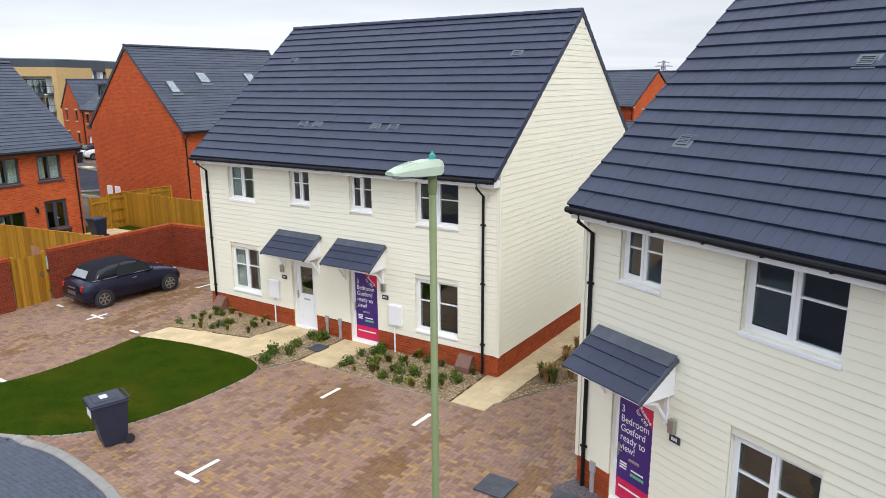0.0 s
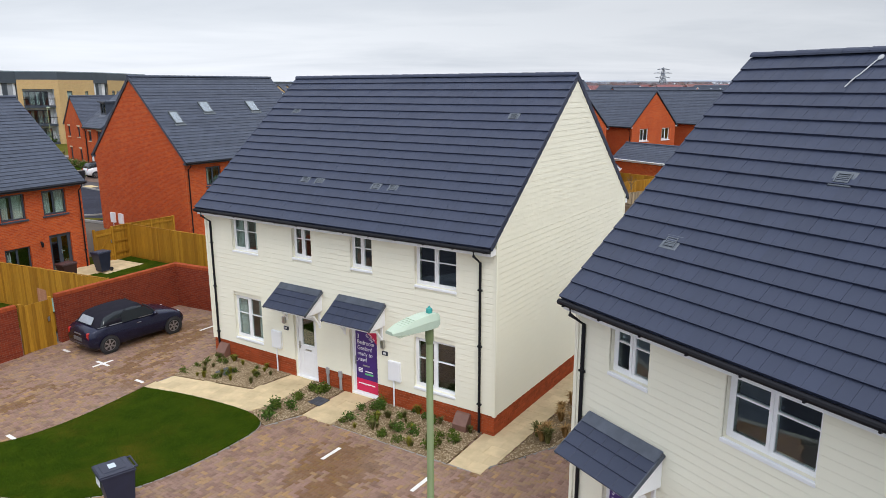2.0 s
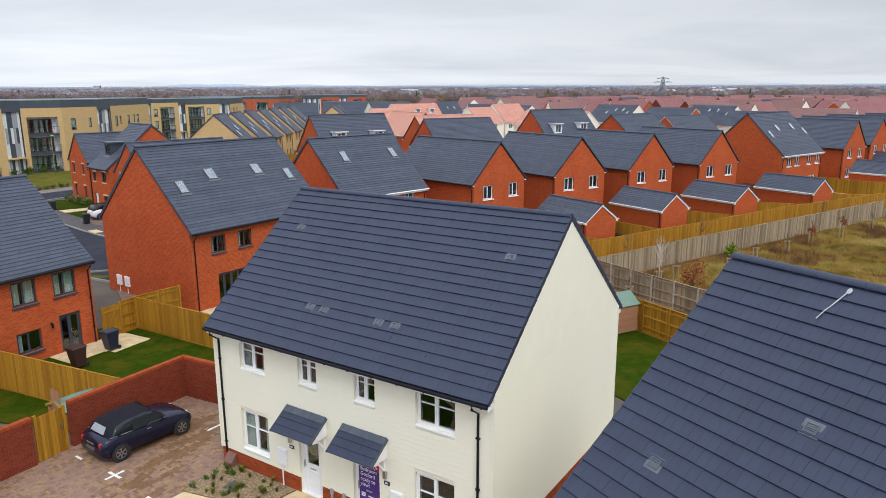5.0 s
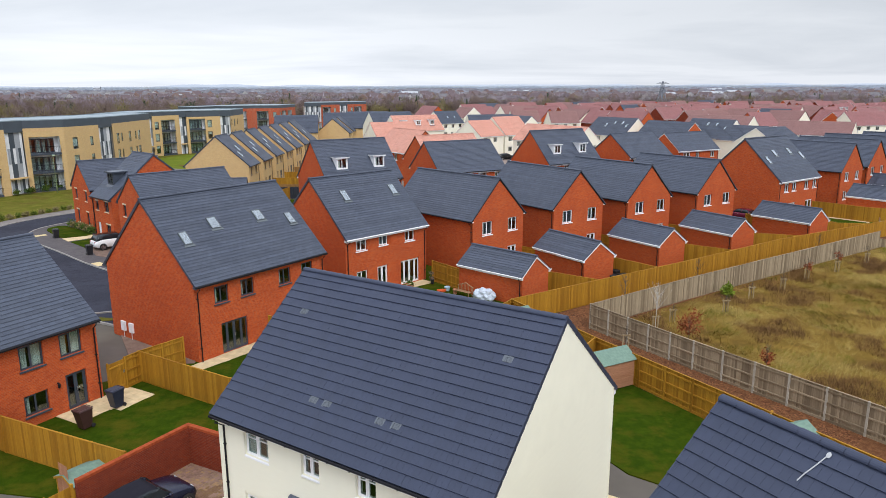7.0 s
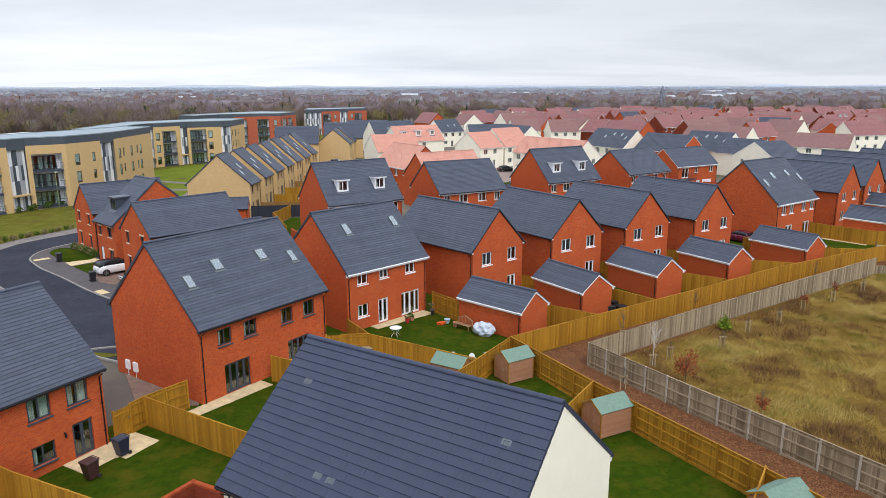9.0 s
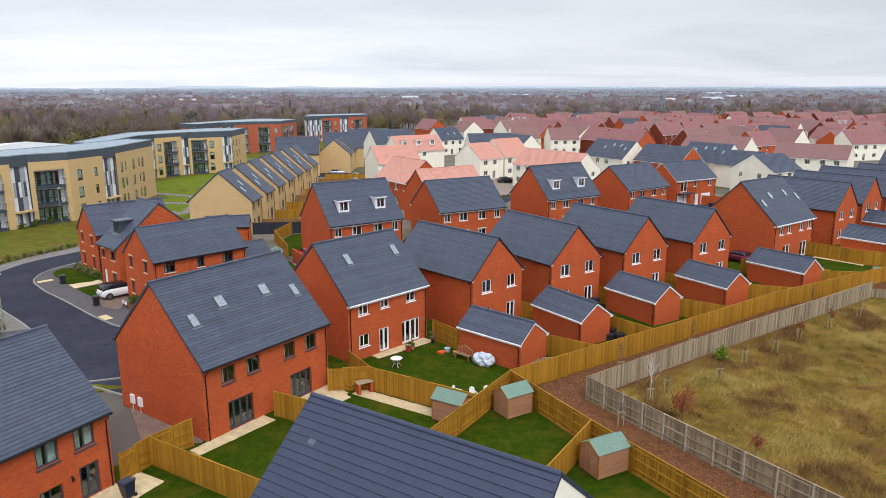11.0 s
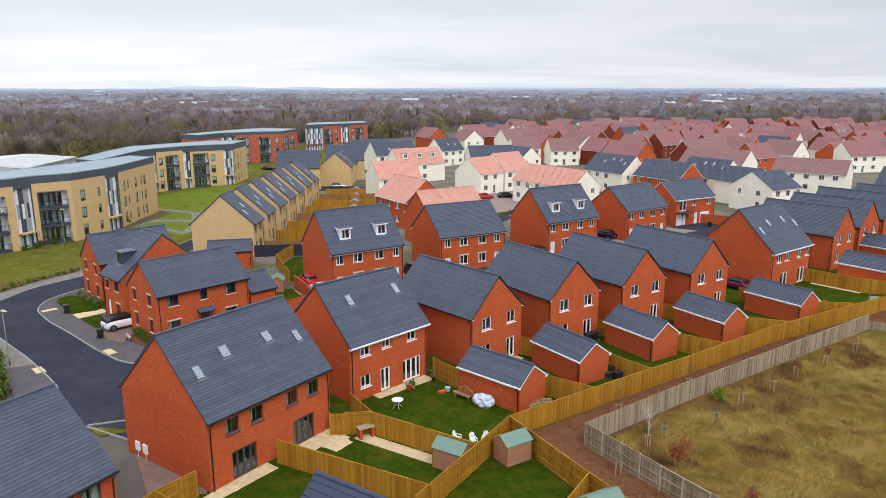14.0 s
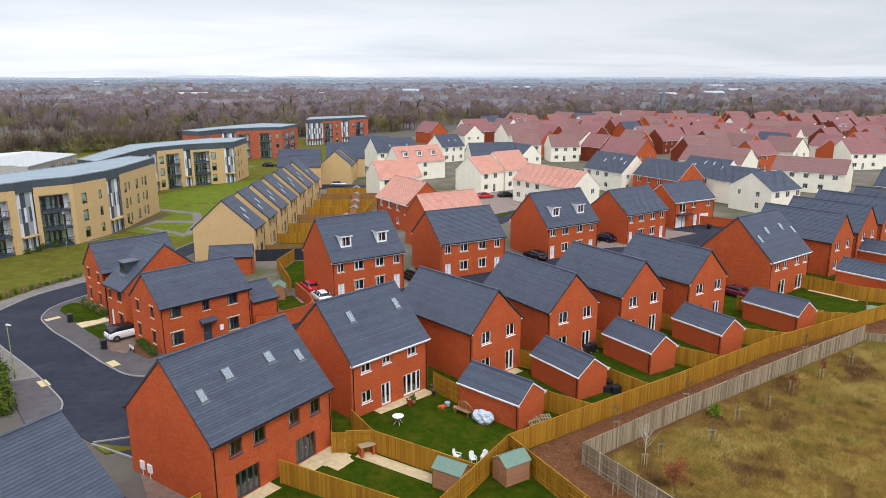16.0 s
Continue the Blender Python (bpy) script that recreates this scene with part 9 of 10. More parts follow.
TERRA, REDPOT, BLUEPOT = simple("terracotta", (0.45, 0.20, 0.11), 0.85), simple("red_glaze", (0.45, 0.03, 0.03), 0.3), simple("pale_blue_glaze", (0.35, 0.47, 0.55), 0.4)
pot(-2.95, 55.0, 0.22, 0.4, REDPOT, "red planter with a bush against the house", SHRUB, 3)
pot(-2.6, 55.5, 0.2, 0.35, TERRA, "terracotta pot with a leafy shrub", SHRUB, 4)
pot(-0.9, 57.0, 0.18, 0.4, BIN_BLACK, "dark pot with a bare plant", TWIG, 5)
pot(0.35, 54.9, 0.25, 0.35, BLUEPOT, "pale blue garden pot on the lawn")
pot(1.0, 54.0, 0.2, 0.4, TERRA, "terracotta garden pot by the bench")
g = Geo()
r = random.Random(3)
for k in range(7):
    g.cbox(-0.4 + r.random() * 0.5, -0.2 + r.random() * 0.3, 0.0, -0.1 + r.random() * 0.5, 0.1 + r.random() * 0.2, 0.08 + r.random() * 0.14, 0.03, M=pose(0, 0, 0, 0, 0, r.random() * 60))
tagged(part("toy_heap", g, simple("orange_red_plastic", (0.62, 0.09, 0.02), 0.4), M=pose(-0.1, 54.6, 0.05)), "orange-red plastic toys on the lawn", "toys")
g = Geo()
g.box(0, 0, 0, 0.75, 0.05, 1.1)
tagged(part("board", g, STONE, M=pose(0.55, 56.6, 0.05, -14, 0, -62)), "pale board leaning on a fence", "board")


def pallet(x, y, a, tilt):
    t = thing("pallet", pose(x, y, 0.08, tilt, 0, a), "broken timber pallet against a garage", "pallet", "scrap pallets")
    for k in range(5):
        g = Geo()
        g.box(k * 0.24, 0, 0.09, k * 0.24 + 0.1, 0.9, 0.11)
        part("slat", g, STAKE, t)
    for k in range(3):
        g = Geo()
        g.box(0, k * 0.4, 0, 1.06, k * 0.4 + 0.09, 0.088)
        part("bearer", g, STAKE, t)


pallet(7.0, 51.2, 30, 25)
pallet(7.9, 51.9, 10, 12)
pallet(51.5, 69.4, 40, 35)
pallet(52.6, 70.2, 10, 20)
# brick barbecue and its shelf
t = thing("barbecue", pose(-5.75, 46.9, 0.05, 0, 0, 30), "small brick barbecue with a timber shelf", "barbecue")
for x in (-0.55, 0.4):
    g = Geo()
    g.box(x, -0.3, 0, x + 0.2, 0.3, 0.8)
    part("brick_pier", g, BRICK, t)
g = Geo()
g.cbox(-0.6, -0.35, 0.8, 0.65, 0.35, 0.86, 0.01)
part("shelf", g, STAKE, t)
# dark stack of tyres and boxes by a garage
for k, (x, y) in enumerate(((14.7, 57.9), (15.4, 57.6), (15.0, 58.5))):
    t = thing("black_crate", pose(x, y, 0.05, 0, 0, 20 * k), "black plastic crate by a garage", "crate", "garden crates")
    g = Geo()
    g.cbox(-0.4, -0.3, 0, 0.4, 0.3, 0.5 + 0.12 * k, 0.04)
    part("body", g, BIN_BLACK, t)
    g = Geo()
    g.cbox(-0.43, -0.33, 0.505 + 0.12 * k, 0.43, 0.33, 0.56 + 0.12 * k, 0.02)
    part("lid", g, BIN_BLACK, t)
# meter boxes on the gable of the four-skylight house, outside lights and vents
hA = next(o for o in scene.objects if o.get("label", "").startswith("orange brick house with grey tiled roof and four"))
for y in (6.85, 7.75):
    g = Geo()
    g.cbox(0, -0.12, 0.55, 0.45, 0, 1.20, 0.015)
    m = part("meter_box", g, UPVC, WALLS[hA.name, "left"], "white electricity meter box", pose(9.4 - y - 0.5, 0, 0))
    g = Geo()
    g.tube([(0.2, -0.05, 0.55), (0.2, -0.05, 0.05)], 0.022, 8)
    part("cable_pipe", g, UPVC, m)
# lantern on the wall of the house with dark frames
hL = next(o for o in scene.objects if o.get("label", "").startswith("orange brick house with dark grey window"))
g = Geo()
g.box(-0.03, -0.10, 0.10, 0.03, 0.0, 0.16)
g.lathe([(0.03, -0.12), (0.055, -0.10), (0.075, 0.08), (0.03, 0.14), (0.005, 0.17)], 8, M=pose(0, -0.12, 0))
part("wall_lantern", g, GUTTER, WALLS[hL.name, "front"], "black wall lantern", pose(8.42, 0, 1.62))
# street sign
t = thing("street_sign", pose(-32.0, 66.8, 0.13, 0, 0, -44), "low street name sign on two posts", "sign")
for x in (-0.45, 0.4):
    g = Geo()
    g.box(x, 0, 0, x + 0.06, 0.05, 0.75)
    part("post", g, GUTTER, t)
g = Geo()
g.cbox(-0.55, -0.02, 0.45, 0.55, 0, 0.78, 0.01)
pl = part("plate", g, WHITE_INK, t)
g = Geo()
g.box(-0.42, -0.024, 0.57, 0.30, -0.0205, 0.66)
part("text_bar", g, BLACKTRIM, pl)
# bird droppings and a splash on the near roofs
SPLASH = simple("pale_splash", (0.42, 0.43, 0.44), 0.7)
th = math.atan2(RZR - RZE, RW / 2)
g = Geo()
g.tube([(2.30, 5.38, 0.075), (2.36, 5.58, 0.088), (2.40, 5.70, 0.075), (2.50, 5.98, 0.085), (2.52, 6.06, 0.080)], 0.012, 5)
g.prism([(2.54 + 0.045 * math.cos(a * 0.7), 6.10 + 0.065 * math.sin(a * 0.7)) for a in range(9)], 0.070, 0.088)
part("roof_splash", g, SPLASH, RIGHT, "pale streak of droppings on the roof tiles", pose(0, 0, RZE, math.degrees(th)))


# porch and meter box of the house at the footway
QE, QA = (-28.42, 66.02), 46.3
porch = thing("porch_canopy", pose(*along(QE, QA, 4.97 + 0.09, 0.30), 2.42, 0, 0, QA), "dark grey porch canopy over a dark front door", "porch canopy")
g = Geo()
g.cbox(-0.85, -0.75, 0.0, 0.85, 0.0, 0.12, 0.02)
part("canopy", g, GREY_FRAME, porch)
g = Geo()
g.add([(-0.9, -0.80, 0.121), (0.9, -0.80, 0.121), (0.9, 0.0, 0.40), (-0.9, 0.0, 0.40), (-0.9, 0.0, 0.121), (0.9, 0.0, 0.121)], [(0, 1, 2, 3), (0, 3, 4), (1, 5, 2), (0, 4, 5, 1)])
part("canopy_roof", g, TILE, porch)
for x in (-0.75, 0.75):
    g = Geo()
    g.tube([(x, -0.65, 0.0), (x, -0.25, -0.22), (x, -0.03, -0.60)], 0.035, 6)
    part("bracket", g, GREY_FRAME, porch)
box = thing("meter_box", pose(*along(QE, QA, 6.45, 0.30), 1.05, 0, 0, QA), "white meter box on a brick wall", "meter box")
g = Geo()
g.cbox(0, -0.09, 0, 0.42, 0.0, 0.58, 0.015)
part("body", g, UPVC, box)
g = Geo()
g.cbox(0.03, -0.1, 0.03, 0.39, -0.091, 0.55, 0.004)
part("cover", g, UPVC, box)
# gardens behind the curved wall and the first terrace house
sheet("lawn", [(-21.5, 75.2), (-18.4, 76.0), (-16.4, 78.4), (-16.7, 80.8), (-19.6, 86.3), (-24.5, 82.5)], 0.10, LAWN, "small lawn behind a curved brick wall", "lawn")
NAVYF = boards("dark_painted_timber", (0.022, 0.026, 0.036), (0.035, 0.040, 0.052))
fence([(-29.0, 103.9), (-19.0, 105.2)], "dark painted timber fence at the end of the terrace", NAVYF, face=-1)
fence([(-24.3, 98.0), (-23.2, 104.4)], "timber fence between corner gardens", FENCE, face=-1)
fence([(-24.2, 97.8), (-20.2, 88.0)], "timber fence between corner gardens", FENCE, face=1)
sheet("lawn", [(-24, 98), (-20.5, 90), (-16.5, 92), (-17, 104.5), (-23, 104)], 0.065, LAWN, "small lawn beside the terrace", "lawn")

# ---- roof tiles of the two near houses, piece by piece ----
def tile_roof(h, L, W, ze, zr, seed, top=0.0):
    th = math.atan2(zr - ze, W / 2)
    ln = math.hypot(zr - ze, W / 2)
    n = 19
    gg, tw = (ln - top) / n, 0.40
    cols = round(L / tw)
    tw = L / cols

    h2 = tw / 2
    prof = [(0.0015, 0.008), (tw - 0.0015, 0.008), (tw - 0.0015, 0.044), (h2 + 0.004, 0.044), (h2 + 0.001, 0.040), (h2 - 0.001, 0.040), (h2 - 0.004, 0.044), (0.0015, 0.044)]

    def slab(g, M):
        """a flat interlocking tile with a false joint down its middle and a worn nose"""
        v = [Vector((x, 0.0, z)) for x, z in prof] + [Vector((x, gg + 0.07, z)) for x, z in prof]
        if M is not None:
            v = [M @ q for q in v]
        g.add(v, [tuple(range(8)), tuple(range(15, 7, -1))] + [(k + 1, k, 8 + k, 9 + k) if k < 7 else (0, 7, 15, 8) for k in range(1, 8)])
    me = Geo()
    slab(me, None)
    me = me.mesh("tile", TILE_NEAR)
    r = random.Random(seed)
    for mir in (False, True):
        g = Geo()
        run = W / 2
        pts = [(0, 0, ze - 0.055), (L, 0, ze - 0.055), (L, run, zr - 0.055), (0, run, zr - 0.055), (0, 0, ze), (L, 0, ze), (L, run, zr), (0, run, zr)]
        if mir:
            pts = [(x, W - y, z) for x, y, z in pts]
        f = [(0, 3, 2, 1), (4, 5, 6, 7), (0, 1, 5, 4), (1, 2, 6, 5), (3, 0, 4, 7)]
        g.add(pts, [q[::-1] for q in f] if mir else f)
        base = part("roof", g, TILE_NEAR, h)
        S = pose(0, 0, ze, math.degrees(th)) if not mir else pose(L, W, ze, 0, 0, 180) @ pose(0, 0, 0, math.degrees(th))
        rest, count = Geo(), 0
        for k in range(n):
            sh = tw / 2 if k % 2 else 0.0
            for i in range(cols + (1 if k % 2 else 0)):
                x = i * tw - sh
                x0, x1 = max(0, x), min(L, x + tw)
                T = S @ pose(x, k * gg - (0.02 if k == 0 else 0.0), 0.034 + r.uniform(0, 0.004), -6.2 + r.uniform(-0.35, 0.35))
                cut = x1 - x0 < tw - 0.01
                if cut:
                    T = S @ pose(x0, k * gg - (0.02 if k == 0 else 0.0), 0.034, -6.2) @ Matrix.Diagonal(((x1 - x0) / tw, 1, 1, 1))
                if not mir and count < 300:
                    part("tile", me, None, base, M=T)
                    count += 1
                else:
                    slab(rest, T)
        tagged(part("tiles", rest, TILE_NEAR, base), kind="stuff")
        # clips along the verge
    for x in (-0.012, L - 0.02):
        g = Geo()
        for mir in (0, 1):
            S = pose(0, 0, ze, math.degrees(th)) if not mir else Matrix.Translation((0, W, ze)) @ Matrix.Diagonal((1, -1, 1, 1)) @ pose(0, 0, 0, math.degrees(th))
            for k in range(n):
                g.cbox(x, 0.0, -0.10, x + 0.032, gg + 0.03, 0.055, 0.006, M=S @ pose(0, k * gg, 0.025, -3.5))
        part("verge_trim", g, TILE_NEAR, h, "slate-grey interlocking verge trim")
    k = round(L / 0.45)

    def cap():
        q = Geo()
        d = L / k
        pp = []
        for xx, rr2 in ((0, 0.130), (d - 0.012, 0.118)):
            pp += [(xx, rr2 * math.cos(a), rr2 * 0.8 * math.sin(a)) for a in [math.pi * j / 8 for j in range(9)]]
        q.add(pp, [(j, j + 1, 10 + j, 9 + j) for j in range(8)] + [tuple(range(8, -1, -1)), tuple(range(9, 18))])
        return q.mesh("ridge_tile", TILE_NEAR)
    cm = cached(("cap", L), cap)
    for i in range(k):
        part("ridge_tile", cm, None, h, M=pose(i * L / k, W / 2, zr + 0.01))


tile_roof(MAIN, ML, MW, MZE, MZR, 1)
tile_roof(RIGHT, RL, RW, RZE, RZR, 2, 0.09)


# ---- weatherboards and plinth bricks ----
def spans(x0, x1, z0, z1, holes, gap=0.0):
    """free stretches of a course between openings"""
    cut = sorted((a - gap, b + gap) for a, b, c, d in holes if c - 0.001 < z1 and d > z0 + 0.001)
    out, x = [], x0
    for a, b in cut:
        if a > x:
            out.append((x, a))
        x = max(x, b)
    if x < x1:
        out.append((x, x1))
    return out


BOARD_H, PLINTH = 0.152, 0.66


def board_mesh():
    g = Geo()
    v = [(x, y, z) for x in (0, 1) for y, z in [(-0.040, 0.004), (-0.037, 0.0), (-0.018, 0.0), (-0.018, BOARD_H + 0.004), (-0.030, BOARD_H + 0.004)]]
    g.add(v, [(0, 1, 2, 3, 4), (9, 8, 7, 6, 5)] + [(k, 5 + k, 5 + (k + 1) % 5, (k + 1) % 5) for k in range(5)])
    return g.mesh("board", CREAM)


BM = board_mesh()


def clad(hs, side, ln, H, holes, gable=None):
    w = WALLS[hs.name, side]
    z = PLINTH
    while z < H - 0.02:
        for a, b in spans(0.0, ln, z + 0.01, z + BOARD_H, holes):
            cuts = [a]
            while b - cuts[-1] > 4.6:
                cuts.append(cuts[-1] + 3.6 + 0.4 * ((len(cuts) * 7 + int(z * 10)) % 3))
            cuts.append(b)
            for c, d in zip(cuts, cuts[1:]):
                part("board", BM, None, w, M=Matrix.Translation((c, 0, z)) @ Matrix.Diagonal((d - c, 1, 1, 1)))
        z += BOARD_H
    if gable:
        apex = gable
        while z < apex - 0.1:
            f0, f1 = (z - H) / (apex - H), min(1, (z + BOARD_H - H) / (apex - H))
            a0, b0, a1, b1 = ln / 2 * f0, ln - ln / 2 * f0, ln / 2 * f1, ln - ln / 2 * f1
            g = Geo()
            g.add([(a0, -0.040, z), (b0, -0.040, z), (b1, -0.030, z + BOARD_H + 0.004), (a1, -0.030, z + BOARD_H + 0.004), (a0, -0.005, z), (b0, -0.005, z), (b1, -0.005, z + BOARD_H + 0.006), (a1, -0.005, z + BOARD_H + 0.006)], [(0, 1, 2, 3), (0, 4, 5, 1), (7, 6, 5, 4), (3, 2, 6, 7), (0, 3, 7, 4), (1, 5, 6, 2)])
            part("board", g, CREAM, w)
            z += BOARD_H
    for x in (-0.055, ln - 0.03):                       # corner trims
        g = Geo()
        g.cbox(x, -0.057, PLINTH - 0.01, x + 0.085, 0.0, H - 0.03, 0.006)
        part("corner_trim", g, CREAM, w)


def brick_mesh():
    g = Geo()
    g.box(0.005, -0.024, 0.005, 0.220, 0.0, 0.070)
    return g.mesh("brick", BRICK_PIECE)


BRM = brick_mesh()


def plinth(hs, side, ln, holes, limit=240):
    w = WALLS[hs.name, side]
    g = Geo()
    for a, b in spans(0.0, ln, 0.02, PLINTH, [h for h in holes if h[2] < 0.4]):
        g.box(a, -0.012, 0.0, b, 0.0, PLINTH - 0.005)
    part("mortar_bed", g, MORTAR, w)
    rest, count = Geo(), 0
    for k in range(9):
        z = k * 0.075 - 0.01
        sh = 0.1125 if k % 2 else 0.0
        for a, b in spans(-0.02, ln + 0.02, max(z, 0.02), z + 0.07, [h for h in holes if h[2] < 0.4]):
            x = a - sh
            while x < b - 0.02:
                x0, x1 = max(a, x), min(b, x + 0.225)
                if x1 - x0 > 0.03:
                    M = Matrix.Translation((x0, 0, z)) @ Matrix.Diagonal(((x1 - x0) / 0.225, 1, 1, 1))
                    if count < limit:
                        part("brick", BRM, None, w, M=M)
                        count += 1
                    else:
                        rest.box(0.005, -0.024, 0.005, 0.220, 0.0, 0.070, M=M)
                x += 0.225
    if rest.v:
        tagged(part("bricks", rest, BRICK_PIECE, w), kind="stuff")


HM, HR = MZE + (MZR - MZE) / (MW / 2) * 0.35 - 0.10, RZE + (RZR - RZE) / (RW / 2) * 0.35 - 0.10
HOLES_M = [(1.24, 2.42, 3.89, 5.00), (3.95, 4.73, 4.00, 5.00), (6.25, 7.04, 4.00, 5.00), (8.50, 9.82, 3.85, 5.00), (1.12, 2.42, 0.92, 2.36), (8.44, 9.79, 0.91, 2.35), (3.83, 4.78, 0.0, 2.26), (6.12, 7.14, 0.0, 2.26)]
HOLES_R = [(0.80, 1.68, 4.24, 5.19), (3.10, 4.52, 4.05, 5.19), (0.80, 1.72, 0.0, 2.25), (3.12, 4.48, 1.15, 2.5)]
clad(MAIN, "front", ML - 0.10, HM - 0.20, HOLES_M)
clad(MAIN, "right", MW - 0.70, HM, [], MZR - 0.05)
clad(RIGHT, "front", 10.76, HR - 0.20, HOLES_R)
plinth(MAIN, "front", ML - 0.10, HOLES_M)
plinth(MAIN, "right", MW - 0.70, [], 150)
plinth(RIGHT, "front", 10.76, HOLES_R, 150)


# ---- block paving ----
def paving_tone(name, wet=False):
    def f(nt, b):
        r = nt.nodes.new("ShaderNodeValToRGB")
        e = r.color_ramp.elements
        e[0].position, e[0].color = 0.0, (0.190, 0.108, 0.078, 1)
        e[1].position, e[1].color = 1.0, (0.36, 0.215, 0.098, 1)
        for p, c in ((0.3, (0.245, 0.148, 0.106, 1)), (0.55, (0.295, 0.178, 0.138, 1)), (0.8, (0.265, 0.170, 0.092, 1))):
            x = e.new(p)
            x.color = c
        nt.links.new(rnd(nt), r.inputs[0])
        out = r.outputs["Color"]
        if wet:
            out = mixc(nt, 0.66, out, (0.150, 0.072, 0.018))
        out = mixc(nt, mathn(nt, "MULTIPLY", band(nt, noisef(nt, 0.45, 5, 0.6), 0.45, 0.7), 0.35), out, (0.32, 0.22, 0.18))
        out = mixc(nt, mathn(nt, "MULTIPLY", band(nt, noisef(nt, 3.1, 5, 0.65), 0.54, 0.72), 0.55), out, (0.10, 0.065, 0.04))
        nt.links.new(out, b.inputs["Base Color"])
        b.inputs["Roughness"].default_value = 0.8
        b.inputs["Specular IOR Level"].default_value = 0.3
        bump(nt, b, noisef(nt, 60, 3), 0.3, 0.004)
    return mat(name, f)


BLOCK, BLOCK_WET = paving_tone("buff_brindle_block_paving"), paving_tone("stained_block_paving", True)
SETT = simple("blue_grey_block", (0.075, 0.088, 0.12), 0.75, var=0.12, scale=4, pieces=0.45, bumpy=0.2)
HOLE_P = [LAWN_F, PATH1, PATH2, PATH3, BED_A, BED_B, BED_C, BED_D]
HOUSE_M = local(MAIN_E, MAIN_A, [(0.1, 0.36), (10.9, 0.36), (10.9, 9.7), (0.1, 9.7)])
HOUSE_R = local(R_E, R_A, [(0.1, 0.36), (10.9, 0.36), (10.9, 9.7), (0.1, 9.7)])
ROAD_P = [(-20, 14), *ROADK, (-4.4, 4), (-20, 4)]


def herringbone(name, m, ok, ang, origin, xr, yr, near, label, z, wet=None, wetm=None):
    """blocks of 200 x 100 in a herringbone"""
    t = thing(name, Matrix.Identity(4), label, "paving", kind="structure")
    c, s = math.cos(rad(ang)), math.sin(rad(ang))
    r = random.Random(4)
    V, U, count = [], [], 0
    q = Geo()
    q.cbox(0.0025, 0.0025, -0.05, 0.1975, 0.0975, 0.0, 0.006)
    me = q.mesh("paving_block", m)
    shape = np.array(q.v)
    faces = [f for f in q.f[1:]]
    quads = np.array(faces)
    for i in range(*xr):
        for j in range(*yr):
            d = (i - j) % 4
            if d not in (0, 3):
                continue
            lx, ly = i * 0.1, j * 0.1
            mx, my = (lx + 0.1, ly + 0.05) if d == 0 else (lx + 0.05, ly + 0.1)
            x, y = origin[0] + c * mx - s * my, origin[1] + s * mx + c * my
            if not ok(x, y):
                continue
            zz = z + r.uniform(-0.002, 0.002)
            a = ang + (0 if d == 0 else 90)
            ca, sa = math.cos(rad(a)), math.sin(rad(a))
            w = wet is not None and wet(x, y)
            if count < 300 and not w and near(x, y):
                part("paving_block", me, None, t, M=pose(x - ca * 0.1 + sa * 0.05, y - sa * 0.1 - ca * 0.05, zz, 0, 0, a))
                count += 1
                continue
            X, Y = shape[:, 0] - 0.1, shape[:, 1] - 0.05
            (U if w else V).append(np.stack([x + ca * X - sa * Y, y + sa * X + ca * Y, shape[:, 2] + zz], 1))
    for pts, mm in ((V, m), (U, wetm)):
        if pts:
            n = len(pts)
            F = (quads[None] + (np.arange(n) * len(shape))[:, None, None]).reshape(-1, 4)
            tagged(part("paving_blocks", tri_mesh("paving_blocks", np.concatenate(pts), F, mm), None, t), kind="stuff")


def stained(x, y):
    """damp brown patches that follow the blocks"""
    u, v = x * 0.556 + y * 0.831, x * 0.831 - y * 0.556
    k = 0.9 * noise.noise((v * 0.85 + 3, u * 0.30, 0)) + 0.55 * noise.noise((v * 2.6, u * 0.9, 4)) + 0.38 * noise.noise((x * 6, y * 6, 9))
    k += 0.50 * math.exp(-((x + 2.2) ** 2 / 6 + (y - 14.3) ** 2 / 1.6)) + 0.42 * math.exp(-((x + 10.5) ** 2 / 14 + (y - 22.5) ** 2 / 14))
    return k > 0.46



def court(x, y):
    return inside(x, y, FORE) and y > 7.5 and not inside(x, y, ROAD_P) and not any(inside(x, y, p) for p in HOLE_P) and not inside(x, y, HOUSE_M) and not inside(x, y, HOUSE_R)


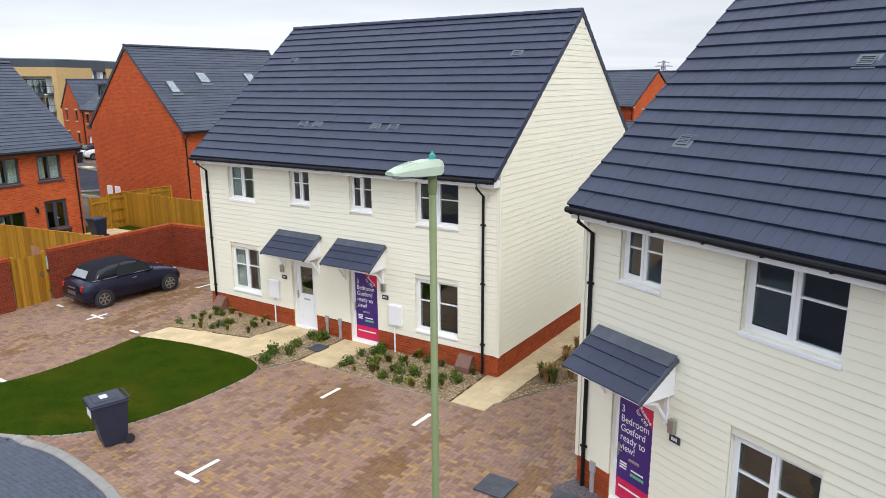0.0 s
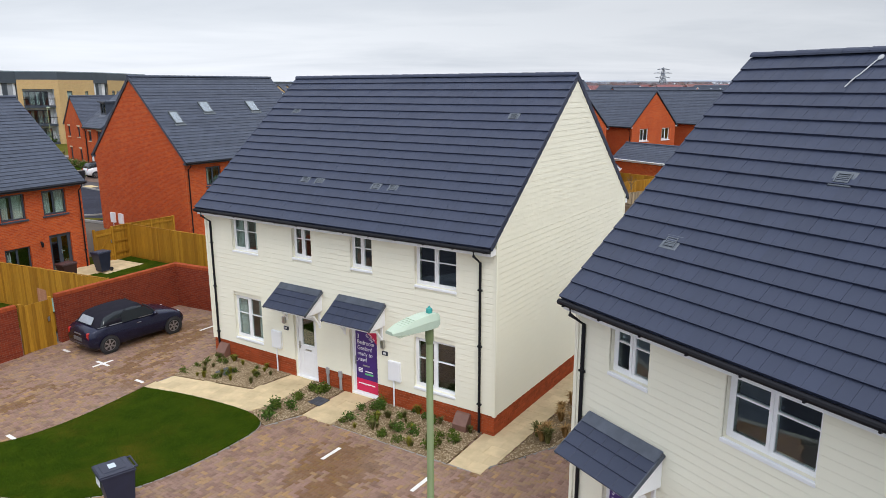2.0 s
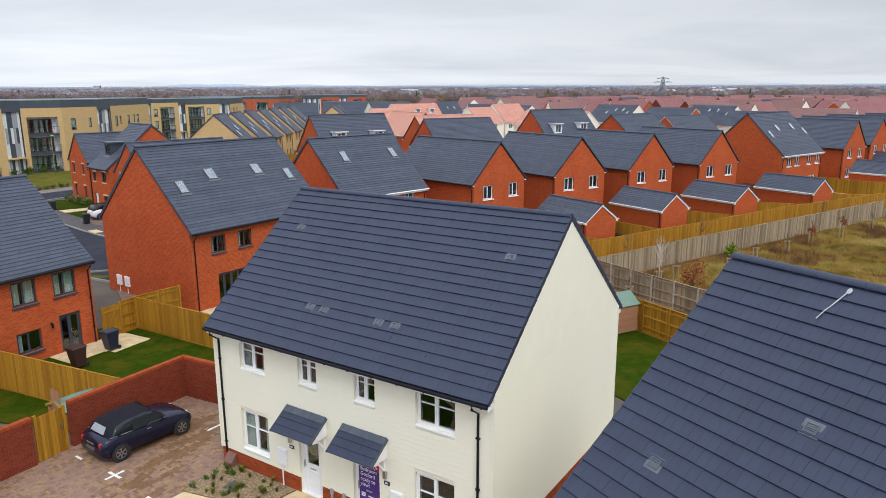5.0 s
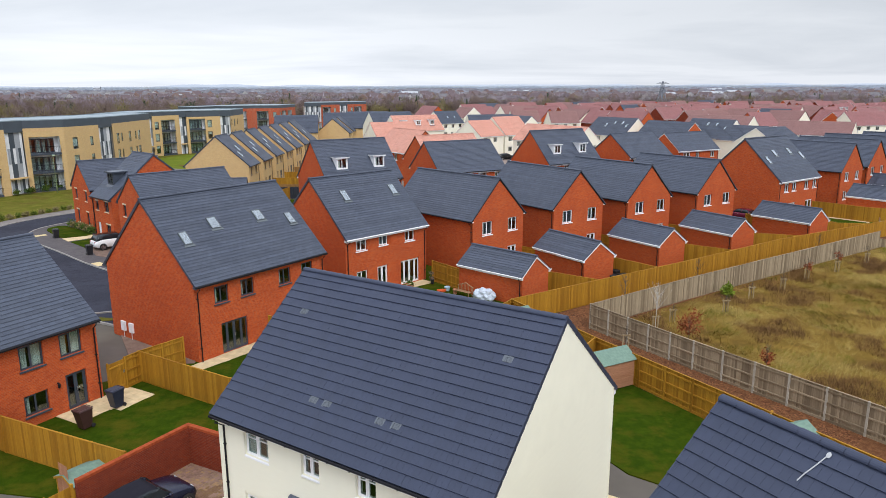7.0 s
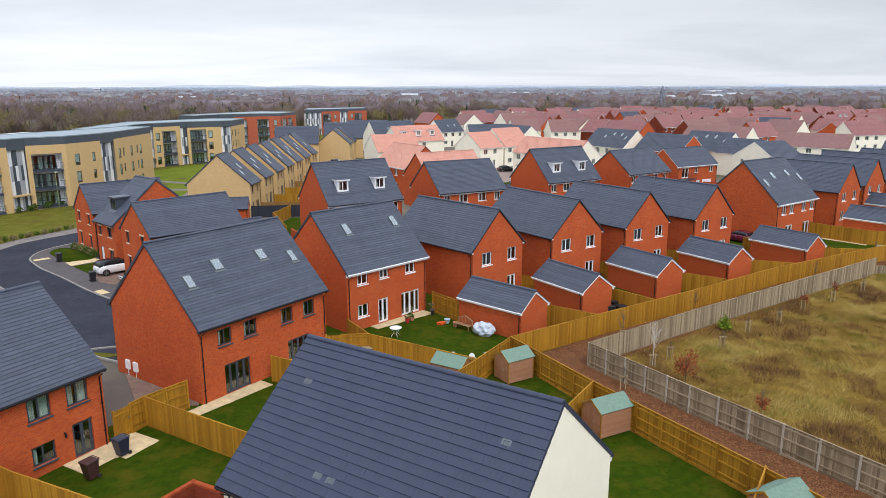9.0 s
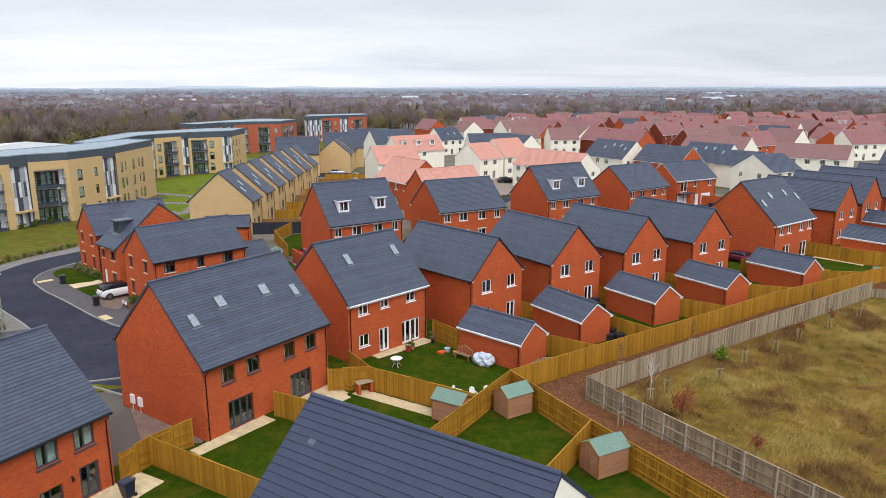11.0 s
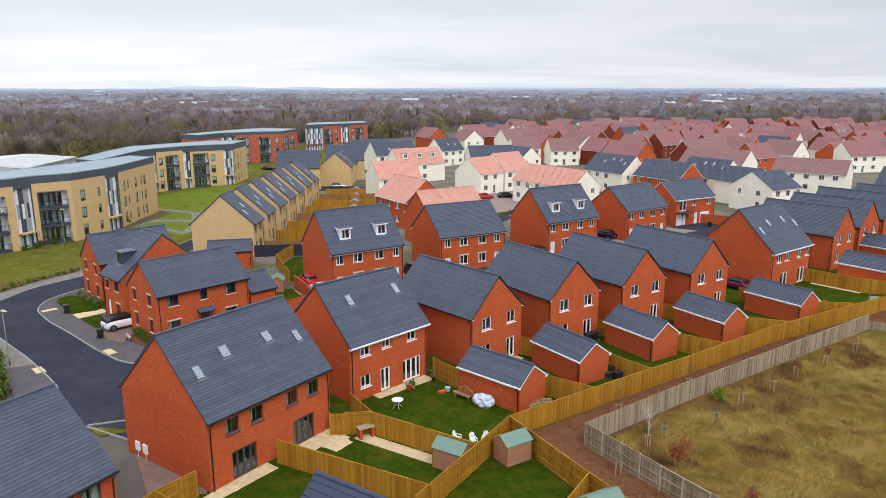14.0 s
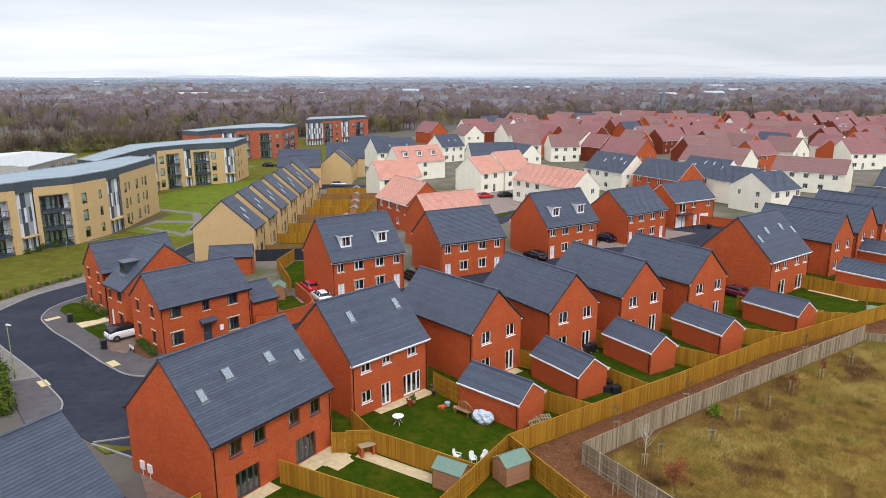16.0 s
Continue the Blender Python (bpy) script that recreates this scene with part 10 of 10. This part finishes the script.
herringbone("block_paving", BLOCK, court, MAIN_A, (-4, 16), (-150, 150), (-150, 150), lambda x, y: abs(x + 2.4) < 1.7 and abs(y - 12.2) < 1.1, "buff and brindle block paving, stained in places", Z0, stained, BLOCK_WET)
herringbone("block_road", SETT, lambda x, y: inside(x, y, ROAD_P) and x > -14 and y > 8.5, MAIN_A, (-8, 12), (-90, 60), (-60, 60), lambda x, y: abs(x + 8.4) < 1.5 and abs(y - 12.2) < 0.9, "blue-grey block paved road", Z0 - 0.02)


# ---- chips of stone and bark ----
def chips(name, label, poly, n, size, m, z, seed):
    r = rng(seed)
    xs, ys = [p[0] for p in poly], [p[1] for p in poly]
    pts = []
    while len(pts) < n:
        x, y = r.uniform(min(xs), max(xs)), r.uniform(min(ys), max(ys))
        if inside(x, y, poly):
            pts.append((x, y))
    P = np.array(pts)
    base = np.array([(-1, -0.6, 0), (1, -0.7, 0), (0.8, 0.7, 0), (-0.9, 0.6, 0), (0.1, 0, 0.7)])
    V = base[None] * (size * r.uniform(0.4, 1.2, (n, 1, 1)))
    a = r.uniform(0, 6.28, n)
    X = V[:, :, 0] * np.cos(a)[:, None] - V[:, :, 1] * np.sin(a)[:, None] + P[:, 0:1]
    Y = V[:, :, 0] * np.sin(a)[:, None] + V[:, :, 1] * np.cos(a)[:, None] + P[:, 1:2]
    V = np.stack([X, Y, V[:, :, 2] + z], 2).reshape(-1, 3)
    F = (np.array([(0, 1, 4), (1, 2, 4), (2, 3, 4), (3, 0, 4)])[None] + (np.arange(n) * 5)[:, None, None]).reshape(-1, 3)
    tagged(part(name, tri_mesh(name, V, F, m), None), label, "gravel" if "gravel" in name else "mulch", kind="stuff")


PEBBLE = foliage("pebble_mix", (0.16, 0.105, 0.055), (0.46, 0.36, 0.24), 0.9)
BARKCHIP = foliage("bark_chip", (0.075, 0.03, 0.016), (0.24, 0.105, 0.05), 0.9)
for k, b in enumerate((BED_A, BED_B, BED_C, BED_D)):
    chips("gravel_chips", "buff and brown gravel between the plants", b, 5200 if k != 1 else 2600, 0.026, PEBBLE, Z0 + 0.02, 60 + k)
chips("mulch_chips", "loose brown bark chips between two fences", [(4.9, 46.5), (9.0, 38.9), (16.5, 26.5), (20.0, 30.2), (10.2, 45.4), (30, 57.9), (30, 64), (12.66, 52.1)], 26000, 0.05, BARKCHIP, 0.05, 70)
